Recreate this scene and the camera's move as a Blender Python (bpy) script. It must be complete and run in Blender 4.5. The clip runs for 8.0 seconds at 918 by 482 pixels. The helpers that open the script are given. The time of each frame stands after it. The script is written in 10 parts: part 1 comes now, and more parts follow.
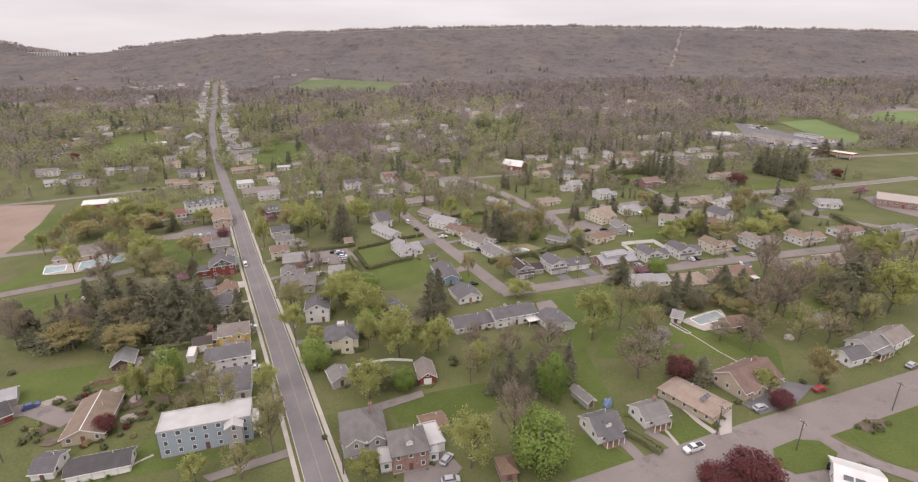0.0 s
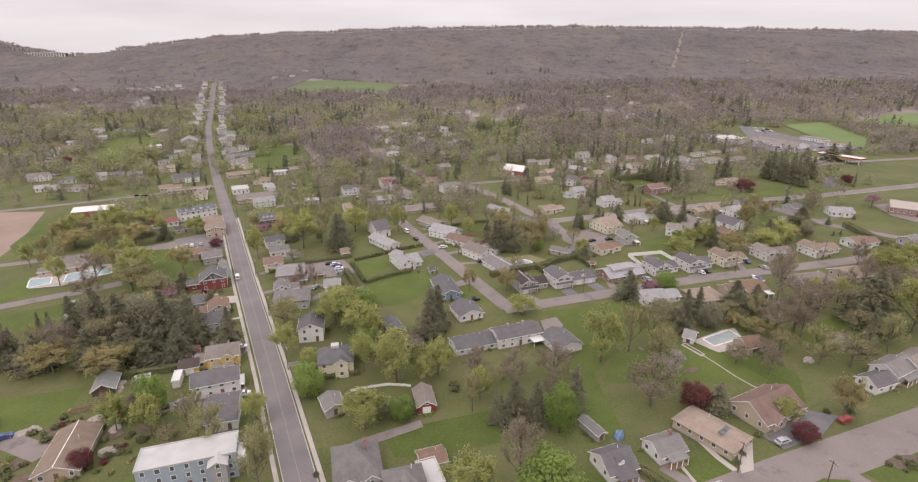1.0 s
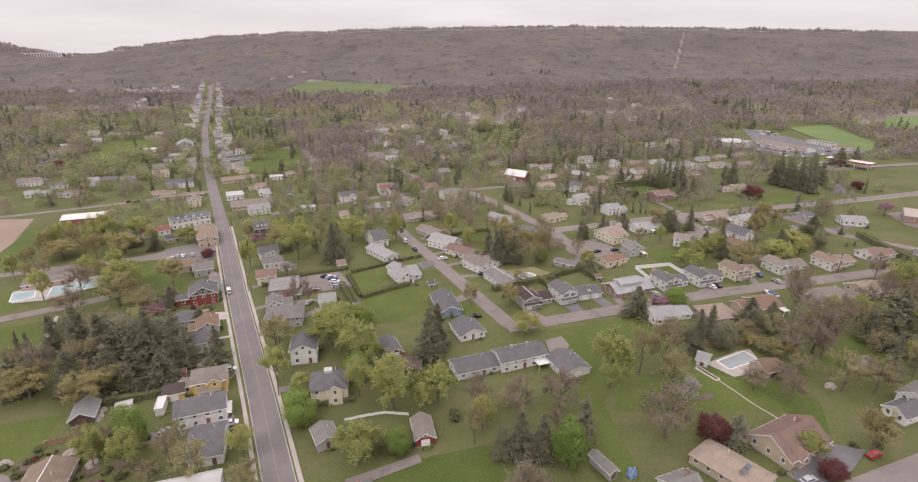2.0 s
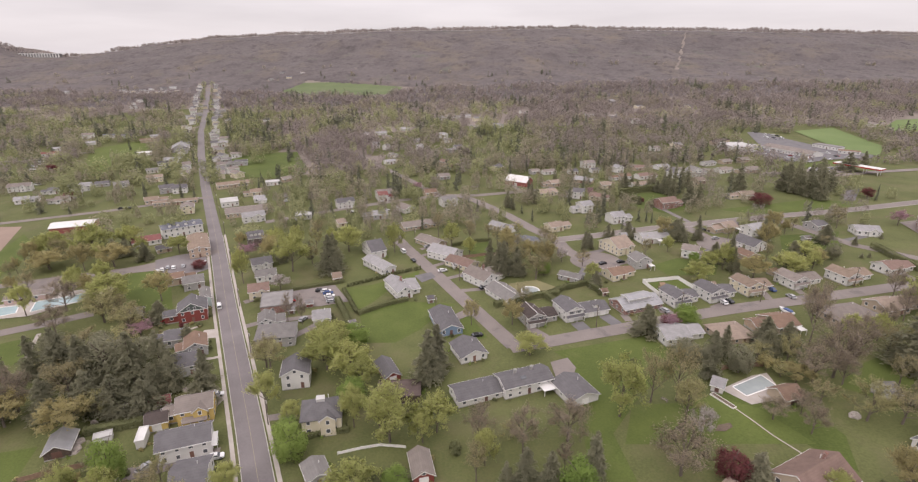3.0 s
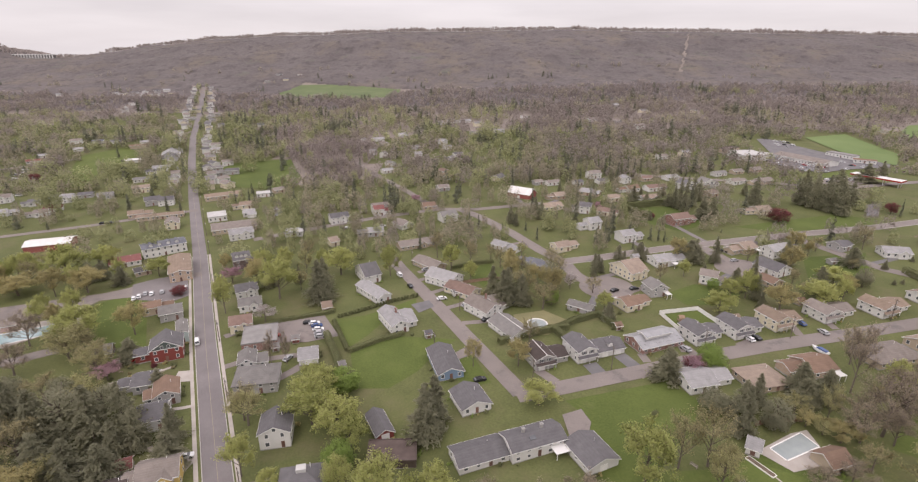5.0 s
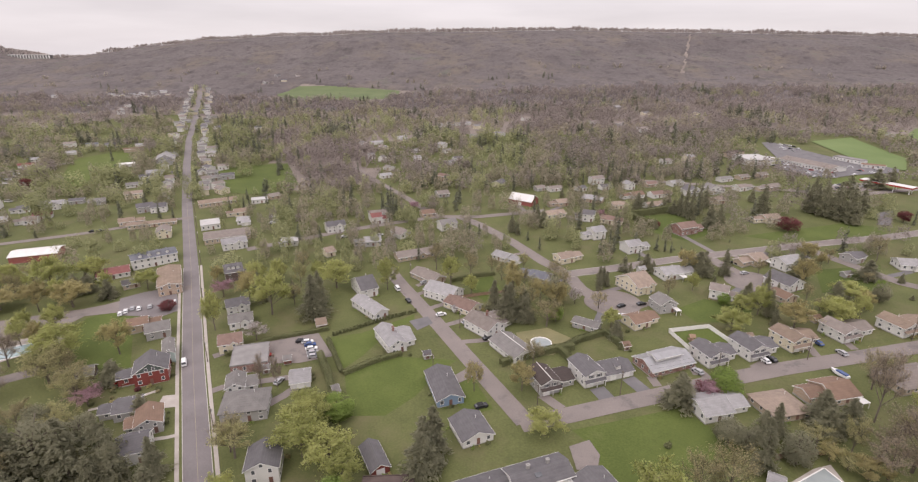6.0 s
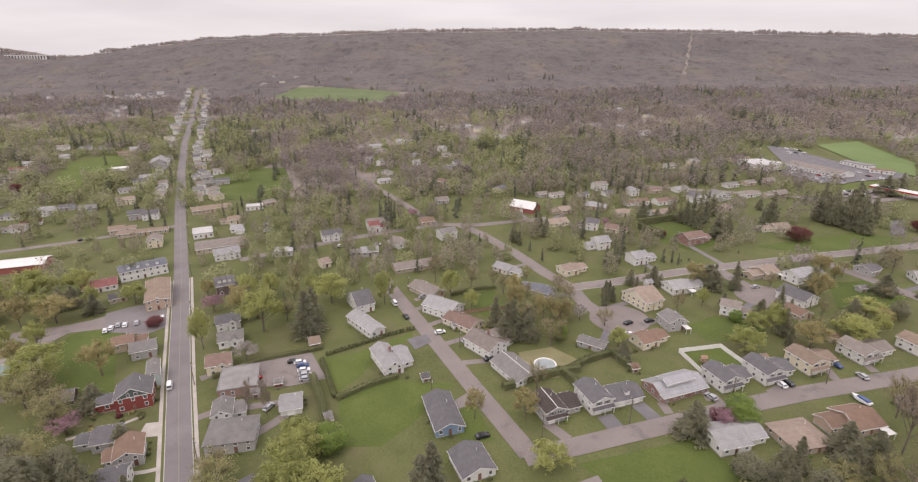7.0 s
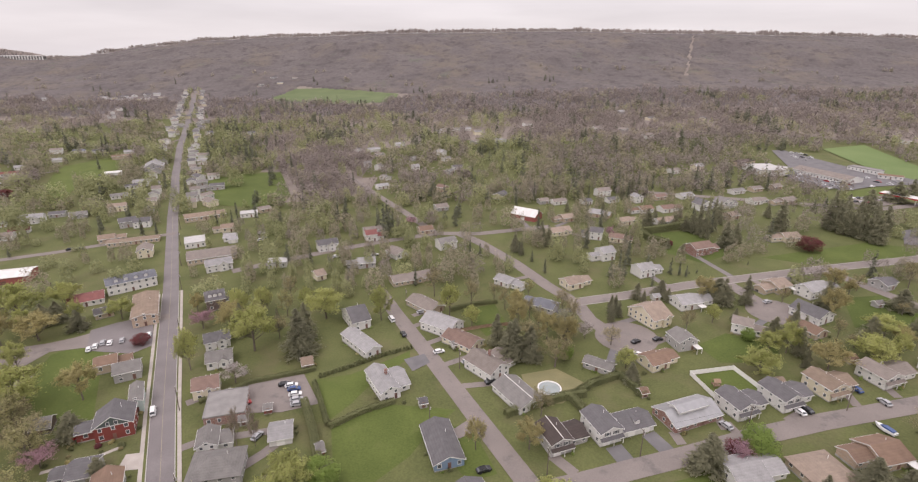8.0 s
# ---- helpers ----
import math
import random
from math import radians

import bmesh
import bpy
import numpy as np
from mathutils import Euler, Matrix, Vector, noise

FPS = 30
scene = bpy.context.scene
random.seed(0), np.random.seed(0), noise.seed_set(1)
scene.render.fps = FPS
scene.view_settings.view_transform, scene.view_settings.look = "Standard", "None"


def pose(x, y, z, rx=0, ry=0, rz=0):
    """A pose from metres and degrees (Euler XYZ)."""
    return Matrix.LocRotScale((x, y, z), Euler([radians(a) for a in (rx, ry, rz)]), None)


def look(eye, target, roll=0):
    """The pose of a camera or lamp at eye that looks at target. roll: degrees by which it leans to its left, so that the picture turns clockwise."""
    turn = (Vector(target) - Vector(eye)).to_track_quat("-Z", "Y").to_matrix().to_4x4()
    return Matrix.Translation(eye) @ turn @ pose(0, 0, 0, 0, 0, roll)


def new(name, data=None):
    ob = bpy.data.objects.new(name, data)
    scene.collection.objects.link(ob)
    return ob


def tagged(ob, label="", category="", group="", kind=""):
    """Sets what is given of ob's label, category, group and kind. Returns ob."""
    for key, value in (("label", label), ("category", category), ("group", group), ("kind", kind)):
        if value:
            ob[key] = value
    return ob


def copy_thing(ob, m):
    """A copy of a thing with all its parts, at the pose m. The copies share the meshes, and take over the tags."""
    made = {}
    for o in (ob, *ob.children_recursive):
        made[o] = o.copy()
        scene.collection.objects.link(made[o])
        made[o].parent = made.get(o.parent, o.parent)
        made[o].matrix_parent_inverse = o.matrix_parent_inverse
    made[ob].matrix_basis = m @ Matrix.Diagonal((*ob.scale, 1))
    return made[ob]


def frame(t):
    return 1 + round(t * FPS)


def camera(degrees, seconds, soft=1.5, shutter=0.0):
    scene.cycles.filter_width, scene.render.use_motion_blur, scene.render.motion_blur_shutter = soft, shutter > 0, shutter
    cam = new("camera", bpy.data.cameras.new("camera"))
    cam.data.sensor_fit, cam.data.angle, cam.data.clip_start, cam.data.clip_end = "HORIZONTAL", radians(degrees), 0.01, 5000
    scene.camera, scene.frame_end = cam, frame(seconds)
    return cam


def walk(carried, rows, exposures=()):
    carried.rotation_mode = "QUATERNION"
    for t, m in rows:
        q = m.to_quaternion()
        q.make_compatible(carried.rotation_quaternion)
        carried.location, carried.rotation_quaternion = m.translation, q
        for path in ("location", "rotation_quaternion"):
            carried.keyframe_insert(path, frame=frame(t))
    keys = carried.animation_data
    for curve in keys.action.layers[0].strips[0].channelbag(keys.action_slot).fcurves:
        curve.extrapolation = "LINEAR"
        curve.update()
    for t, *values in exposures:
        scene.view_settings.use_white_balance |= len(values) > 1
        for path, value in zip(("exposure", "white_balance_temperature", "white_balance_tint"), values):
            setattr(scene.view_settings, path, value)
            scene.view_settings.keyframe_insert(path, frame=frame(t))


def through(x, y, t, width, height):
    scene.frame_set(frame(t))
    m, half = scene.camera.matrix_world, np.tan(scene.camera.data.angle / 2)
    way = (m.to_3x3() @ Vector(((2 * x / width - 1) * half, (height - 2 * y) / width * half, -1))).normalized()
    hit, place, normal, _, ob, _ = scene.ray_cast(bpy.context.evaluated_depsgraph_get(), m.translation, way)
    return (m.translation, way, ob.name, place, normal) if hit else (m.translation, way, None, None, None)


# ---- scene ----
cam = camera(82.0, 8.0, 1.2)
ROWS = [
    (0, 0.0, 0.0, 94.66, 70.19, -0.0, 0.0),
    (0.5, -0.21, 5.47, 95.66, 70.176, -0.01, -0.011),
    (1, -0.4, 10.96, 96.68, 70.161, -0.02, -0.022),
    (2.5, -0.89, 27.48, 99.79, 70.119, -0.053, -0.054),
    (3, -1.02, 33.01, 100.86, 70.105, -0.065, -0.064),
    (3.5, -1.14, 38.55, 101.93, 70.091, -0.076, -0.075),
    (4, -1.25, 44.1, 103.01, 70.077, -0.089, -0.085),
    (4.5, -1.34, 49.67, 104.1, 70.063, -0.101, -0.096),
    (6, -1.53, 66.43, 107.45, 70.022, -0.14, -0.127),
    (6.5, -1.57, 72.04, 108.59, 70.008, -0.153, -0.138),
    (7, -1.59, 77.67, 109.74, 69.995, -0.167, -0.148),
    (7.5, -1.59, 83.3, 110.9, 69.981, -0.181, -0.158),
    (8, -1.59, 88.95, 112.07, 69.968, -0.196, -0.169),
]
walk(cam, [(t, pose(x, y, z, rx, ry, rz)) for t, x, y, z, rx, ry, rz in ROWS],
     [(0.0, 0.40, 6700, 20), (8.0, 0.40, 6700, 20)])

# ---- world: a thin bright overcast, with a weak broad sun behind it ----
SUN_UP, SUN_TURN = radians(52), radians(205)
world = bpy.data.worlds.new("overcast_sky")
scene.world = world
world.use_nodes = True
wn, wl = world.node_tree.nodes, world.node_tree.links
wn.clear()
sky = wn.new("ShaderNodeTexSky")
sky.sky_type, sky.sun_disc, sky.sun_elevation, sky.sun_rotation = "NISHITA", False, SUN_UP, SUN_TURN
sky_dim = wn.new("ShaderNodeMix")
sky_dim.data_type, sky_dim.blend_type = "RGBA", "MULTIPLY"
sky_dim.inputs[0].default_value = 1.0
sky_dim.inputs[7].default_value = (0.1, 0.1, 0.1, 1)
coords = wn.new("ShaderNodeTexCoord")
stretch = wn.new("ShaderNodeMapping")
stretch.inputs["Scale"].default_value = (2.0, 2.0, 16.0)
cloud_noise = wn.new("ShaderNodeTexNoise")
cloud_noise.inputs["Scale"].default_value, cloud_noise.inputs["Detail"].default_value = 1.6, 6
cloud_ramp = wn.new("ShaderNodeValToRGB")
cloud_ramp.color_ramp.elements[0].position, cloud_ramp.color_ramp.elements[0].color = 0.3, (0.545, 0.537, 0.542, 1)
cloud_ramp.color_ramp.elements[1].position, cloud_ramp.color_ramp.elements[1].color = 0.68, (0.65, 0.642, 0.645, 1)
veil = wn.new("ShaderNodeMix")
veil.data_type = "RGBA"
veil.inputs[0].default_value = 0.93
background = wn.new("ShaderNodeBackground")
world_out = wn.new("ShaderNodeOutputWorld")
wl.new(sky.outputs[0], sky_dim.inputs[6])
wl.new(coords.outputs["Generated"], stretch.inputs[0])
wl.new(stretch.outputs[0], cloud_noise.inputs["Vector"])
wl.new(cloud_noise.outputs[0], cloud_ramp.inputs[0])
wl.new(sky_dim.outputs[2], veil.inputs[6])
wl.new(cloud_ramp.outputs[0], veil.inputs[7])
wl.new(veil.outputs[2], background.inputs[0])
# an overcast sky is about twice as bright overhead as along the horizon
height = wn.new("ShaderNodeSeparateXYZ")
wl.new(coords.outputs["Generated"], height.inputs[0])
overhead = wn.new("ShaderNodeMapRange")
overhead.inputs[1].default_value, overhead.inputs[2].default_value = 0.06, 0.9
overhead.inputs[3].default_value, overhead.inputs[4].default_value = 1.0, 2.2
wl.new(height.outputs[2], overhead.inputs[0])
wl.new(overhead.outputs[0], background.inputs[1])
wl.new(background.outputs[0], world_out.inputs[0])
sun = new("sun", bpy.data.lights.new("sun", "SUN"))
sun.data.energy, sun.data.angle, sun.data.color = 0.8, radians(30), (1.0, 0.96, 0.9)
sun.matrix_world = look((0, 0, 400), (-300 * math.cos(SUN_UP) * math.sin(SUN_TURN), -300 * math.cos(SUN_UP) * math.cos(SUN_TURN), 400 - 300 * math.sin(SUN_UP)))

# ---- materials ----
MATS = {}


def surface(name, low, high, scale=1.0, rough=0.85, bump=0.0, fine=12.0, rows=0.0, metal=0.0, speckle=0.25, vary=0.0, island=0.0):
    """A procedural surface: two colours mixed by broad and fine noise, with optional courses (rows per metre of height)
    and a shift from object to object (vary) or from clump to clump (island)."""
    m = bpy.data.materials.new(name)
    m.use_nodes = True
    n, l = m.node_tree.nodes, m.node_tree.links
    b = n["Principled BSDF"]
    co = n.new("ShaderNodeTexCoord")
    big, small = n.new("ShaderNodeTexNoise"), n.new("ShaderNodeTexNoise")
    big.inputs["Scale"].default_value, big.inputs["Detail"].default_value = scale, 7
    small.inputs["Scale"].default_value, small.inputs["Detail"].default_value = scale * fine, 3
    l.new(co.outputs["Object"], big.inputs["Vector"])
    l.new(co.outputs["Object"], small.inputs["Vector"])
    add = n.new("ShaderNodeMath")
    add.operation = "MULTIPLY_ADD"
    add.inputs[1].default_value = speckle
    l.new(small.outputs[0], add.inputs[0])
    l.new(big.outputs[0], add.inputs[2])
    value = add
    if rows:
        sep = n.new("ShaderNodeSeparateXYZ")
        l.new(co.outputs["Object"], sep.inputs[0])
        wave = n.new("ShaderNodeMath")
        wave.operation = "MULTIPLY"
        wave.inputs[1].default_value = rows
        frac = n.new("ShaderNodeMath")
        frac.operation = "FRACT"
        l.new(sep.outputs[2], wave.inputs[0])
        l.new(wave.outputs[0], frac.inputs[0])
        more = n.new("ShaderNodeMath")
        more.operation = "MULTIPLY_ADD"
        more.inputs[1].default_value = 0.16
        l.new(frac.outputs[0], more.inputs[0])
        l.new(value.outputs[0], more.inputs[2])
        value = more
    for amount, node, socket in ((vary, "ShaderNodeObjectInfo", "Random"), (island, "ShaderNodeNewGeometry", "Random Per Island")):
        if amount:
            info = n.new(node)
            shift = n.new("ShaderNodeMath")
            shift.operation = "MULTIPLY_ADD"
            shift.inputs[1].default_value = amount
            l.new(info.outputs[socket], shift.inputs[0])
            l.new(value.outputs[0], shift.inputs[2])
            value = shift
    span = speckle + vary + island + (0.16 if rows else 0)
    ramp = n.new("ShaderNodeMapRange")
    ramp.inputs[1].default_value, ramp.inputs[2].default_value = 0.3 + span * 0.25, 0.7 + span * 0.75
    l.new(value.outputs[0], ramp.inputs[0])
    mix = n.new("ShaderNodeMix")
    mix.data_type = "RGBA"
    mix.inputs[6].default_value, mix.inputs[7].default_value = (*low, 1), (*high, 1)
    l.new(ramp.outputs[0], mix.inputs[0])
    l.new(mix.outputs[2], b.inputs["Base Color"])
    b.inputs["Roughness"].default_value, b.inputs["Metallic"].default_value = rough, metal
    b.inputs["Specular IOR Level"].default_value = 0.25 if rough > 0.6 else 0.5
    if bump:
        bm = n.new("ShaderNodeBump")
        bm.inputs["Strength"].default_value, bm.inputs["Distance"].default_value = bump, 0.05
        l.new(value.outputs[0], bm.inputs["Height"])
        l.new(bm.outputs[0], b.inputs["Normal"])
    MATS[name] = m
    return m


def bricks(name, low, high, mortar):
    m = surface(name, low, high, 2.0, 0.9, 0.2)
    n, l = m.node_tree.nodes, m.node_tree.links
    co = n.new("ShaderNodeTexCoord")
    tex = n.new("ShaderNodeTexBrick")
    tex.inputs["Scale"].default_value = 1.0
    tex.inputs["Brick Width"].default_value, tex.inputs["Row Height"].default_value, tex.inputs["Mortar Size"].default_value = 0.22, 0.075, 0.008
    tex.inputs["Color1"].default_value, tex.inputs["Color2"].default_value, tex.inputs["Mortar"].default_value = (*low, 1), (*high, 1), (*mortar, 1)
    flat = n.new("ShaderNodeMapping")
    flat.inputs["Rotation"].default_value = (radians(90), 0, 0)
    l.new(co.outputs["Object"], flat.inputs[0])
    l.new(flat.outputs[0], tex.inputs["Vector"])
    l.new(tex.outputs[0], n["Principled BSDF"].inputs["Base Color"])
    return m


# walls
for key, c in {"white": (0.67, 0.66, 0.635), "cream": (0.66, 0.60, 0.46), "yellow": (0.60, 0.44, 0.16), "tan": (0.46, 0.38, 0.29),
               "bluegrey": (0.34, 0.40, 0.46), "blue": (0.20, 0.28, 0.38), "greysiding": (0.38, 0.37, 0.36), "teal": (0.50, 0.60, 0.57),
               "red": (0.235, 0.062, 0.052), "pink": (0.56, 0.42, 0.38), "green": (0.10, 0.125, 0.115)}.items():
    surface("wall_" + key, tuple(v * 0.82 for v in c), c, 0.35, 0.7, 0.12, 14, rows=6.0, vary=0.15)
surface("wall_redmetal", (0.24, 0.075, 0.065), (0.31, 0.10, 0.088), 0.3, 0.5, 0.1)
surface("wall_darkwood", (0.06, 0.045, 0.035), (0.13, 0.10, 0.08), 1.2, 0.9, 0.2)
bricks("wall_brick", (0.20, 0.095, 0.078), (0.27, 0.14, 0.115), (0.36, 0.33, 0.30))
bricks("wall_darkbrick", (0.09, 0.06, 0.055), (0.14, 0.09, 0.08), (0.2, 0.19, 0.18))
bricks("wall_tanbrick", (0.38, 0.28, 0.20), (0.46, 0.34, 0.25), (0.45, 0.42, 0.38))
# roofs
for key, c in {"slate": (0.13, 0.124, 0.128), "grey": (0.19, 0.18, 0.171), "palegrey": (0.29, 0.283, 0.282), "dark": (0.085, 0.08, 0.08),
               "brown": (0.20, 0.135, 0.10), "darkbrown": (0.075, 0.06, 0.055), "tanbrown": (0.232, 0.178, 0.137), "tanroof": (0.28, 0.222, 0.18),
               "redbrown": (0.20, 0.138, 0.115), "greybrown": (0.22, 0.19, 0.17), "redroof": (0.20, 0.085, 0.078), "bluegreyroof": (0.155, 0.16, 0.18)}.items():
    surface("roof_" + key, tuple(v * 0.62 for v in c), tuple(v * 1.22 for v in c), 0.45, 0.92, 0.3, 9, rows=3.2, speckle=0.7, vary=0.25)
surface("roof_metal", (0.25, 0.25, 0.255), (0.34, 0.34, 0.345), 0.4, 0.45, 0.1, metal=0.4)
surface("roof_whitemetal", (0.52, 0.51, 0.495), (0.66, 0.65, 0.63), 0.3, 0.5, 0.05)
surface("roof_flatpale", (0.36, 0.352, 0.345), (0.50, 0.49, 0.475), 0.25, 0.9, 0.1, 18, speckle=0.4)
surface("roof_flatgrey", (0.19, 0.18, 0.175), (0.27, 0.26, 0.25), 0.3, 0.95, 0.1, 18)
surface("roof_flattan", (0.33, 0.29, 0.255), (0.40, 0.355, 0.315), 0.3, 0.95, 0.1, 18)
surface("roof_flatbrown", (0.075, 0.055, 0.05), (0.13, 0.10, 0.09), 0.4, 0.95, 0.1, 18)
# small parts of houses
surface("trim", (0.70, 0.69, 0.67), (0.80, 0.79, 0.77), 0.8, 0.6)
surface("foundation", (0.26, 0.25, 0.24), (0.40, 0.39, 0.37), 0.7, 0.95, 0.2)
surface("door_paint", (0.10, 0.05, 0.04), (0.22, 0.12, 0.09), 0.4, 0.6, vary=0.6)
surface("shutter", (0.02, 0.022, 0.025), (0.04, 0.04, 0.045), 1.0, 0.6)
surface("deck_wood", (0.20, 0.13, 0.09), (0.34, 0.24, 0.17), 1.0, 0.85, 0.2)
glass = surface("window_glass", (0.07, 0.075, 0.082), (0.13, 0.135, 0.145), 0.5, 0.12)
# ground
surface("grass", (0.064, 0.076, 0.027), (0.137, 0.146, 0.057), 0.07, 0.95, 0.25, 22, speckle=1.0)
surface("lawn", (0.053, 0.075, 0.017), (0.114, 0.142, 0.038), 0.08, 0.95, 0.2, 20, speckle=1.0, vary=0.4)
surface("rough_grass", (0.15, 0.145, 0.075), (0.25, 0.225, 0.12), 0.08, 0.95, 0.3, 30, speckle=0.6)
surface("field_grass", (0.105, 0.155, 0.053), (0.148, 0.198, 0.077), 0.02, 0.95, 0.1, 30)
surface("far_meadow", (0.095, 0.125, 0.056), (0.135, 0.165, 0.078), 0.03, 0.95, 0.1, 30)
surface("leaf_litter", (0.16, 0.135, 0.12), (0.25, 0.215, 0.185), 0.03, 1.0, 0.4, 20, speckle=0.5)
surface("ploughed_soil", (0.225, 0.168, 0.135), (0.30, 0.228, 0.185), 0.05, 1.0, 0.2, 30)
surface("asphalt", (0.140, 0.126, 0.126), (0.222, 0.202, 0.200), 0.12, 0.9, 0.1, 24, speckle=1.0)
surface("old_asphalt", (0.168, 0.146, 0.136), (0.245, 0.214, 0.197), 0.10, 0.92, 0.1, 26, speckle=1.0)
surface("dark_asphalt", (0.12, 0.116, 0.12), (0.18, 0.172, 0.175), 0.2, 0.9, 0.1, 40)
surface("concrete", (0.32, 0.29, 0.262), (0.44, 0.40, 0.365), 0.3, 0.95, 0.1, 20)
surface("kerb_stone", (0.34, 0.32, 0.30), (0.46, 0.44, 0.42), 0.6, 0.95, 0.1)
surface("paint_white", (0.55, 0.55, 0.53), (0.72, 0.72, 0.70), 2.0, 0.8)
surface("paint_yellow", (0.25, 0.22, 0.17), (0.32, 0.275, 0.20), 2.0, 0.8)
surface("mulch", (0.09, 0.07, 0.055), (0.17, 0.13, 0.10), 1.0, 1.0, 0.3)
surface("tarp_blue", (0.10, 0.16, 0.26), (0.16, 0.24, 0.36), 0.8, 0.5, 0.2)
surface("scrap", (0.16, 0.13, 0.11), (0.42, 0.38, 0.34), 1.2, 0.9, 0.3, 6, speckle=1.0)
surface("pool_water", (0.27, 0.38, 0.40), (0.35, 0.45, 0.46), 0.3, 0.12, 0.05)
surface("pool_cover", (0.24, 0.275, 0.275), (0.32, 0.355, 0.35), 0.3, 0.4)
# plants
surface("bark", (0.11, 0.09, 0.075), (0.20, 0.17, 0.14), 3.0, 0.95, 0.3)
surface("twigs", (0.175, 0.14, 0.125), (0.27, 0.22, 0.195), 0.5, 1.0, vary=0.5, island=0.4)
surface("bud_twigs", (0.20, 0.175, 0.115), (0.30, 0.265, 0.16), 0.5, 1.0, vary=0.5, island=0.4)


def leaves(name, low, high, vary=0.5, through=0.56, island=0.16, tone=0.3):
    """Leaves and fine twigs: matt, and some light comes through them."""
    m = surface(name, low, high, tone, 0.9, vary=vary, island=island)
    n, l = m.node_tree.nodes, m.node_tree.links
    thin = n.new("ShaderNodeBsdfTranslucent")
    both = n.new("ShaderNodeMixShader")
    both.inputs[0].default_value = through
    b = n["Principled BSDF"]
    l.new(b.inputs["Base Color"].links[0].from_socket, thin.inputs[0])
    l.new(b.outputs[0], both.inputs[1])
    l.new(thin.outputs[0], both.inputs[2])
    l.new(both.outputs[0], n["Material Output"].inputs[0])


def tint_patches(name, colour, scale, start, full):
    """Lays broad, ragged patches of a second colour over a surface."""
    m = MATS[name]
    n, l = m.node_tree.nodes, m.node_tree.links
    b = n["Principled BSDF"]
    co, tex, ramp, mix = n.new("ShaderNodeTexCoord"), n.new("ShaderNodeTexNoise"), n.new("ShaderNodeMapRange"), n.new("ShaderNodeMix")
    tex.inputs["Scale"].default_value, tex.inputs["Detail"].default_value, tex.inputs["Roughness"].default_value = scale, 9, 0.68
    ramp.inputs[1].default_value, ramp.inputs[2].default_value = start, full
    mix.data_type = "RGBA"
    mix.inputs[7].default_value = (*colour, 1)
    l.new(co.outputs["Object"], tex.inputs["Vector"])
    l.new(tex.outputs[0], ramp.inputs[0])
    l.new(ramp.outputs[0], mix.inputs[0])
    l.new(b.inputs["Base Color"].links[0].from_socket, mix.inputs[6])
    l.new(mix.outputs[2], b.inputs["Base Color"])


tint_patches("grass", (0.140, 0.122, 0.068), 0.05, 0.5, 0.78)
tint_patches("lawn", (0.125, 0.135, 0.052), 0.09, 0.58, 0.82)
tint_patches("old_asphalt", (0.15, 0.135, 0.128), 0.16, 0.56, 0.66)
leaves("leaf_lime", (0.36, 0.385, 0.14), (0.54, 0.555, 0.22), 0.6, 0.56, 0.08)
leaves("leaf_green", (0.21, 0.30, 0.08), (0.36, 0.45, 0.135), 0.4)
leaves("leaf_olive", (0.38, 0.335, 0.165), (0.53, 0.47, 0.235), 0.6)
leaves("leaf_haze", (0.37, 0.352, 0.175), (0.51, 0.486, 0.25), 0.5)
leaves("leaf_bud", (0.33, 0.29, 0.165), (0.47, 0.42, 0.24), 0.6)
leaves("leaf_red", (0.16, 0.055, 0.06), (0.28, 0.10, 0.10), 0.3)
leaves("leaf_pink", (0.40, 0.24, 0.28), (0.56, 0.36, 0.41), 0.2)
leaves("leaf_white", (0.48, 0.43, 0.42), (0.66, 0.61, 0.58), 0.2)
leaves("needles", (0.262, 0.258, 0.178), (0.375, 0.366, 0.25), 0.4, 0.62, 0.06)
leaves("twig_haze", (0.30, 0.25, 0.185), (0.42, 0.355, 0.265), 0.5)
# distance haze put into the colour: both twigs greyed, the skyline's also paler
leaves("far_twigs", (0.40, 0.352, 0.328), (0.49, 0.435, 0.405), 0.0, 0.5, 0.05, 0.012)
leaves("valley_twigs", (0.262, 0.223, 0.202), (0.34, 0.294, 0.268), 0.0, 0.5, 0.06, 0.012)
surface("canopy_twigs", (0.092, 0.080, 0.079), (0.152, 0.134, 0.130), 0.012, 1.0, 0.0, 14, speckle=0.85)
tint_patches("canopy_twigs", (0.165, 0.138, 0.108), 0.009, 0.5, 0.75)
tint_patches("canopy_twigs", (0.122, 0.128, 0.098), 0.016, 0.6, 0.72)
tint_patches("canopy_twigs", (0.076, 0.067, 0.066), 0.045, 0.5, 0.68)
# wood_lime and wood_olive: distance haze put into duller, bluer leaf colours
leaves("wood_lime", (0.28, 0.296, 0.155), (0.40, 0.405, 0.222), 0.0, 0.5, 0.05, 0.02)
leaves("wood_olive", (0.285, 0.256, 0.192), (0.395, 0.357, 0.265), 0.0, 0.5, 0.05, 0.02)
leaves("wood_needles", (0.155, 0.165, 0.12), (0.225, 0.23, 0.165), 0.0, 0.45, 0.1, 0.03)
leaves("hedge_leaf", (0.125, 0.137, 0.066), (0.205, 0.215, 0.105), 0.3, 0.35)
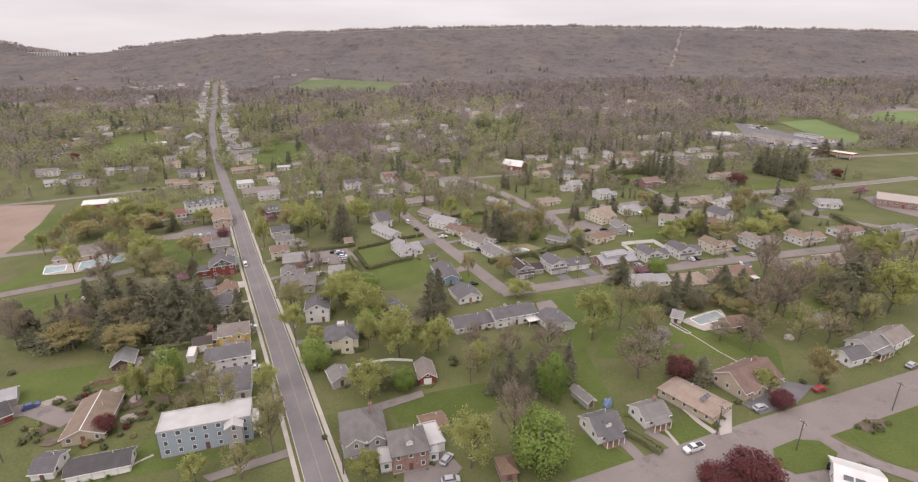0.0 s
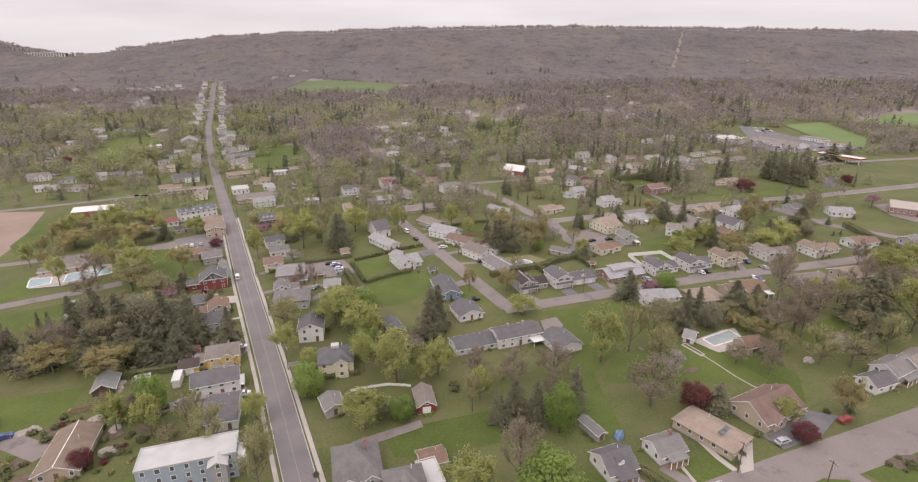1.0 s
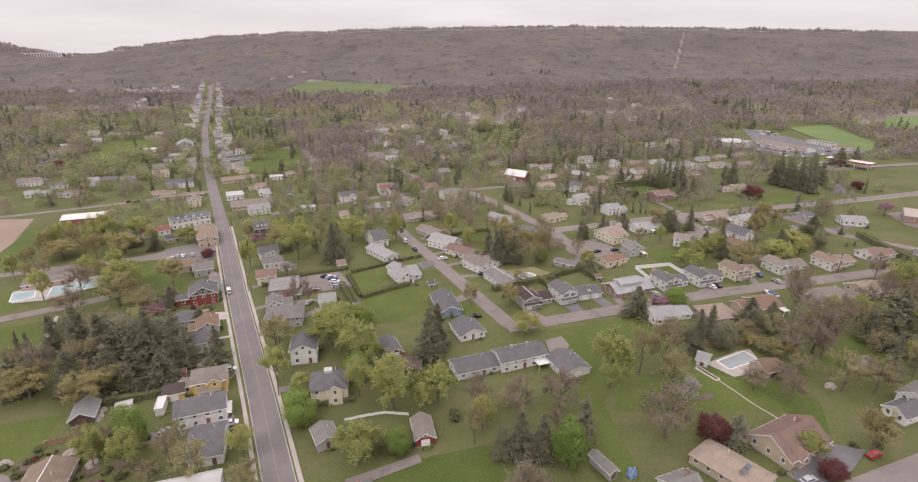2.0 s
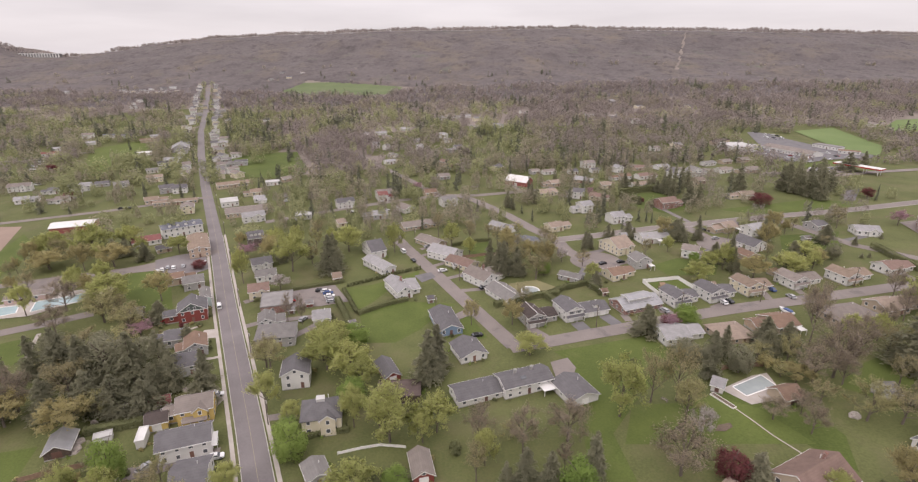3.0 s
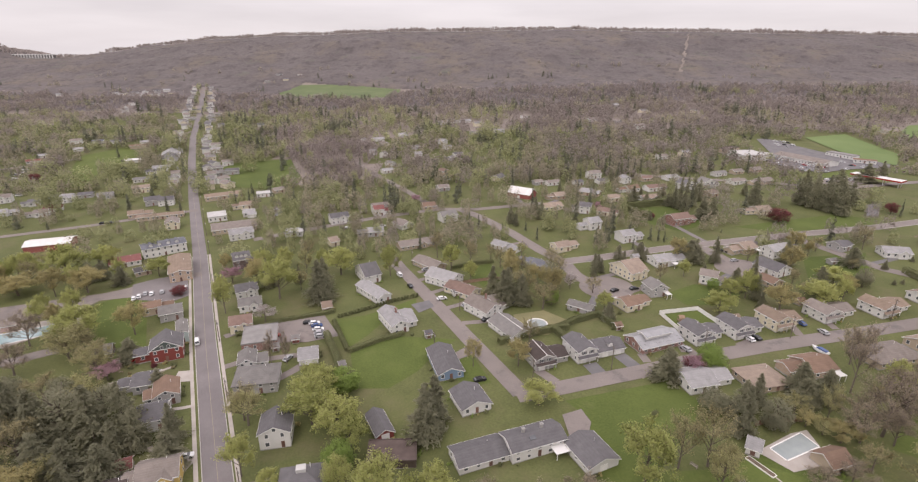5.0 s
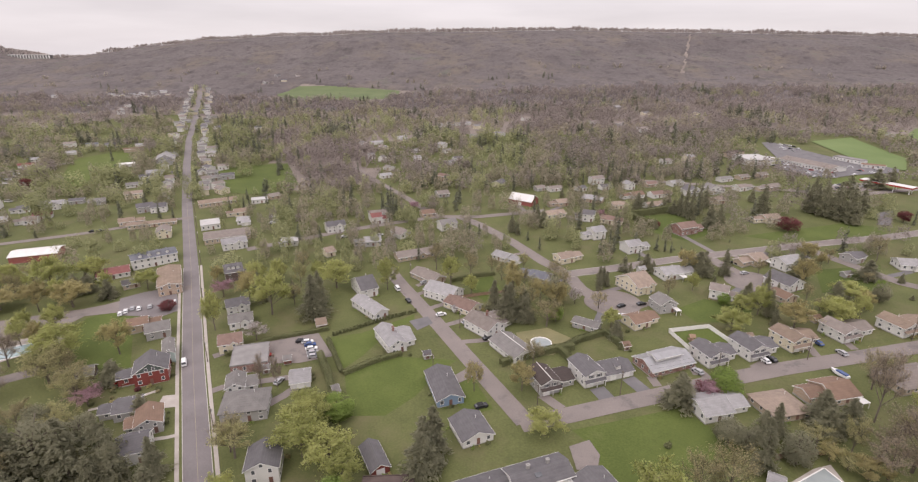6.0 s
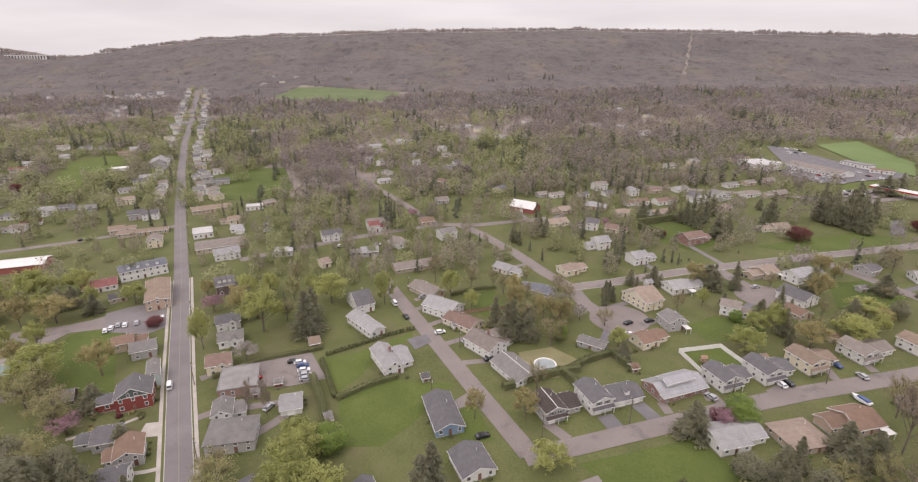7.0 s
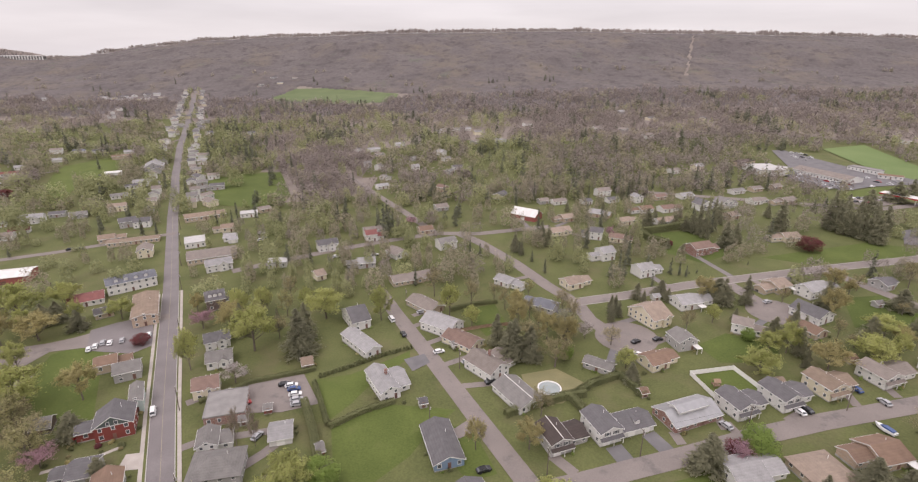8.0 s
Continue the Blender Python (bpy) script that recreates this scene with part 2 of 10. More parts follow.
# vehicles
for key, c in {"white": (0.72, 0.72, 0.72), "silver": (0.38, 0.38, 0.39), "black": (0.02, 0.02, 0.022), "red": (0.35, 0.03, 0.03), "blue": (0.05, 0.09, 0.22)}.items():
    surface("car_" + key, tuple(v * 0.9 for v in c), c, 1.0, 0.25)
surface("tyre", (0.012, 0.012, 0.012), (0.025, 0.025, 0.025), 3.0, 0.9)
surface("pole_wood", (0.10, 0.08, 0.065), (0.17, 0.14, 0.115), 1.5, 0.95)
surface("dark_metal", (0.03, 0.03, 0.03), (0.06, 0.06, 0.06), 2.0, 0.5, metal=0.7)

# ---- helpers for meshes ----
def rise(a, b, v):
    v = min(max((v - a) / (b - a), 0.0), 1.0)
    return v * v * (3 - 2 * v)


CREST = [(-1900, 96), (-1538, 86), (-1292, 79), (-1215, 60), (-1136, 47), (-1003, 47), (-933, 62), (-797, 81), (-630, 96), (-465, 104), (-219, 110), (108, 106), (615, 98), (926, 94), (1284, 88), (1900, 80)]


def crest(x):
    """Height of the wooded ridge above the valley along its length."""
    x = min(max(x, -1899), 1899)
    for (x0, h0), (x1, h1) in zip(CREST, CREST[1:]):
        if x <= x1:
            return h0 + (h1 - h0) * rise(x0, x1, x)
    return CREST[-1][1]


def gz(x, y):
    """Height of the ground."""
    z = 0.027 * min(max(x, -330), 330)
    r = min(max((y - 480) / 770, 0), 1)
    z += 40 * r * r * (3 - 2 * r)
    if y > 1000:
        bump = noise.noise((x * 0.004, y * 0.006, 3.1)) * 16 + noise.noise((x * 0.013, y * 0.016, 9.7)) * 5
        z += crest(x) * rise(1060, 1590, y) + bump * rise(1080, 1330, y) * (1 - rise(1400, 1560, y))
        z -= 90 * rise(1620, 2300, y)
    return z


def mesh_of(name, bm):
    data = bpy.data.meshes.new(name)
    bm.normal_update()
    bm.to_mesh(data)
    bm.free()
    return data


def arrays_mesh(name, verts, faces, normals=None):
    """A mesh from arrays of corners and of triangles; normals, one for each corner, let a crown shade as one soft body."""
    data = bpy.data.meshes.new(name)
    verts, faces = np.asarray(verts, np.float32), np.asarray(faces, np.int32)
    data.vertices.add(len(verts))
    data.vertices.foreach_set("co", verts.ravel())
    data.loops.add(faces.size)
    data.loops.foreach_set("vertex_index", faces.ravel())
    data.polygons.add(len(faces))
    data.polygons.foreach_set("loop_start", np.arange(0, faces.size, faces.shape[1], dtype=np.int32))
    if normals is not None:
        data.attributes.new("custom_normal", "FLOAT_VECTOR", "POINT").data.foreach_set("vector", np.asarray(normals, np.float32).ravel())
    data.update(calc_edges=True)
    return data


def part(name, bm, material, parent, label=""):
    """Links a bmesh as one mesh under a thing or a part."""
    ob = new(name, mesh_of(name, bm))
    ob.data.materials.append(MATS[material])
    ob.parent = parent
    return tagged(ob, label)


def shared(name, data, parent, m, label=""):
    """Another object on a mesh that exists."""
    ob = new(name, data)
    ob.parent = parent
    ob.matrix_basis = m
    return tagged(ob, label)


def box(bm, x0, y0, z0, x1, y1, z1, m=None):
    made = bmesh.ops.create_cube(bm, size=1, matrix=Matrix.Translation(((x0 + x1) / 2, (y0 + y1) / 2, (z0 + z1) / 2)) @ Matrix.Diagonal((x1 - x0, y1 - y0, z1 - z0, 1)))
    if m is not None:
        bmesh.ops.transform(bm, matrix=m, verts=made["verts"])
    return made["verts"]


def hull(bm, *loops):
    """Closed skin over rings of the same count, one above the other."""
    rings = [[bm.verts.new(p) for p in loop] for loop in loops]
    bm.faces.new(list(reversed(rings[0])))
    bm.faces.new(rings[-1])
    for a, b in zip(rings, rings[1:]):
        for i in range(len(a)):
            j = (i + 1) % len(a)
            bm.faces.new((a[i], a[j], b[j], b[i]))


def rod(bm, a, b, r0, r1=None, sides=6):
    a, b = Vector(a), Vector(b)
    way = (b - a).to_track_quat("Z", "Y").to_matrix()
    r1 = r0 if r1 is None else r1
    turn = [(math.cos(2 * math.pi * i / sides), math.sin(2 * math.pi * i / sides)) for i in range(sides)]
    hull(bm, [a + way @ Vector((c * r0, s * r0, 0)) for c, s in turn], [b + way @ Vector((c * r1, s * r1, 0)) for c, s in turn])


# ---- the ground: one sheet out to the horizon ----
def spread(stops):
    out = []
    for a, b, step in stops:
        out += list(np.arange(a, b, step))
    return out + [stops[-1][1]]


XS = spread([(-4200, -1800, 150), (-1800, -660, 38), (-660, 660, 15), (660, 1900, 38), (1900, 4200, 150)])
YS = spread([(-500, 0, 50), (0, 1000, 15), (1000, 1900, 25), (1900, 4800, 145)])


def build_ground():
    verts = [(x, y, gz(x, y)) for y in YS for x in XS]
    n = len(XS)
    faces = [(j * n + i, j * n + i + 1, (j + 1) * n + i + 1, (j + 1) * n + i) for j in range(len(YS) - 1) for i in range(n - 1)]
    data = arrays_mesh("ground", verts, faces)
    data.materials.append(MATS["grass"])
    data.materials.append(MATS["leaf_litter"])
    wooded = []
    for j in range(len(YS) - 1):
        for i in range(n - 1):
            x, y = (XS[i] + XS[i + 1]) / 2, (YS[j] + YS[j + 1]) / 2
            a = x / max(y - 80, 1)
            edge = (500 if -0.36 < a < -0.17 else 690) + 90 * noise.noise((x * 0.008, y * 0.008, 0)) + (160 if a < -0.36 else 0)
            wooded.append(1 if y > edge else 0)
    data.polygons.foreach_set("material_index", wooded)
    return tagged(new("ground", data), "grassy valley floor rising to a bare wooded ridge", "ground", kind="structure")


ground = build_ground()


def along(pts, step=6.0):
    """A polyline cut into short steps: place and direction."""
    out = []
    for (x0, y0), (x1, y1) in zip(pts, pts[1:]):
        n = max(1, int(math.hypot(x1 - x0, y1 - y0) / step))
        out += [(x0 + (x1 - x0) * i / n, y0 + (y1 - y0) * i / n) for i in range(n)]
    out.append(pts[-1])
    ways = []
    for i in range(len(out)):
        a, b = out[max(i - 1, 0)], out[min(i + 1, len(out) - 1)]
        k = math.hypot(b[0] - a[0], b[1] - a[1]) or 1
        ways.append(((b[0] - a[0]) / k, (b[1] - a[1]) / k))
    return list(zip(out, ways))


def ribbon_bm(pts, width, lift, thick=0.0, offset=0.0, step=6.0):
    bm = bmesh.new()
    rows = []
    for (x, y), (dx, dy) in along(pts, step):
        row = []
        for s in (offset + width / 2, offset - width / 2):
            px, py = x - dy * s, y + dx * s
            row.append((px, py, gz(px, py) + lift))
        rows.append(row)
    tops = [[bm.verts.new(p) for p in row] for row in rows]
    for a, b in zip(tops, tops[1:]):
        bm.faces.new((a[0], a[1], b[1], b[0]))
    if thick:
        downs = [[bm.verts.new((p[0], p[1], p[2] - thick)) for p in row] for row in rows]
        for k in (0, 1):
            for i in range(len(rows) - 1):
                q = (tops[i][k], tops[i + 1][k], downs[i + 1][k], downs[i][k])
                bm.faces.new(q if k == 0 else tuple(reversed(q)))
    return bm


ROADS = []


def strip(name, label, pts, width, material, lift=0.06, thick=0.0, offset=0.0, category="road"):
    ob = new(name, mesh_of(name, ribbon_bm(pts, width, lift + 0.05, thick, offset)))
    ob.data.materials.append(MATS[material])
    if width > 2 and not offset:
        ROADS.append((pts, width / 2))
    return tagged(ob, label, category, kind="structure")


PATCHES = []


def patch(name, label, pts, material, lift=0.04, category="ground", cuts=0):
    """A flat piece of ground with its own cover, laid over the sheet."""
    bm = bmesh.new()
    bm.faces.new([bm.verts.new((x, y, 0)) for x, y in pts])
    bmesh.ops.triangulate(bm, faces=bm.faces[:])
    if cuts:
        bmesh.ops.subdivide_edges(bm, edges=bm.edges[:], cuts=cuts, use_grid_fill=True)
    PATCHES.append(name)
    lift = (0.02 if material in ("lawn", "rough_grass", "field_grass", "far_meadow", "ploughed_soil") and lift < 0.1 else 0.06 + lift) + 0.0012 * len(PATCHES) + (0.06 if "island" in label else 0)
    for v in bm.verts:
        v.co.z = gz(v.co.x, v.co.y) + lift
    bm.normal_update()
    for f in bm.faces:
        if f.normal.z < 0:
            f.normal_flip()
    ob = new(name, mesh_of(name, bm))
    ob.data.materials.append(MATS[material])
    return tagged(ob, label, category, kind="structure")

# ---- houses ----
FOOTPRINTS = []


def window_data(w, h):
    """Frame and pane of a window, built once per size; they face -y."""
    key = (round(w, 2), round(h, 2))
    if key not in WINDOWS:
        bm = bmesh.new()
        t = 0.1
        ring = [((-w / 2 - t, -t), (w / 2 + t, -t), (w / 2 + t, h + t), (-w / 2 - t, h + t)), ((-w / 2, 0), (w / 2, 0), (w / 2, h), (-w / 2, h))]
        loops = [[bm.verts.new((px, py, pz)) for px, pz in ring[k]] for k, py in ((0, 0.03), (0, -0.07), (1, -0.05), (1, 0.02))]
        for a, b in zip(loops, loops[1:]):
            for i in range(4):
                k = (i + 1) % 4
                bm.faces.new((a[i], a[k], b[k], b[i]))
        frame_data = mesh_of("window", bm)
        frame_data.materials.append(MATS["trim"])
        bm = bmesh.new()
        box(bm, -w / 2, -0.02, 0, w / 2, 0.02, h)
        pane_data = mesh_of("pane", bm)
        pane_data.materials.append(MATS["window_glass"])
        bm = bmesh.new()
        box(bm, -w / 2 - 0.5, -0.05, 0, -w / 2 - 0.12, 0.01, h)
        box(bm, w / 2 + 0.12, -0.05, 0, w / 2 + 0.5, 0.01, h)
        shut_data = mesh_of("shutter", bm)
        shut_data.materials.append(MATS["shutter"])
        WINDOWS[key] = (frame_data, pane_data, shut_data)
    return WINDOWS[key]


WINDOWS = {}


def door_data(w, h, material):
    key = (w, h, material)
    if key not in WINDOWS:
        bm = bmesh.new()
        box(bm, -w / 2, -0.05, 0, w / 2, 0.03, h)
        n = 4 if w > 2 else 2
        for i in range(n):
            z = h * (i + 0.15) / n
            box(bm, -w / 2 + 0.15, -0.07, z, w / 2 - 0.15, -0.05, z + h / n * 0.7)
        data = mesh_of("door", bm)
        data.materials.append(MATS[material])
        WINDOWS[key] = data
    return WINDOWS[key]


def gable_roof(bm, w, d, z, pitch, over=0.4, thick=0.16):
    """Two sloping slabs with the ridge along x. Returns the ridge's height."""
    top = z + d / 2 * pitch
    for s in (1, -1):
        y_e, z_e = s * (d / 2 + over), z - over * pitch
        x = w / 2 + over
        low = [(-x, y_e, z_e), (x, y_e, z_e), (x, 0, top), (-x, 0, top)]
        if s > 0:
            low.reverse()
        hull(bm, low, [(p[0], p[1], p[2] + thick) for p in low])
    return top + thick


def hip_roof(bm, w, d, z, pitch, over=0.45, thick=0.16):
    a, b = w / 2 + over, d / 2 + over
    run = min(a, b)
    top = z - over * pitch + run * pitch
    base = [(-a, -b), (a, -b), (a, b), (-a, b)]
    zz = z - over * pitch
    lo = [bm.verts.new((x, y, zz)) for x, y in base]
    hi = [bm.verts.new((x, y, zz + thick)) for x, y in base]
    bm.faces.new(list(reversed(lo)))
    for i in range(4):
        j = (i + 1) % 4
        bm.faces.new((lo[i], lo[j], hi[j], hi[i]))
    if a >= b:
        r0, r1 = bm.verts.new((-(a - run) - 0.05, 0, top + thick)), bm.verts.new((a - run + 0.05, 0, top + thick))
        for f in ((hi[0], hi[1], r1, r0), (hi[1], hi[2], r1), (hi[2], hi[3], r0, r1), (hi[3], hi[0], r0)):
            bm.faces.new(f)
    else:
        r0, r1 = bm.verts.new((0, -(b - run), top + thick)), bm.verts.new((0, b - run, top + thick))
        for f in ((hi[0], hi[1], r0), (hi[1], hi[2], r1, r0), (hi[2], hi[3], r1), (hi[3], hi[0], r0, r1)):
            bm.faces.new(f)
    return top + thick


def gable_walls(bm, w, d, z0, z, pitch):
    """A closed body under a gable roof with the ridge along x."""
    top = z + d / 2 * pitch
    ring = [(-d / 2, z0), (d / 2, z0), (d / 2, z), (0, top), (-d / 2, z)]
    hull(bm, [(-w / 2, y, zz) for y, zz in ring], [(w / 2, y, zz) for y, zz in ring])


def block(thing, name, w, d, eave, wall, roof, at, ridge="x", shape="gable", pitch=0.5, z0=-1.5, roof_name="roof"):
    """Walls and roof of one volume of a house."""
    turn = at @ pose(0, 0, 0, 0, 0, 90) if ridge == "y" else at
    a, b = (d, w) if ridge == "y" else (w, d)
    bm = bmesh.new()
    rm = bmesh.new()
    if shape == "gable":
        gable_walls(bm, a, b, 0.35, eave, pitch)
        top = gable_roof(rm, a, b, eave, pitch)
    elif shape == "hip":
        box(bm, -a / 2, -b / 2, 0.35, a / 2, b / 2, eave)
        top = hip_roof(rm, a, b, eave, pitch)
    else:
        box(bm, -a / 2, -b / 2, 0.35, a / 2, b / 2, eave)
        box(rm, -a / 2 - 0.12, -b / 2 - 0.12, eave, a / 2 + 0.12, b / 2 + 0.12, eave + 0.3)
        for x0, y0, x1, y1 in ((-a / 2 - 0.15, -b / 2 - 0.15, a / 2 + 0.15, -b / 2 + 0.1), (-a / 2 - 0.15, b / 2 - 0.1, a / 2 + 0.15, b / 2 + 0.15),
                               (-a / 2 - 0.15, -b / 2 + 0.1, -a / 2 + 0.1, b / 2 - 0.1), (a / 2 - 0.1, -b / 2 + 0.1, a / 2 + 0.15, b / 2 - 0.1)):
            box(rm, x0, y0, eave + 0.1, x1, y1, eave + 0.5)
        top = eave + 0.5
    p = part(name, bm, "wall_" + wall, thing)
    p.matrix_basis = turn
    p = part(roof_name, rm, "roof_" + roof, thing)
    p.matrix_basis = turn
    fm = bmesh.new()
    box(fm, -a / 2 - 0.04, -b / 2 - 0.04, z0, a / 2 + 0.04, b / 2 + 0.04, 0.37)
    p = part("foundation", fm, "foundation", thing)
    p.matrix_basis = turn
    if shape == "gable":
        tm = bmesh.new()
        for s in (1, -1):
            for x in (-a / 2 - 0.43, a / 2 + 0.40):
                y_e, z_e = s * (b / 2 + 0.42), eave - 0.42 * pitch
                t = eave + b / 2 * pitch
                q = [(x, y_e, z_e - 0.12), (x, 0, t - 0.12), (x, 0, t + 0.13), (x, y_e, z_e + 0.13)]
                if s > 0:
                    q.reverse()
                hull(tm, q, [(x + 0.03, yy, zz) for _, yy, zz in q])
        for s in (1, -1):
            y_e, z_e = s * (b / 2 + 0.42), eave - 0.42 * pitch
            box(tm, -a / 2 - 0.42, min(y_e, y_e + s * 0.05), z_e - 0.12, a / 2 + 0.42, max(y_e, y_e + s * 0.05), z_e + 0.15)
        p = part("trim", tm, "trim", thing)
        p.matrix_basis = turn
    return top


def plain_window(w, h):
    """A window of a far house: surround and dark glass in one piece."""
    key = ("plain", round(w, 2), round(h, 2))
    if key not in WINDOWS:
        bm = bmesh.new()
        t = 0.12
        ring = [((-w / 2 - t, -t), (w / 2 + t, -t), (w / 2 + t, h + t), (-w / 2 - t, h + t)), ((-w / 2, 0), (w / 2, 0), (w / 2, h), (-w / 2, h))]
        loops = [[bm.verts.new((px, py, pz)) for px, pz in ring[k]] for k, py in ((0, 0.03), (0, -0.06), (1, -0.05), (1, -0.02))]
        for a, b in zip(loops, loops[1:]):
            for i in range(4):
                k = (i + 1) % 4
                bm.faces.new((a[i], a[k], b[k], b[i]))
        bm.faces.new(loops[-1]).material_index = 1
        data = mesh_of("window", bm)
        data.materials.append(MATS["trim"])
        data.materials.append(MATS["window_glass"])
        WINDOWS[key] = data
    return WINDOWS[key]


def wall_windows(thing, length, at, storeys, eave, door=None, shutters=0, skip=()):
    """Windows along one wall, which faces -y of the pose at its middle."""
    h = eave / max(storeys, 1)
    if thing.location.y > 650:
        return
    n = max(1, int(length / 2.9))
    far = thing.location.y > 150
    for s in range(storeys):
        for i in range(n):
            x = (i + 0.5) * length / n - length / 2
            if s == 0 and door is not None and i == door:
                d = shared("door", door_data(1.0, 2.1, "door_paint"), thing, at @ pose(x, 0, 0.38))
                continue
            if (s, i) in skip:
                continue
            w = 0.85 if (i + s) % 3 else 1.05
            wh = min(1.25, h * 0.46)
            f, g, sh = window_data(w, wh)
            z = s * h + h * 0.36 + 0.25
            if far:
                shared("window", plain_window(w, wh), thing, at @ pose(x, 0, z))
                continue
            win = shared("window", f, thing, at @ pose(x, 0, z))
            shared("pane", g, win, pose(0, 0, 0))
            if shutters:
                shared("shutter", sh, win, pose(0, 0, 0))


def house(name, label, wall, roof, x, y, yaw, w, d, eave, storeys=1, ridge="x", shape="gable", pitch=None, chimney=0, porch=0, gable=0,
          dormers=0, wing=0, patio=0, shutters=0, skylight=0, vent=0, bay=0, doors=0, loft=0, deckroof=0, clere=0, rail=0, sidewing=0, leftwing=0, gablefill=0, skirt=0):
    if name == "house" and 185 < y < 470 and ridge == "x" and shape == "gable" and w > 10.5 and not (wing or leftwing or gable or vent or clere or sidewing or skirt):
        # a taller main block with a lower wing beside it
        side, cw, w = (1 if int(x) % 2 else -1), w * 0.42, w * 0.6
        x, y = x - side * cw * 0.45 * math.cos(radians(yaw)), y - side * cw * 0.45 * math.sin(radians(yaw))
        eave += 0.35
        if side > 0:
            wing = cw
        else:
            leftwing = cw
    if name == "house" and y > 470:
        w, d = w * 0.74, d * 0.82
    thing = new(name)
    z = min(gz(x + sx * w / 2, y + sy * d / 2) for sx in (-1, 1) for sy in (-1, 1))
    thing.matrix_basis = pose(x, y, z, 0, 0, yaw)
    tagged(thing, label, name)
    FOOTPRINTS.append((x, y, yaw, w / 2, d / 2))
    far = y > 330
    if pitch is None:
        pitch = {"hip": 0.42, "gable": 0.42 if storeys == 1 else 0.5, "flat": 0}[shape]
        if name in ("barn", "shed"):
            pitch = 0.62
        if name in ("building", "warehouse"):
            pitch = 0.22
    top = block(thing, "wall", w, d, eave, wall, roof, pose(0, 0, 0), ridge, shape, pitch)
    # windows and doors on the four walls
    front, back = pose(0, -d / 2, 0), pose(0, d / 2, 0, 0, 0, 180)
    left, right = pose(-w / 2, 0, 0, 0, 0, -90), pose(w / 2, 0, 0, 0, 0, 90)
    if storeys:
        mid = int(w / 2.9) // 2
        if doors:
            for i in range(doors):
                shared("garage_door", door_data(2.4, 2.1, "trim"), thing, pose((i + 0.5) * w / doors - w / 2, -d / 2, 0.2), "white garage door")
        elif name == "garage":
            shared("garage_door", door_data(2.4, 2.1, "trim"), thing, pose(0, -d / 2, 0.2), "white garage door")
            wall_windows(thing, d, right, 1, eave)
        else:
            if not skirt:
                wall_windows(thing, w, front, storeys, eave, mid, shutters)
        if not far:
            wall_windows(thing, d, right, storeys, eave)
            wall_windows(thing, d, left, storeys, eave)
        if y < 200:
            wall_windows(thing, w, back, storeys, eave)
    elif name in ("barn", "shed", "warehouse") or loft:
        shared("door", door_data(2.4 if w > 4 else 1.2, 2.1, "trim" if name == "barn" else "door_paint"), thing, front @ pose(0, 0, 0.3))
    if ridge == "y" and shape == "gable" and (storeys > 1 or loft) and not gablefill and not skirt:
        f, g, _ = window_data(0.9, 1.0)
        win = shared("window", f, thing, front @ pose(0, 0, eave + w * pitch * 0.12))
        shared("pane", g, win, pose(0, 0, 0))
    # front cross gables
    for i in range(gable):
        gw = min(w * 0.38, 4.4)
        gx = (-0.2 if i == 0 else 0.28) * w if gable > 1 else (0.16 * w)
        depth = d * 0.5 + 1.0
        at = pose(gx, -d / 2 - 0.9 + depth / 2, 0)
        block(thing, "gable_wall", gw, depth, eave, wall, roof, at, "y", "gable", 0.72, roof_name="gable_roof")
        wall_windows(thing, gw, pose(gx, -d / 2 - 0.9, 0), storeys, eave)
    # dormers on the front slope
    run = (w if ridge == "y" else d) / 2
    for i in range(dormers):
        dx = ((i + 0.5) / dormers - 0.5) * w * 0.8
        bm, rm = bmesh.new(), bmesh.new()
        zb = eave + run * pitch * 0.3
        gable_walls(bm, run * 0.8, 1.7, 0, 1.3, 0.6)
        gable_roof(rm, run * 0.8, 1.7, 1.3, 0.6, 0.2, 0.1)
        at = pose(dx, -d / 2 * 0.32, zb, 0, 0, 90)
        o = part("dormer", bm, "wall_white", thing)
        o.matrix_basis = at
        part("dormer_roof", rm, "roof_" + roof, o)
        f, g, _ = window_data(0.9, 0.95)
        win = shared("window", f, o, pose(-run * 0.4, 0, 0.3, 0, 0, -90))
    for i in range(chimney):
        bm = bmesh.new()
        cx = (i - (chimney - 1) / 2) * w * 0.35 + (w * 0.22 if chimney == 1 else 0)
        box(bm, cx - 0.4, -0.35, eave, cx + 0.4, 0.35, top + 1.0)
        box(bm, cx - 0.48, -0.43, top + 1.0, cx + 0.48, 0.43, top + 1.2)
        box(bm, cx - 0.2, -0.2, top + 1.2, cx + 0.2, 0.2, top + 1.45)
        part("chimney", bm, "wall_brick" if wall != "white" or chimney == 1 else "foundation", thing).matrix_basis = pose(0, 0.6, 0)
    if porch:
        bm = bmesh.new()
        pw = w * 0.7
        hull(bm, [(-pw / 2, -d / 2 - 2.4, 2.45), (pw / 2, -d / 2 - 2.4, 2.45), (pw / 2, -d / 2 - 0.03, 2.95), (-pw / 2, -d / 2 - 0.03, 2.95)],
             [(-pw / 2, -d / 2 - 2.4, 2.6), (pw / 2, -d / 2 - 2.4, 2.6), (pw / 2, -d / 2 - 0.03, 3.1), (-pw / 2, -d / 2 - 0.03, 3.1)])
        part("porch_roof", bm, "roof_" + roof, thing)
        bm = bmesh.new()
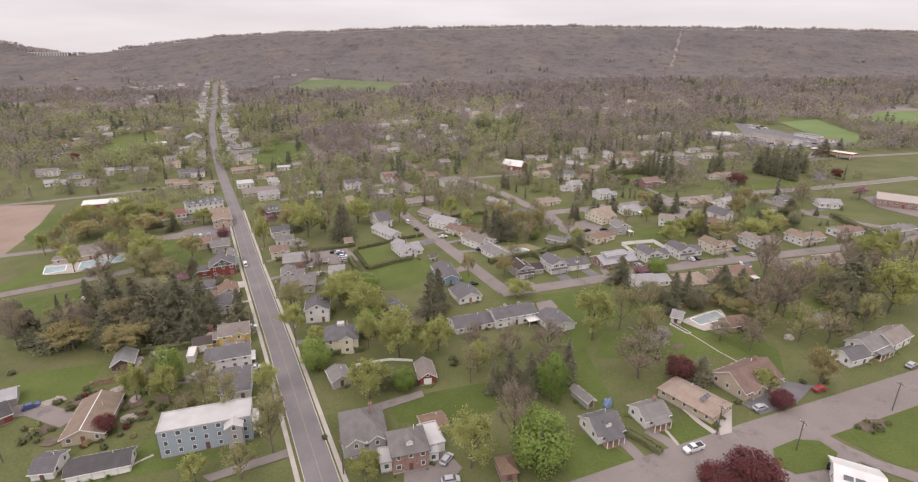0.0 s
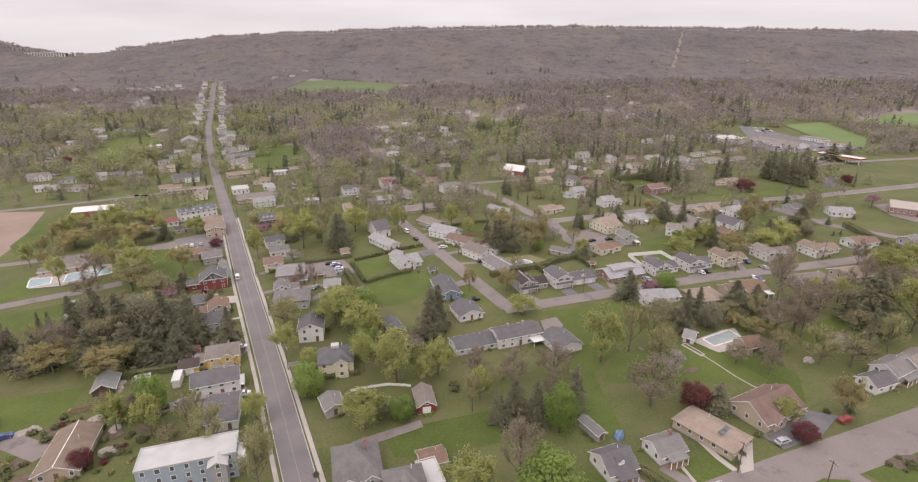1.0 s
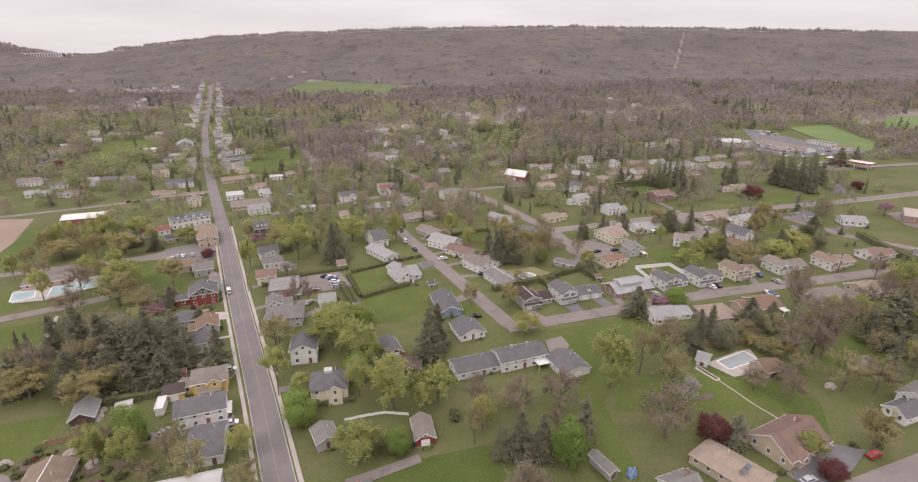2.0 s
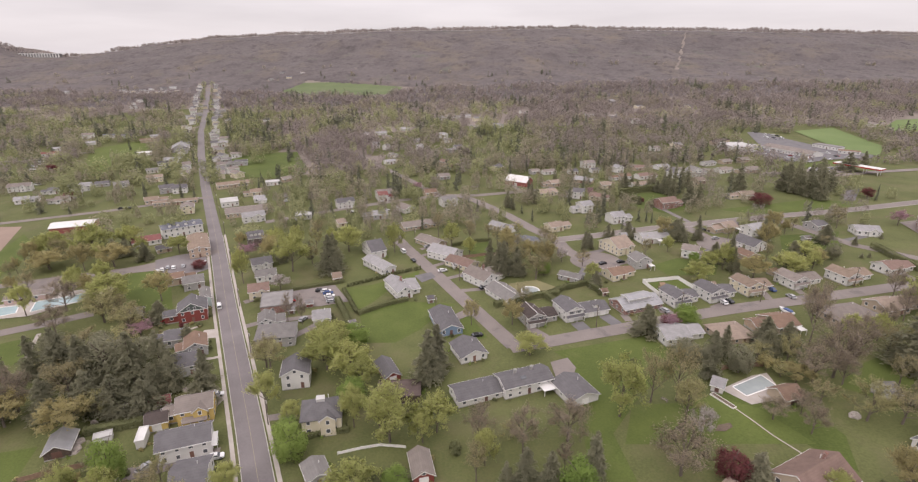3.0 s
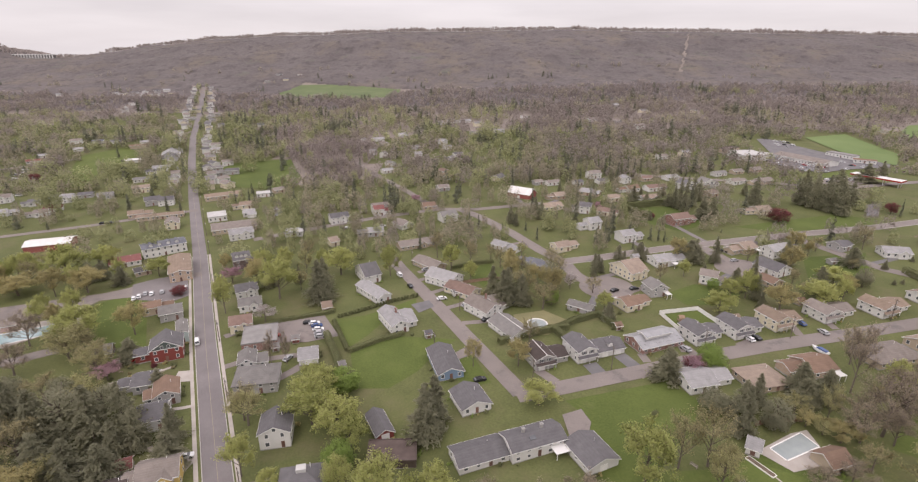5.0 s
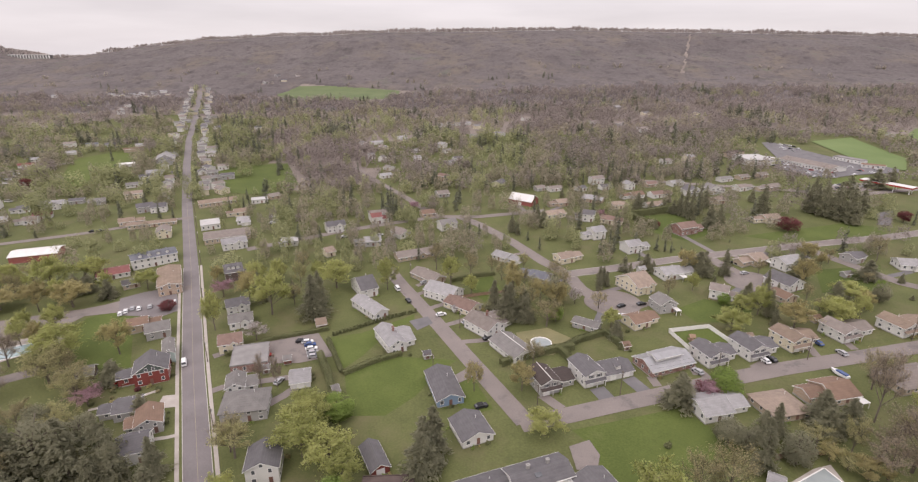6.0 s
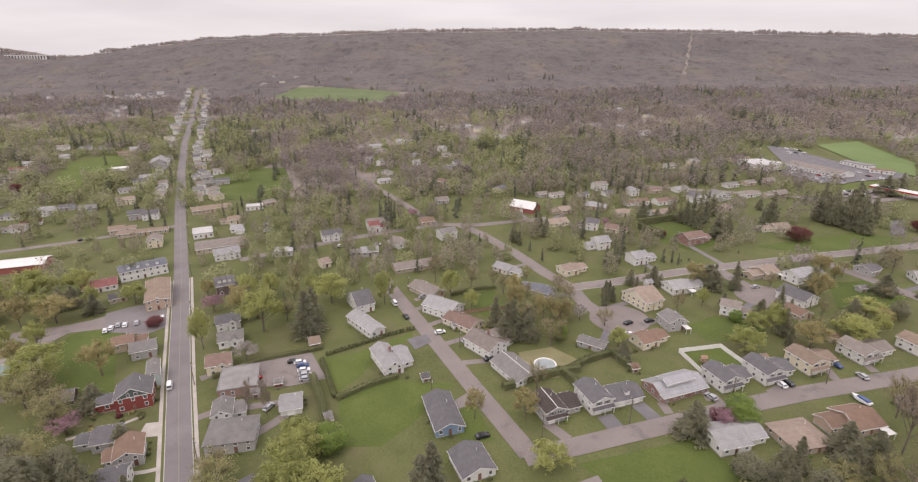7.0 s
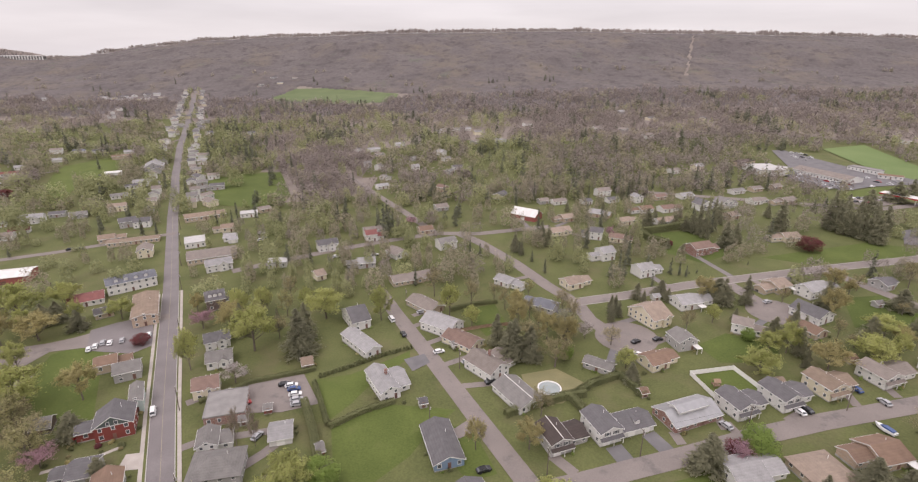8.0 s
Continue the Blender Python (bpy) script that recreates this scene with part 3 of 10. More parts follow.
        box(bm, -pw / 2, -d / 2 - 2.3, -1.2, pw / 2, -d / 2 - 0.05, 0.3)
        part("porch_floor", bm, "deck_wood", thing)
        for i in range(4):
            bm = bmesh.new()
            px = -pw / 2 + 0.15 + (pw - 0.3) * i / 3
            box(bm, px - 0.08, -d / 2 - 2.25, 0.3, px + 0.08, -d / 2 - 2.09, 2.5)
            part("porch_post", bm, "trim", thing)
    if wing:
        ww, wd = (w * 0.7 if wing == 1 else wing), d * 0.75
        block(thing, "wing_wall", ww, wd, max(2.7, eave * 0.6), wall, roof, pose(w / 2 + ww / 2 - 0.2, 0.6, 0), "x", "gable", 0.4, roof_name="wing_roof")
        wall_windows(thing, ww, pose(w / 2 + ww / 2, 0.6 - wd / 2, 0), 1, max(2.7, eave * 0.6))
    if skirt:
        # a strip of roof across the front above the garage and the entry
        bm = bmesh.new()
        low = [(-w / 2 - 0.3, -d / 2 - 1.2, 2.5), (w / 2 + 0.3, -d / 2 - 1.2, 2.5), (w / 2 + 0.3, -d / 2 - 0.02, 3.0), (-w / 2 - 0.3, -d / 2 - 0.02, 3.0)]
        hull(bm, low, [(px, py, pz + 0.16) for px, py, pz in low])
        part("skirt_roof", bm, "roof_" + roof, thing)
        bm = bmesh.new()
        box(bm, -w / 2 - 0.3, -d / 2 - 1.26, 2.41, w / 2 + 0.3, -d / 2 - 1.21, 2.61)
        part("fascia", bm, "trim", thing)
        shared("garage_door", door_data(2.4, 2.0, "trim"), thing, pose(-w * 0.22, -d / 2 - 0.06, 0.2), "white garage door")
        for px in (w * 0.05, w / 2 - 0.1):
            bm = bmesh.new()
            box(bm, px - 0.07, -d / 2 - 1.12, -0.5, px + 0.07, -d / 2 - 0.98, 2.55)
            part("porch_post", bm, "trim", thing)
        for px in (-w * 0.2, w * 0.2):
            f, g, sh = window_data(1.0, 1.1)
            win = shared("window", f, thing, pose(px, -d / 2 - 0.02, eave - 1.25))
            shared("pane", g, win, pose(0, 0, 0))
            shared("shutter", sh, win, pose(0, 0, 0))
    if leftwing:
        ww, wd, we = leftwing, d * 0.6, max(2.6, eave * 0.62)
        block(thing, "wing_wall", ww, wd, we, wall, roof, pose(-w / 2 - ww / 2 + 0.2, 0.8, 0), "x", "gable", 0.42, roof_name="wing_roof")
        wall_windows(thing, ww, pose(-w / 2 - ww / 2, 0.8 - wd / 2, 0), 1, we)
    if gablefill:
        bm = bmesh.new()
        k = w / 2 - 0.15
        tri = [(-k, -d / 2 - 0.03, eave + 0.02), (k, -d / 2 - 0.03, eave + 0.02), (0, -d / 2 - 0.03, eave + k * pitch)]
        hull(bm, list(reversed(tri)), [(px, py - 0.05, pz) for px, py, pz in reversed(tri)])
        part("gable_cladding", bm, "wall_green", thing, "dark grey-green gable cladding")
        bm = bmesh.new()
        box(bm, -w / 2 - 0.1, -d / 2 - 0.12, eave - 0.14, w / 2 + 0.1, -d / 2 - 0.02, eave + 0.06)
        part("belt_trim", bm, "trim", thing)
        for px in (-1.1, 1.1):
            f, g, _ = window_data(0.8, 1.1)
            win = shared("window", f, thing, front @ pose(px, -0.09, eave + 0.35))
            shared("pane", g, win, pose(0, 0, 0))
    if sidewing:
        for s in (-1, 1):
            block(thing, "side_porch", 2.6, d * 0.6, 2.8, "white", "flatpale", pose(s * (w / 2 + 1.35), -0.6, 0), "x", "flat", 0, roof_name="side_porch_roof")
            wall_windows(thing, 2.6, pose(s * (w / 2 + 1.35), -0.6 - d * 0.3, 0), 1, 2.8)
    if patio:
        bm = bmesh.new()
        box(bm, w * 0.2, -d / 2 - 3.4, 2.5, w * 0.5, -d / 2 - 0.05, 2.62)
        part("patio_roof", bm, "roof_whitemetal", thing, "white patio cover")
        for px in (w * 0.22, w * 0.48):
            bm = bmesh.new()
            box(bm, px - 0.07, -d / 2 - 3.3, -0.6, px + 0.07, -d / 2 - 3.16, 2.5)
            part("patio_post", bm, "trim", thing)
    for i in range(skylight):
        bm = bmesh.new()
        px = (i - skylight / 2) * 2.2
        slope = math.degrees(math.atan(pitch))
        box(bm, -0.9, -0.6, 0.0, 0.9, 0.6, 0.12)
        part("skylight", bm, "window_glass", thing).matrix_basis = pose(px, -run * 0.45 if ridge == "x" else -d * 0.1, eave + run * 0.55 * pitch + 0.2, slope, 0, 0)
    if vent:
        bm = bmesh.new()
        length = (w if ridge == "x" else d) + 0.8
        zr = top + 0.05
        box(bm, -length / 2, -0.09, zr - 0.06, length / 2, 0.09, zr + 0.04)
        part("ridge_cap", bm, "trim", thing, "white ridge strip").matrix_basis = pose(0, 0, 0, 0, 0, 90 if ridge == "y" else 0)
    if bay:
        # brown gabled bay and open stacked porches at the street end
        block(thing, "bay_wall", 3.6, 3.0, eave - 0.4, "greysiding", roof, pose(w * 0.32, -d / 2 - 0.9, 0), "y", "gable", 0.55, roof_name="bay_roof")
        wall_windows(thing, 3.4, pose(w * 0.32, -d / 2 - 2.4, 0), storeys, eave)
        for s in range(3):
            bm = bmesh.new()
            box(bm, w / 2 + 0.05, -d / 2 + 0.2, s * 2.7 + 0.3, w / 2 + 1.9, d / 2 - 2, s * 2.7 + 0.5)
            box(bm, w / 2 + 1.8, -d / 2 + 0.2, s * 2.7 + 0.5, w / 2 + 1.9, d / 2 - 2, s * 2.7 + 1.4)
            for yy in (-d / 2 + 0.2, -0.6, d / 2 - 2.15):
                box(bm, w / 2 + 1.75, yy, s * 2.7 + 0.5, w / 2 + 1.9, yy + 0.15, s * 2.7 + 3.0)
            part("balcony", bm, "trim", thing)
    if deckroof:
        bm = bmesh.new()
        box(bm, -1.2, -1.0, top - 0.6, 1.2, 1.0, top + 0.35)
        part("roof_cupola", bm, "roof_flatpale", thing)
    if clere:
        block(thing, "raised_wall", w * 0.6, d * 0.45, eave + d / 2 * pitch * 0.75 + 0.9, "white", roof, pose(0, 0, 0), "x", "gable", 0.3, z0=0.4, roof_name="raised_roof")
    if rail:
        bm = bmesh.new()
        for i in range(7):
            px = w / 2 + 0.1 + (i % 2) * 1.2
            box(bm, px - 0.04, -d / 2 + i * 0.9, -0.5, px + 0.04, -d / 2 + i * 0.9 + 0.08, 3.6)
        box(bm, w / 2 + 0.02, -d / 2, 2.6, w / 2 + 1.4, -d / 2 + 6, 2.75)
        part("side_deck", bm, "trim", thing, "white raised side deck")
    # plumbing vents on the roof
    if storeys and not far and shape != "flat":
        bm = bmesh.new()
        rod(bm, (w * 0.2, d * 0.12, eave + 0.5), (w * 0.2, d * 0.12, top + 0.25), 0.08)
        part("vent_pipe", bm, "trim", thing)
    return thing

# ---- trees and plants ----
def soften(tri, out):
    """Corners of loose triangles (n, 3, 3), turned to face the way out (n, 3), and a normal for each corner."""
    out = out / np.linalg.norm(out, axis=1)[:, None]
    face = np.cross(tri[:, 1] - tri[:, 0], tri[:, 2] - tri[:, 0])
    back = (face * out).sum(1) < 0
    tri[back] = tri[back][:, ::-1]
    return tri.reshape(-1, 3), np.arange(len(tri) * 3).reshape(-1, 3), np.repeat(out, 3, 0)


def leaf_cloud(rng, n, lobes, size, loose=0.5, up=0.45, whole=0.0):
    """n small pointed leaf sprays strewn through a few rounded lobes (x, y, z, r). Returns corners, triangles and normals."""
    lob = np.array(lobes)
    pick = rng.choice(len(lob), n, p=lob[:, 3] ** 2 / (lob[:, 3] ** 2).sum())
    way = rng.normal(size=(n, 3))
    way /= np.linalg.norm(way, axis=1)[:, None]
    rad = lob[pick, 3] * rng.uniform(0.2, 1.3, n) ** 0.6
    centre = lob[pick, :3] + way * rad[:, None] * np.array([1, 1, 0.85])
    out = way * 0.7 + rng.normal(size=(n, 3)) * loose + np.array([0, 0, up])
    out /= np.linalg.norm(out, axis=1)[:, None]
    a = np.cross(out, rng.normal(size=(n, 3)))
    a /= np.linalg.norm(a, axis=1)[:, None]
    b = np.cross(out, a)
    s = size * rng.uniform(0.6, 1.4, n)[:, None]
    k = rng.uniform(0.5, 1.1, (n, 1))
    tri = np.stack([centre - a * s - b * s * 0.8 * k, centre + a * s * 1.2, centre - a * s * 0.5 * k + b * s], 1)
    middle = lob[:, :3].mean(0)
    body = centre - middle
    body /= np.linalg.norm(body, axis=1)[:, None] + 1e-6
    return soften(tri, way * 0.45 + body * whole + rng.normal(size=(n, 3)) * 0.2 + np.array([0, 0, 0.5]))


def limbs_bm(rng, height, spread_r, count, split=0.35, thick=0.028):
    """A tapered trunk with limbs that fork once or twice; returns also the limbs' ends."""
    bm = bmesh.new()
    ends = []
    rod(bm, (0, 0, -0.03), (0, 0, height * split), height * thick, height * thick * 0.72, 7)
    rod(bm, (0, 0, height * split), (0.02, 0.01, height * 0.86), height * thick * 0.72, height * 0.004, 6)
    for i in range(count):
        a = 2 * math.pi * i / count + rng.uniform(-0.4, 0.4)
        z0 = height * rng.uniform(split * 0.8, 0.7)
        r = spread_r * rng.uniform(0.55, 0.95)
        end = (math.cos(a) * r, math.sin(a) * r, min(z0 + height * rng.uniform(0.16, 0.42), height * 0.95))
        rod(bm, (0, 0, z0), end, height * thick * 0.42, height * 0.004, 4)
        ends.append(((0, 0, z0), end))
    return bm, ends


def leafy_tree(seed, material, n=4000, tall=1.0, size=0.023, gaps=14):
    """A broadleaf tree one unit tall: trunk with limbs, and a crown of small leaves in uneven lobes."""
    rng = np.random.default_rng(seed)
    bm, ends = limbs_bm(rng, 1.0, 0.34, 9, 0.22)
    tree = new("tree")
    part("trunk", bm, "bark", tree)
    lobes = [(0, 0, 0.58, 0.36), (0, 0, 0.42, 0.33)]
    for i in range(gaps * 2):
        a = 2.4 * i + rng.uniform(-0.5, 0.5)
        z = rng.uniform(0.2, 0.86)
        r = rng.uniform(0.7, 1.05) * 0.33 * math.sqrt(max(0.05, 1 - ((z - 0.5) / 0.46) ** 2))
        lobes.append((math.cos(a) * r, math.sin(a) * r, z, rng.uniform(0.08, 0.15)))
    lobes.append((rng.uniform(-0.05, 0.05), rng.uniform(-0.05, 0.05), 0.86, 0.12))
    v, f, k = leaf_cloud(rng, n, lobes, size, whole=0.9)
    crown = new("crown", arrays_mesh("crown", v * np.array([1, 1, tall]), f, k))
    crown.data.materials.append(MATS[material])
    crown.parent = tree
    return tree


def slivers(rng, a, b, width):
    """A thin tapering triangle from each point a to its point b, with a normal that looks up and outwards."""
    way = b - a
    side = np.cross(way, rng.normal(size=a.shape))
    side /= np.linalg.norm(side, axis=1)[:, None]
    tri = np.stack([a - side * width, a + side * width, b], 1)
    return soften(tri, (a + b) * np.array([1, 1, 0]) + np.array([0, 0, 0.35]) + rng.normal(size=a.shape) * 0.2)


def forks(rng, starts, ends, count, reach, bend, lift):
    """Branches that leave the outer part of others: their starts and ends."""
    a = np.repeat(starts, count, 0)
    b = np.repeat(ends, count, 0)
    t = rng.uniform(0.35, 1.0, (len(a), 1))
    p = a + (b - a) * t
    way = (b - a) / np.linalg.norm(b - a, axis=1)[:, None] + rng.normal(size=a.shape) * bend + np.array([0, 0, lift])
    way /= np.linalg.norm(way, axis=1)[:, None]
    return p, p + way * reach * rng.uniform(0.6, 1.25, (len(a), 1))


def airy_tree(seed, twig_material="twigs", leaf_material=None, n=0, size=0.009, limbs=11, rise_up=0.3, flat=1.0):
    """A tree before or just in leaf: trunk, limbs, two orders of branches with fine twigs, and a thin veil of small leaves at their ends."""
    rng = np.random.default_rng(seed)
    made = new("tree")
    bm = bmesh.new()
    split = rng.uniform(0.16, 0.26)
    rod(bm, (0, 0, -0.03), (0.01, 0, split), 0.021, 0.017, 7)
    rod(bm, (0.01, 0, split), (0.02, 0.01, 0.8), 0.015, 0.003, 5)
    starts, ends = [(0.015, 0, 0.45)], [(0.02, 0.01, 0.88)]
    for i in range(limbs):
        a = 2.4 * i + rng.uniform(-0.4, 0.4)
        z0 = split + 0.38 * i / limbs
        r = 0.27 * rng.uniform(0.75, 1.1) * flat * (1.0 - 0.45 * (i / limbs) ** 2)
        end = (math.cos(a) * r, math.sin(a) * r, min(z0 + rng.uniform(0.2, 0.36), 0.9))
        rod(bm, (0.01, 0, z0), end, 0.009 - 0.004 * i / limbs, 0.003, 4)
        starts.append((0.01, 0, z0))
        ends.append(end)
    part("trunk", bm, "bark", made)
    p1, q1 = forks(rng, np.array(starts), np.array(ends), 7, 0.17, 0.42, rise_up)
    p2, q2 = forks(rng, p1, q1, 6, 0.10, 0.5, rise_up)
    p3, q3 = forks(rng, p2, q2, 3, 0.055, 0.6, rise_up * 0.6)
    sets = [slivers(rng, p1, q1, 0.0032), slivers(rng, p2, q2, 0.0022), slivers(rng, p3, q3, 0.0016)]
    v = np.concatenate([g[0] for g in sets])
    crown = tagged(new("crown", arrays_mesh("crown", v, np.arange(len(v)).reshape(-1, 3), np.concatenate([g[2] for g in sets]))), kind="stuff")
    crown.data.materials.append(MATS[twig_material])
    crown.parent = made
    if n:
        pick = rng.integers(0, len(q2), n)
        c = p2[pick] + (q2 - p2)[pick] * rng.uniform(0.3, 1.25, (n, 1)) + rng.normal(size=(n, 3)) * 0.022
        a = rng.normal(size=(n, 3))
        a /= np.linalg.norm(a, axis=1)[:, None]
        b = np.cross(a, rng.normal(size=(n, 3)))
        b /= np.linalg.norm(b, axis=1)[:, None]
        k = size * rng.uniform(0.6, 1.4, (n, 1))
        tri = np.stack([c - a * k - b * k * 0.8, c + a * k * 1.2, c - a * k * 0.4 + b * k], 1)
        v, f, nn = soften(tri, (c - np.array([0, 0, 0.5])) * np.array([1.6, 1.6, 1.2]) + np.array([0, 0, 0.3]) + rng.normal(size=(n, 3)) * 0.16)
        young = tagged(new("leaves", arrays_mesh("leaves", v, f, nn)), kind="stuff")
        young.data.materials.append(MATS[leaf_material])
        young.parent = made
    return made


def needle_sprays(rng, n, wide, boughs=150, size=0.0165):
    """Small drooping sprays along uneven boughs that shorten towards the top."""
    lean = rng.uniform(0.75, 1.15, 9)
    t = rng.uniform(0, 1, boughs) ** 1.15
    a = rng.uniform(0, 2 * math.pi, boughs)
    ln = wide * np.minimum(1.0, 1.22 * (1 - t) ** 0.9 + 0.04) * rng.uniform(0.7, 1.12, boughs) * lean[(a / 2 / math.pi * 9).astype(int) % 9]
    pick = rng.choice(boughs, n, p=(ln + 0.02) / (ln + 0.02).sum())
    k = rng.uniform(0.15, 1.0, n) ** 0.75
    r = ln[pick] * k
    z = 0.07 + 0.91 * t[pick] + 0.03 - 0.16 * r - 0.5 * r * k * 0.4
    c = np.stack([np.cos(a[pick]) * r, np.sin(a[pick]) * r, z], 1) + rng.normal(size=(n, 3)) * np.array([0.024, 0.024, 0.013]) * (0.4 + ln[pick] / wide)[:, None]
    way = np.stack([np.cos(a[pick]), np.sin(a[pick]), np.full(n, -0.25)], 1) + rng.normal(size=(n, 3)) * 0.45
    way /= np.linalg.norm(way, axis=1)[:, None]
    face = np.stack([np.cos(a[pick]), np.sin(a[pick]), np.full(n, 0.8)], 1) + rng.normal(size=(n, 3)) * 0.5
    side = np.cross(way, face)
    side /= np.linalg.norm(side, axis=1)[:, None]
    s = size * rng.uniform(0.6, 1.4, n)[:, None]
    tri = np.stack([c - way * s - side * s * 0.7, c - way * s * 0.8 + side * s * 0.7, c + way * s * 1.5], 1)
    return soften(tri, face * np.array([1, 1, 0.9]) + rng.normal(size=(n, 3)) * 0.25)


def conifer(seed, wide=0.24, n=3600, size=0.0165):
    rng = np.random.default_rng(seed)
    tree = new("conifer")
    bm = bmesh.new()
    rod(bm, (0, 0, -0.03), (0, 0, 0.97), 0.02, 0.003, 6)
    part("trunk", bm, "bark", tree)
    v, f, k = needle_sprays(rng, n, wide, 150, size)
    crown = new("crown", arrays_mesh("crown", v, f, k))
    crown.data.materials.append(MATS["needles"])
    crown.parent = tree
    return tree


KINDS = {}


def grow(kind):
    if kind not in KINDS:
        made = {
            "lime": lambda: [airy_tree(s, "bud_twigs", "leaf_lime", 7000, 0.0128, 14, 0.28, 1.05) for s in (11, 12, 13)],
            "green": lambda: [leafy_tree(s, "leaf_green", 6400, size=0.0163) for s in (21, 22)],
            "olive": lambda: [airy_tree(s, "bud_twigs", "leaf_olive", 6600, 0.0118, 12, 0.2) for s in (31, 32)],
            "red": lambda: [leafy_tree(s, "leaf_red", 5000, size=0.016) for s in (41,)],
            "pink": lambda: [airy_tree(s, "twigs", "leaf_pink", 4200, 0.0115, 12, 0.2) for s in (51,)],
            "blossom": lambda: [airy_tree(s, "twigs", "leaf_white", 3600, 0.0105, 12, 0.2) for s in (61,)],
            "bare": lambda: [airy_tree(s, "twigs", "twig_haze", 4600, 0.0082) for s in (71, 72, 73)],
            "budding": lambda: [airy_tree(s, "bud_twigs", "leaf_bud", 2600, 0.009) for s in (81, 82, 83)],
            "greening": lambda: [airy_tree(s, "bud_twigs", "leaf_haze", 4200, 0.0095, 12, 0.45) for s in (85, 86, 87)],
            "conifer": lambda: [conifer(s, 0.24, 3500) for s in (91, 92, 93)],
            "fir": lambda: [conifer(s, 0.26, 1500, 0.026) for s in (101, 102, 103)],
            "cypress": lambda: [conifer(s, 0.17) for s in (95,)],
            "pine": lambda: [leafy_tree(s, "needles", 4200, 1.0, 0.019, 18) for s in (97, 98, 99)],
        }[kind]()
        for t in made:
            t["free"] = 1
        KINDS[kind] = made
    return KINDS[kind]


TREE_WORDS = {"lime": ("yellow-green broadleaf tree in fresh spring leaf", "tree"), "green": ("bright green broadleaf tree in full leaf", "tree"),
              "olive": ("olive-brown tree with young spring leaves", "tree"), "red": ("dark red ornamental maple tree", "tree"),
              "pink": ("pink blossoming ornamental tree", "tree"), "blossom": ("white blossoming fruit tree", "tree"),
              "bare": ("bare grey-brown tree before its leaves", "tree"), "budding": ("budding olive-brown tree with few leaves", "tree"),
              "greening": ("thinly leafed yellow-green tree", "tree"), "conifer": ("dark green needle-leaved conifer tree", "conifer"), "pine": ("dark olive evergreen tree with a rounded crown", "tree"), "fir": ("broad dark evergreen conifer", "conifer"), "cypress": ("narrow dark evergreen garden tree", "conifer")}
TREES = []
GROVE = []
# what a tree too far off to count becomes in the woods
WOODEN = {"lime": "lime", "green": "lime", "olive": "bud", "budding": "bud", "greening": "lime", "conifer": "dark", "cypress": "dark", "pine": "dark", "bare": "bare"}


def tree(kind, x, y, h, r, own=0):
    """A tree of that height, with a crown of radius r, on the ground at x, y."""
    if y > 320 and kind in WOODEN and not own:
        GROVE.append((x, y, h, r, WOODEN[kind]))
        TREES.append((x, y, r))
        return None
    made = grow(kind)
    src = made[len(TREES) % len(made)]
    wide = {"conifer": 0.27, "fir": 0.29, "cypress": 0.19}.get(kind, 0.42)
    m = pose(x, y, gz(x, y), 0, 0, (len(TREES) * 137) % 360)
    s = Matrix.Diagonal((r / wide, r / wide, h, 1))
    TREES.append((x, y, r))
    if "free" in src:
        del src["free"]
        ob = src
    else:
        ob = copy_thing(src, Matrix())
    ob.matrix_basis = m @ s
    label, category = TREE_WORDS[kind]
    return tagged(ob, label, category, group=category + "s of the town")


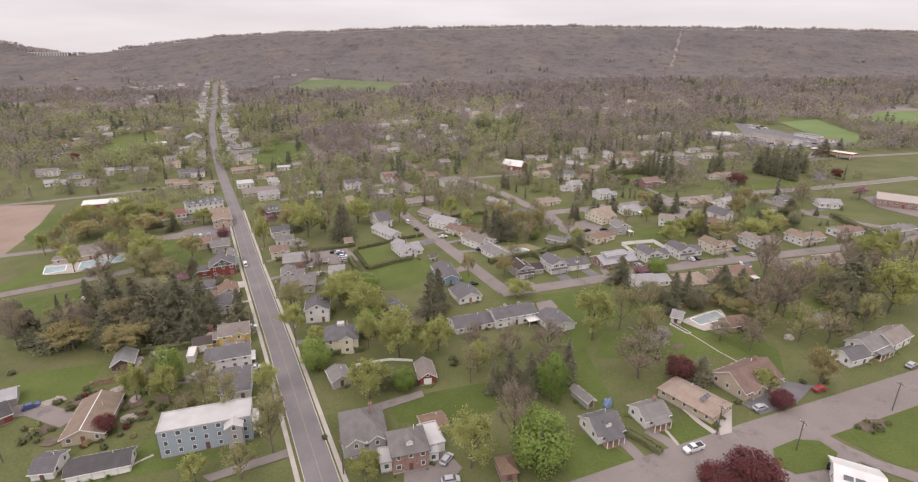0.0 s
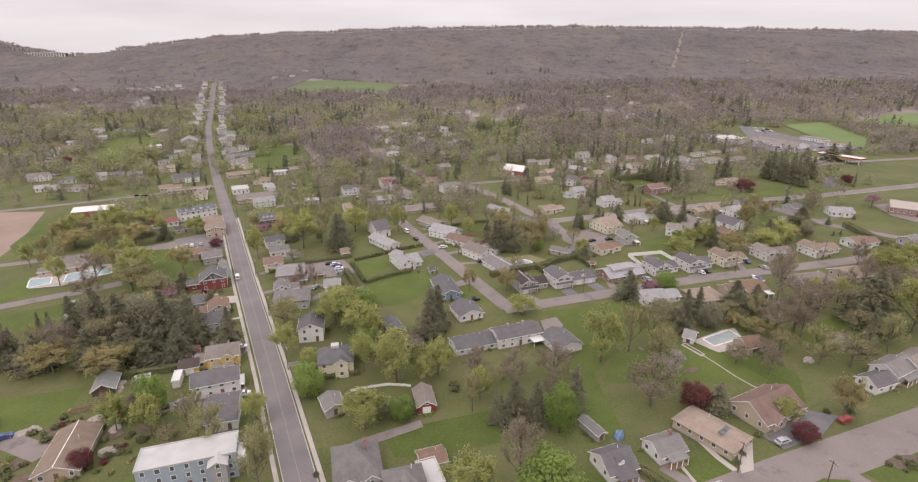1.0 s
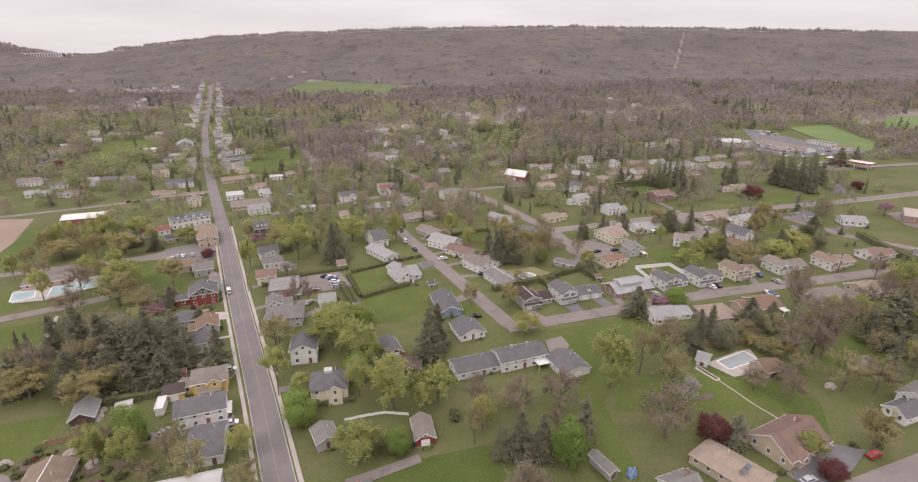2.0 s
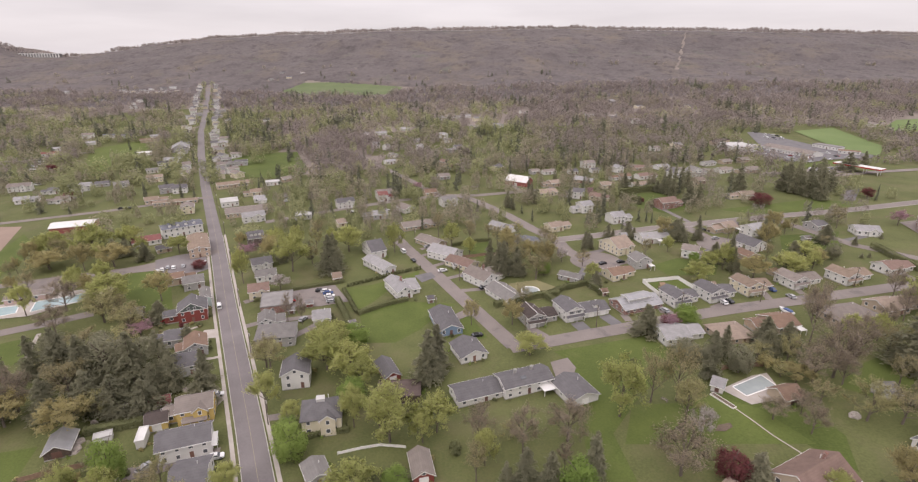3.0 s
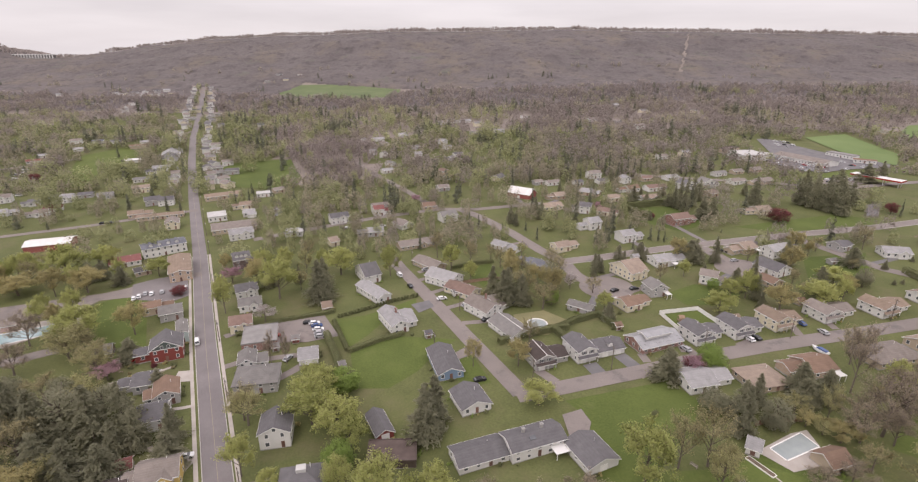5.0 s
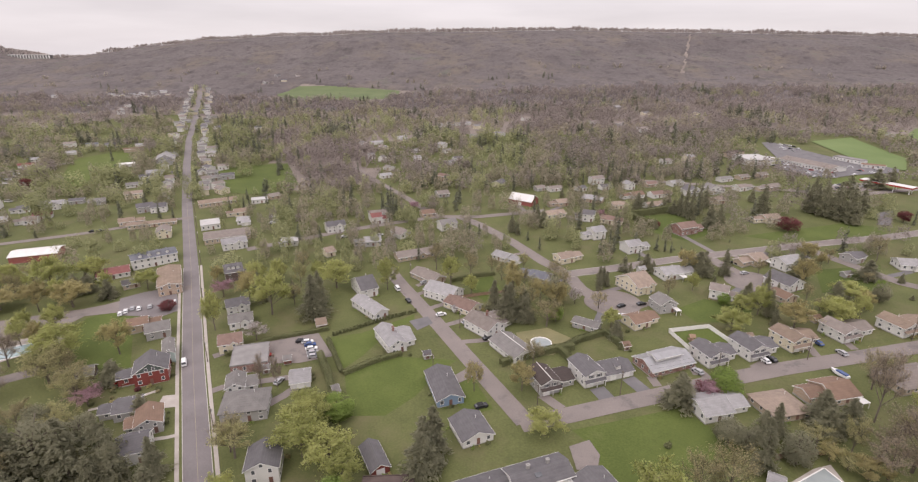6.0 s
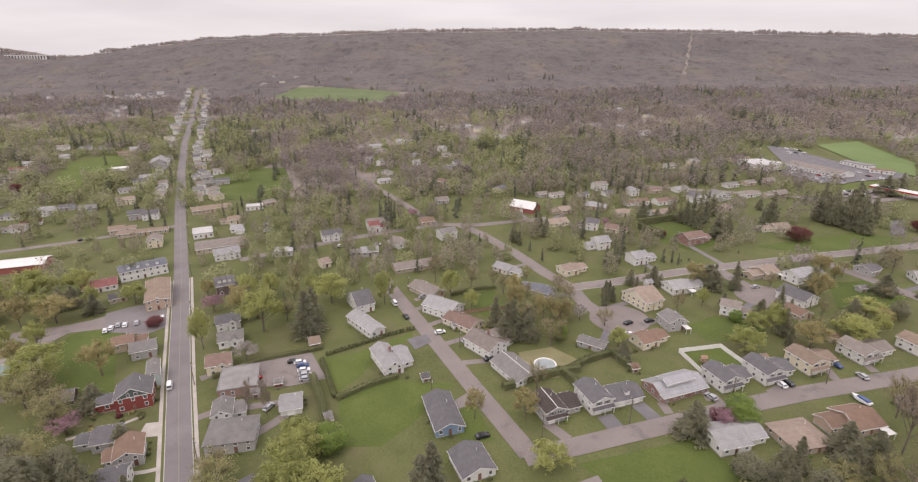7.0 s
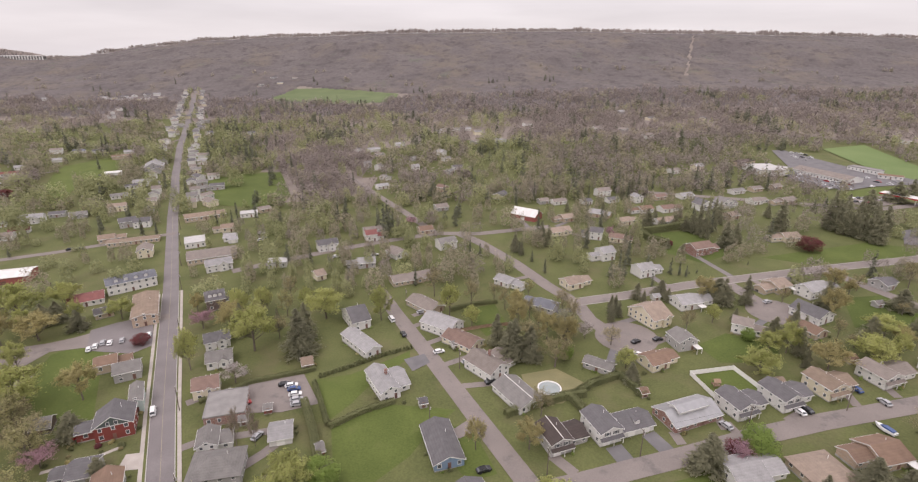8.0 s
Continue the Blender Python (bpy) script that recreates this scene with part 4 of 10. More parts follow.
def hedge(label, pts, width, h, gap=0.0):
    """A clipped hedge or a row of small evergreens along a line."""
    rng = np.random.default_rng(int(abs(pts[0][0] * 10)) + 5)
    if not gap:
        vs, ns = [], []
        for (x0, y0), (x1, y1) in zip(pts, pts[1:]):
            ln = math.hypot(x1 - x0, y1 - y0)
            n = int(min(ln * (2 * h + width) * 26, 5200))
            t, u = rng.uniform(0, 1, n), rng.uniform(0, 2 * h + width, n)
            side = np.where(u < h, -1.0, np.where(u > h + width, 1.0, (u - h) / width * 2 - 1))
            z = np.where(u < h, u, np.where(u > h + width, 2 * h + width - u, h)) + rng.normal(size=n) * 0.09
            ax, ay = (x1 - x0) / ln, (y1 - y0) / ln
            k = side * width / 2 + rng.normal(size=n) * 0.08
            px, py = x0 + (x1 - x0) * t - ay * k, y0 + (y1 - y0) * t + ax * k
            ground_z = gz(x0, y0) + (gz(x1, y1) - gz(x0, y0)) * t
            c = np.stack([px, py, ground_z + z], 1)
            out = np.stack([-ay * side, ax * side, np.where(z > h * 0.9, 1.4, 0.35)], 1) + rng.normal(size=(n, 3)) * 0.3
            a = np.cross(out, rng.normal(size=(n, 3)))
            a /= np.linalg.norm(a, axis=1)[:, None]
            b = np.cross(out, a)
            b /= np.linalg.norm(b, axis=1)[:, None]
            q = 0.2 * rng.uniform(0.7, 1.3, (n, 1))
            v, _, nn = soften(np.stack([c - a * q - b * q * 0.8, c + a * q * 1.2, c - a * q * 0.4 + b * q], 1), out)
            vs.append(v)
            ns.append(nn)
        v = np.concatenate(vs)
        ob = new("hedge", arrays_mesh("hedge", v, np.arange(len(v)).reshape(-1, 3), np.concatenate(ns)))
        ob.data.materials.append(MATS["hedge_leaf"])
        return tagged(ob, label, "hedge")
    lobes = []
    for (x, y), _ in along(pts, width * (0.75 + gap)):
        z = gz(x, y)
        for k in range(3):
            lobes.append((x + rng.uniform(-0.1, 0.1), y + rng.uniform(-0.1, 0.1), z + h * (0.2 + 0.28 * k), width * (0.52 - 0.06 * k)))
    v, f, k = leaf_cloud(rng, min(320 * len(lobes) // 3, 16000), lobes, 0.19)
    ob = new("hedge", arrays_mesh("hedge", v, f, k))
    ob.data.materials.append(MATS["hedge_leaf"])
    return tagged(ob, label, "hedge")


def shrub(label, x, y, r, material="hedge_leaf"):
    rng = np.random.default_rng(int(abs(x * 7 + y * 13)))
    z = gz(x, y)
    lobes = [(x, y, z + r * 0.5, r * 0.7)] + [(x + rng.uniform(-0.5, 0.5) * r, y + rng.uniform(-0.5, 0.5) * r, z + r * rng.uniform(0.3, 0.7), r * 0.45) for _ in range(4)]
    v, f, k = leaf_cloud(rng, 320, lobes, 0.14 * max(r, 0.8))
    ob = new("shrub", arrays_mesh("shrub", v, f, k))
    ob.data.materials.append(MATS[material])
    return tagged(ob, label, "shrub")


# ---- woods: far too many trees to count ----
def twig_template(rng, n, wide=0.3, width=0.03):
    """A far bare tree: a thin trunk and upright twig sprays that fan out of it."""
    a = rng.uniform(0, 2 * math.pi, n)
    r = wide * np.sqrt(rng.uniform(0.02, 1, n))
    top = 0.62 + 0.36 * np.sqrt(np.maximum(0, 1 - (r / wide) ** 2)) * rng.uniform(0.75, 1.05, n)
    ln = np.minimum(rng.uniform(0.3, 0.7, n), top - 0.06)
    q = np.stack([np.cos(a) * r, np.sin(a) * r, top], 1)
    p = np.stack([np.cos(a) * r * 0.45, np.sin(a) * r * 0.45, top - ln], 1)
    p, q = np.concatenate([p, [(0, 0, -0.02)]]), np.concatenate([q, [(0, 0, 0.8)]])
    wid = np.concatenate([width * rng.uniform(0.5, 1.4, n), [0.02]])[:, None]
    side = np.cross(q - p, rng.normal(size=p.shape))
    side /= np.linalg.norm(side, axis=1)[:, None]
    tri = np.stack([p, q - side * wid, q + side * wid * 0.8], 1)
    return soften(tri, (p + q) * np.array([1, 1, 0]) + np.array([0, 0, 0.45]) + rng.normal(size=p.shape) * 0.2)


def dome_template(rng, n, size=0.1, loose=0.3, base=0.1):
    """A far tree in leaf or bud: a lumpy head of sprays that comes down close to the ground."""
    lump = rng.uniform(0.75, 1.2, (7, 4))
    a = rng.uniform(0, 2 * math.pi, n)
    t = rng.uniform(0.0, 1.0, n) ** 0.8
    k = lump[(a / 2 / math.pi * 7).astype(int) % 7, np.minimum((t * 4).astype(int), 3)] * rng.uniform(0.8, 1.1, n)
    r = 0.33 * np.sqrt(np.maximum(0, 1 - (t * 1.05 - 0.12) ** 2)) * k
    c = np.stack([np.cos(a) * r, np.sin(a) * r, base + (0.9 - base) * t * k], 1)
    out = np.stack([np.cos(a) * (1.1 - t), np.sin(a) * (1.1 - t), 0.45 + t], 1)
    tilt = out + rng.normal(size=(n, 3)) * loose
    tilt /= np.linalg.norm(tilt, axis=1)[:, None]
    u = np.cross(tilt, rng.normal(size=(n, 3)))
    u /= np.linalg.norm(u, axis=1)[:, None]
    w = np.cross(tilt, u)
    s = size * rng.uniform(0.6, 1.3, n)[:, None]
    tri = np.stack([c - u * s - w * s * 0.8, c + u * s * 1.2, c - u * s * 0.4 + w * s], 1)
    return soften(tri, out + rng.normal(size=(n, 3)) * 0.18)


def wood(name, label, places, templates, material, heights, wide, closer=None):
    """Many trees as one object: places are (x, y), some with height and radius; closer ones take finer templates."""
    rng = np.random.default_rng(len(places) + 7)
    vs, fs, ns, base = [], [], [], 0
    for i, (x, y, *size) in enumerate(places):
        kinds = closer if closer and (y < 470 or size) else templates
        v, f, k = kinds[i % len(kinds)]
        h = rng.uniform(*heights) * (0.85 + 0.4 * noise.noise((x * 0.02, y * 0.02, 5.0)))
        r = h * wide * rng.uniform(0.75, 1.25)
        if size:
            h, r = size[0], size[1] / 0.53
        a = rng.uniform(0, 2 * math.pi)
        c, s = math.cos(a), math.sin(a)
        turn = np.array([[c, s, 0], [-s, c, 0], [0, 0, 1]])
        # the crown stretches to its size, the sprays in it keep their shape
        middle = np.repeat(v.reshape(-1, 3, 3).mean(1), 3, 0)
        vs.append((middle @ turn) * np.array([r, r, h]) + ((v - middle) @ turn) * (0.62 * h + 0.38 * r) + np.array([x, y, gz(x, y)]))
        ns.append(k @ turn)
        fs.append(f + base)
        base += len(v)
    ob = new(name, arrays_mesh(name, np.concatenate(vs), np.concatenate(fs), np.concatenate(ns)))
    ob.data.materials.append(MATS[material])
    return tagged(ob, label, "wood", kind="stuff")

# ---- vehicles, poles, fences, pools ----
CARS = {}


def wheel_data():
    if "wheel" not in CARS:
        bm = bmesh.new()
        rod(bm, (0, -0.11, 0), (0, 0.11, 0), 0.34, None, 14)
        data = mesh_of("wheel", bm)
        data.materials.append(MATS["tyre"])
        bm = bmesh.new()
        rod(bm, (0, -0.12, 0), (0, 0.12, 0), 0.19, None, 10)
        rim = mesh_of("rim", bm)
        rim.materials.append(MATS["car_silver"])
        CARS["wheel"] = (data, rim)
    return CARS["wheel"]


def section(x, half, low, high):
    return [(x, -half, low), (x, half, low), (x, half, high), (x, -half, high)]


def vehicle(kind, colour, x, y, yaw):
    """A parked car, pickup or van that faces +x before its turn."""
    ob = new({"car": "car", "pickup": "pickup_truck", "van": "van"}[kind])
    z = gz(x, y) + 0.15
    ob.matrix_basis = pose(x, y, z, 0, 0, yaw)
    key = (kind, colour)
    length = {"car": 4.5, "pickup": 5.6, "van": 5.2}[kind]
    if key not in CARS:
        bm = bmesh.new()
        a = length / 2
        hood = {"car": 0.92, "pickup": 1.12, "van": 1.15}[kind]
        hull(bm, section(-a, 0.78, 0.42, hood * 0.9), section(-a + 0.25, 0.9, 0.3, hood), section(a - 0.9, 0.9, 0.3, hood * 0.97), section(a - 0.2, 0.86, 0.3, hood * 0.86), section(a, 0.72, 0.42, hood * 0.7))
        x0, x1, x2, x3, top = {"car": (-a + 0.35, -a + 1.0, 0.45, 1.15, 1.45), "pickup": (-0.45, -0.3, 0.85, 1.5, 1.78), "van": (-a + 0.06, -a + 0.2, 1.1, 1.75, 1.98)}[kind]
        hull(bm, section(x0, 0.84, hood - 0.05, hood), section(x1, 0.70, hood - 0.05, top), section(x2, 0.70, hood - 0.05, top), section(x3, 0.82, hood - 0.05, hood))
        if kind == "pickup":
            for y0, y1 in ((-0.9, -0.8), (0.8, 0.9)):
                box(bm, -a + 0.05, y0, hood, -0.5, y1, hood + 0.25)
            box(bm, -a + 0.02, -0.9, hood, -a + 0.1, 0.9, hood + 0.25)
        body = mesh_of("body", bm)
        body.materials.append(MATS["car_" + colour])
        bm = bmesh.new()
        hull(bm, section(x0 + 0.1, 0.85, hood + 0.04, hood + 0.06), section(x1 + 0.05, 0.745, hood + 0.04, top - 0.1), section(x2 - 0.02, 0.745, hood + 0.04, top - 0.1), section(x3 - 0.05, 0.83, hood + 0.04, hood + 0.06))
        side = mesh_of("side_window", bm)
        side.materials.append(MATS["window_glass"])
        bm = bmesh.new()
        q = 0.03
        hull(bm, [(x3 + q, -0.78, hood + 0.02), (x3 + q, 0.78, hood + 0.02), (x2 + q, 0.66, top - 0.06), (x2 + q, -0.66, top - 0.06)],
             [(x3 + q + 0.02, -0.78, hood + 0.03), (x3 + q + 0.02, 0.78, hood + 0.03), (x2 + q + 0.02, 0.66, top - 0.05), (x2 + q + 0.02, -0.66, top - 0.05)])
        shield = mesh_of("windscreen", bm)
        shield.materials.append(MATS["window_glass"])
        bm = bmesh.new()
        hull(bm, [(x0 - q - 0.02, -0.76, hood + 0.02), (x0 - q - 0.02, 0.76, hood + 0.02), (x1 - q - 0.02, 0.64, top - 0.06), (x1 - q - 0.02, -0.64, top - 0.06)],
             [(x0 - q, -0.76, hood + 0.03), (x0 - q, 0.76, hood + 0.03), (x1 - q, 0.64, top - 0.05), (x1 - q, -0.64, top - 0.05)])
        rear = mesh_of("rear_window", bm)
        rear.materials.append(MATS["window_glass"])
        bed = None
        if kind == "pickup":
            bm = bmesh.new()
            box(bm, -a + 0.1, -0.8, hood + 0.004, -0.5, 0.8, hood + 0.03)
            bed = mesh_of("truck_bed", bm)
            bed.materials.append(MATS["car_black"])
        CARS[key] = (body, side, shield, rear, bed)
    body, side, shield, rear, bed = CARS[key]
    for name, data in (("body", body), ("side_window", side), ("windscreen", shield), ("rear_window", rear), ("truck_bed", bed)):
        if data:
            shared(name, data, ob, pose(0, 0, 0))
    tyre, rim = wheel_data()
    for sx in (-1, 1):
        for sy in (-1, 1):
            w = shared("wheel", tyre, ob, pose(sx * length * 0.3, sy * 0.82, 0.34))
            if y < 200:
                shared("rim", rim, w, pose(0, 0, 0))
    word = {"car": "parked %s saloon car on the asphalt", "pickup": "%s pickup truck parked beside the street", "van": "%s van standing in the street"}[kind] % colour
    return tagged(ob, word, {"car": "car", "pickup": "pickup truck", "van": "van"}[kind], group="parked vehicles")


def pole(x, y, h, yaw):
    ob = new("utility_pole")
    ob.matrix_basis = pose(x, y, gz(x, y), 0, 0, yaw)
    bm = bmesh.new()
    rod(bm, (0, 0, -0.5), (0.04, 0.03, h), 0.16, 0.11, 8)
    part("post", bm, "pole_wood", ob)
    bm = bmesh.new()
    box(bm, -0.06, -1.1, h - 0.6, 0.06, 1.1, h - 0.46)
    part("crossarm", bm, "pole_wood", ob)
    for s in (-1, 0, 1):
        bm = bmesh.new()
        rod(bm, (0, s * 0.95, h - 0.46), (0, s * 0.95, h - 0.26), 0.06, 0.04, 6)
        part("insulator", bm, "trim", ob)
    bm = bmesh.new()
    rod(bm, (0.3, 0, h - 2.0), (0.3, 0, h - 1.1), 0.2, None, 8)
    part("transformer", bm, "kerb_stone", ob)
    return tagged(ob, "weathered wooden utility pole with a crossarm", "utility pole", group="utility poles")


def wires(a, b, h):
    for off in (-0.95, 0.95):
        bm = bmesh.new()
        k = math.hypot(b[0] - a[0], b[1] - a[1])
        nx, ny = -(b[1] - a[1]) / k * off, (b[0] - a[0]) / k * off
        pts = []
        for i in range(9):
            t = i / 8
            x, y = a[0] + (b[0] - a[0]) * t + nx, a[1] + (b[1] - a[1]) * t + ny
            z = (gz(*a) * (1 - t) + gz(*b) * t) + h - 4 * t * (1 - t) * 0.02 * k
            pts.append((x, y, z))
        hull(bm, *[[(px + 0.022 * c * ny, py - 0.022 * c * nx, pz + 0.022 * s) for c, s in ((1, -0.6), (-1, -0.6), (0, 1.0))] for px, py, pz in pts])
        ob = new("overhead_wire", mesh_of("overhead_wire", bm))
        ob.data.materials.append(MATS["dark_metal"])
        tagged(ob, "thin dark overhead wire between utility poles", "wire")


def fence(label, material, pts, h):
    ob = new("fence")
    ob.matrix_basis = pose(pts[0][0], pts[0][1], 0)
    inv = ob.matrix_basis.inverted()
    cells = along(pts, 2.4)
    for ((x0, y0), _), ((x1, y1), _) in zip(cells, cells[1:]):
        k = math.hypot(x1 - x0, y1 - y0)
        yaw = math.degrees(math.atan2(y1 - y0, x1 - x0))
        at = inv @ pose(x0, y0, gz(x0, y0), 0, 0, yaw)
        bm = bmesh.new()
        box(bm, -0.06, -0.06, -0.3, 0.06, 0.06, h + 0.1)
        part("post", bm, material, ob).matrix_basis = at
        bm = bmesh.new()
        n = max(3, int(k / 0.3))
        rings = []
        for i in range(n):
            for px, t in ((i + 0.03, 0.006), (i + 0.06, 0.02), (i + 0.94, 0.02), (i + 0.97, 0.006)):
                px = 0.065 + (k - 0.13) * px / n
                rings.append([(px, -t, 0.06), (px, t, 0.06), (px, t, h), (px, -t, h)])
        hull(bm, *rings)
        part("panel", bm, material, ob).matrix_basis = at
        bm = bmesh.new()
        box(bm, 0.065, -0.035, h + 0.003, k - 0.065, 0.035, h + 0.06)
        part("cap_rail", bm, material, ob).matrix_basis = at
    return tagged(ob, label, "fence")


def round_pool(x, y, r):
    ob = new("round_pool")
    ob.matrix_basis = pose(x, y, gz(x, y))
    n = 28
    ring = [(math.cos(2 * math.pi * i / n), math.sin(2 * math.pi * i / n)) for i in range(n)]
    bm = bmesh.new()
    loops = [[bm.verts.new((c * rr, s * rr, zz)) for c, s in ring] for rr, zz in ((r, -0.2), (r, 1.3), (r + 0.12, 1.3), (r + 0.12, 1.38), (r - 0.25, 1.38), (r - 0.25, 0.3))]
    for a, b in zip(loops, loops[1:]):
        for i in range(n):
            j = (i + 1) % n
            bm.faces.new((a[i], a[j], b[j], b[i]))
    part("pool_wall", bm, "trim", ob)
    bm = bmesh.new()
    bm.faces.new([bm.verts.new((c * (r - 0.25), s * (r - 0.25), 1.05)) for c, s in ring])
    part("water", bm, "pool_cover", ob)
    return tagged(ob, "round above-ground pool with white rim", "pool")


def pool(label, pts, material):
    cx, cy = sum(p[0] for p in pts) / len(pts), sum(p[1] for p in pts) / len(pts)
    ob = new("swimming_pool")
    z = gz(cx, cy)
    ob.matrix_basis = pose(cx, cy, z)
    loc = [(p[0] - cx, p[1] - cy) for p in pts]
    bm = bmesh.new()
    area = sum(a[0] * b[1] - b[0] * a[1] for a, b in zip(loc, loc[1:] + loc[:1]))
    if area < 0:
        loc.reverse()
    hull(bm, [(p[0], p[1], -0.3 + 0.027 * p[0]) for p in loc], [(p[0], p[1], 0.26 + 0.027 * p[0]) for p in loc])
    part("water", bm, material, ob)
    bm = bmesh.new()
    for (x0, y0), (x1, y1) in zip(loc, loc[1:] + loc[:1]):
        k = math.hypot(x1 - x0, y1 - y0)
        box(bm, 0, -0.35, -0.2, k, 0.0, 0.31, pose(x0, y0, 0.027 * x0, 0, -math.degrees(math.atan(0.027 * (x1 - x0) / k)), math.degrees(math.atan2(y1 - y0, x1 - x0))))
    part("coping", bm, "trim", ob)
    return tagged(ob, label, "pool")


def boat(x, y, yaw):
    ob = new("boat")
    ob.matrix_basis = pose(x, y, gz(x, y) + 0.1, 0, 0, yaw)
    bm = bmesh.new()
    hull(bm, section(-3, 0.9, 0.7, 1.3), section(0, 1.1, 0.5, 1.35), section(1.8, 0.8, 0.6, 1.4), section(3.2, 0.06, 1.1, 1.5))
    part("hull", bm, "car_white", ob)
    bm = bmesh.new()
    hull(bm, section(-2.4, 0.7, 1.3, 1.75), section(0.4, 0.75, 1.3, 1.9), section(1.6, 0.5, 1.3, 1.45))
    part("cover", bm, "car_blue", ob, "blue canvas cover")
    bm = bmesh.new()
    box(bm, -2.6, -0.7, 0.35, 3.6, -0.6, 0.5)
    box(bm, -2.6, 0.6, 0.35, 3.6, 0.7, 0.5)
    part("trailer", bm, "dark_metal", ob)
    for sy in (-1, 1):
        shared("wheel", wheel_data()[0], ob, pose(-0.8, sy * 0.85, 0.34))
    return tagged(ob, "white boat on a trailer with blue cover", "boat")


def play_tower(x, y):
    ob = new("play_tower")
    ob.matrix_basis = pose(x, y, gz(x, y))
    for sx in (-1, 1):
        for sy in (-1, 1):
            bm = bmesh.new()
            box(bm, sx - 0.06, sy - 0.06, -0.2, sx + 0.06, sy + 0.06, 2.6)
            part("post", bm, "deck_wood", ob)
    bm = bmesh.new()
    box(bm, -1.1, -1.1, 1.2, 1.1, 1.1, 1.3)
    part("platform", bm, "deck_wood", ob)
    bm = bmesh.new()
    gable_roof(bm, 2.2, 2.2, 2.6, 0.8, 0.1, 0.06)
    part("roof", bm, "deck_wood", ob)
    bm = bmesh.new()
    hull(bm, [(1.1, -0.3, 1.2), (1.1, 0.3, 1.2), (3.2, 0.3, 0.1), (3.2, -0.3, 0.1)], [(1.1, -0.3, 1.28), (1.1, 0.3, 1.28), (3.2, 0.3, 0.18), (3.2, -0.3, 0.18)])
    part("slide", bm, "paint_yellow", ob)
    return tagged(ob, "wooden garden play tower with a slide", "play tower")



def raised_bed(x, y, yaw, length, wide):
    bed = new("raised_bed")
    bed.matrix_basis = pose(x, y, gz(x, y), 0, 0, yaw)
    tagged(bed, "long pale timber-framed garden bed filled with soil", "garden bed")
    for sy in (-1, 1):
        bm = bmesh.new()
        box(bm, -length / 2, sy * wide / 2 - 0.06, -0.1, length / 2, sy * wide / 2 + 0.06, 0.45)
        part("side_board", bm, "trim", bed)
    for sx in (-1, 1):
        bm = bmesh.new()
        box(bm, sx * (length / 2 + 0.06) - 0.06, -wide / 2 - 0.06, -0.1, sx * (length / 2 + 0.06) + 0.06, wide / 2 + 0.06, 0.45)
        part("end_board", bm, "trim", bed)
    bm = bmesh.new()
    box(bm, -length / 2, -wide / 2 + 0.06, -0.1, length / 2, wide / 2 - 0.06, 0.36)
    part("soil", bm, "mulch", bed, "dark garden soil")


def garden_bench(x, y, yaw):
    bench = new("garden_bench")
    bench.matrix_basis = pose(x, y, gz(x, y), 0, 0, yaw)
    tagged(bench, "weathered tan wooden garden bench on a lawn", "bench")
    for sx in (-1, 1):
        bm = bmesh.new()
        for yy, top in ((-0.22, 0.62), (0.24, 0.95)):
            box(bm, sx * 0.95 - 0.05, yy - 0.05, -0.1, sx * 0.95 + 0.05, yy + 0.05, top)
        part("leg_frame", bm, "scrap", bench)
    bm = bmesh.new()
    for i in range(3):
        box(bm, -0.9, -0.25 + i * 0.16, 0.42, 0.9, -0.12 + i * 0.16, 0.46)
    part("seat", bm, "scrap", bench)
    bm = bmesh.new()
    for i in range(2):
        box(bm, -0.9, 0.22, 0.58 + i * 0.18, 0.9, 0.27, 0.7 + i * 0.18)
    part("backrest", bm, "scrap", bench)


def heap(label, x, y, r, h, material):
    """A low uneven pile."""
    rng = random.Random(int(abs(x * 17 + y * 29)))
    bm = bmesh.new()
    bmesh.ops.create_icosphere(bm, subdivisions=3, radius=1.0)
    for v in bm.verts:
        k = 1 + 0.3 * noise.noise((v.co.x * 2.1 + x, v.co.y * 2.1 + y, v.co.z * 2.1)) + rng.uniform(-0.06, 0.06)
        v.co = Vector((v.co.x * r * k, v.co.y * r * 0.8 * k, max(v.co.z * h * k, -0.3)))
    ob = new("mound", mesh_of("mound", bm))
    ob.data.materials.append(MATS[material])
    ob.matrix_basis = pose(x, y, gz(x, y), 0, 0, rng.uniform(0, 360))
    return tagged(ob, label, "mound")
# ---- streets ----
MAIN = [(29.9, -27.9), (-32.1, 97.7), (-60.5, 156.6), (-99.0, 234.0), (-145.6, 330.4), (-212.2, 463.4), (-275.5, 594.6), (-333.3, 722.2), (-415.4, 929.2), (-500.0, 1130.0)]
ELM = [(-40.0, 327.0), (-28.5, 301.0), (-11.8, 265.9), (3.1, 233.6), (18.0, 201.7), (19.4, 198.6)]
CROSS = [(17.5, 197.8), (32.7, 201.6), (47.1, 205.8), (62.8, 210.1), (89.2, 218.2), (111.5, 223.8), (147.8, 231.2), (190.4, 240.5), (300.0, 266.0)]
FRONT = [(-21.0, 72.0), (42.9, 96.6), (76.8, 109.4), (116.5, 123.4), (180.0, 146.0), (260.0, 174.0)]
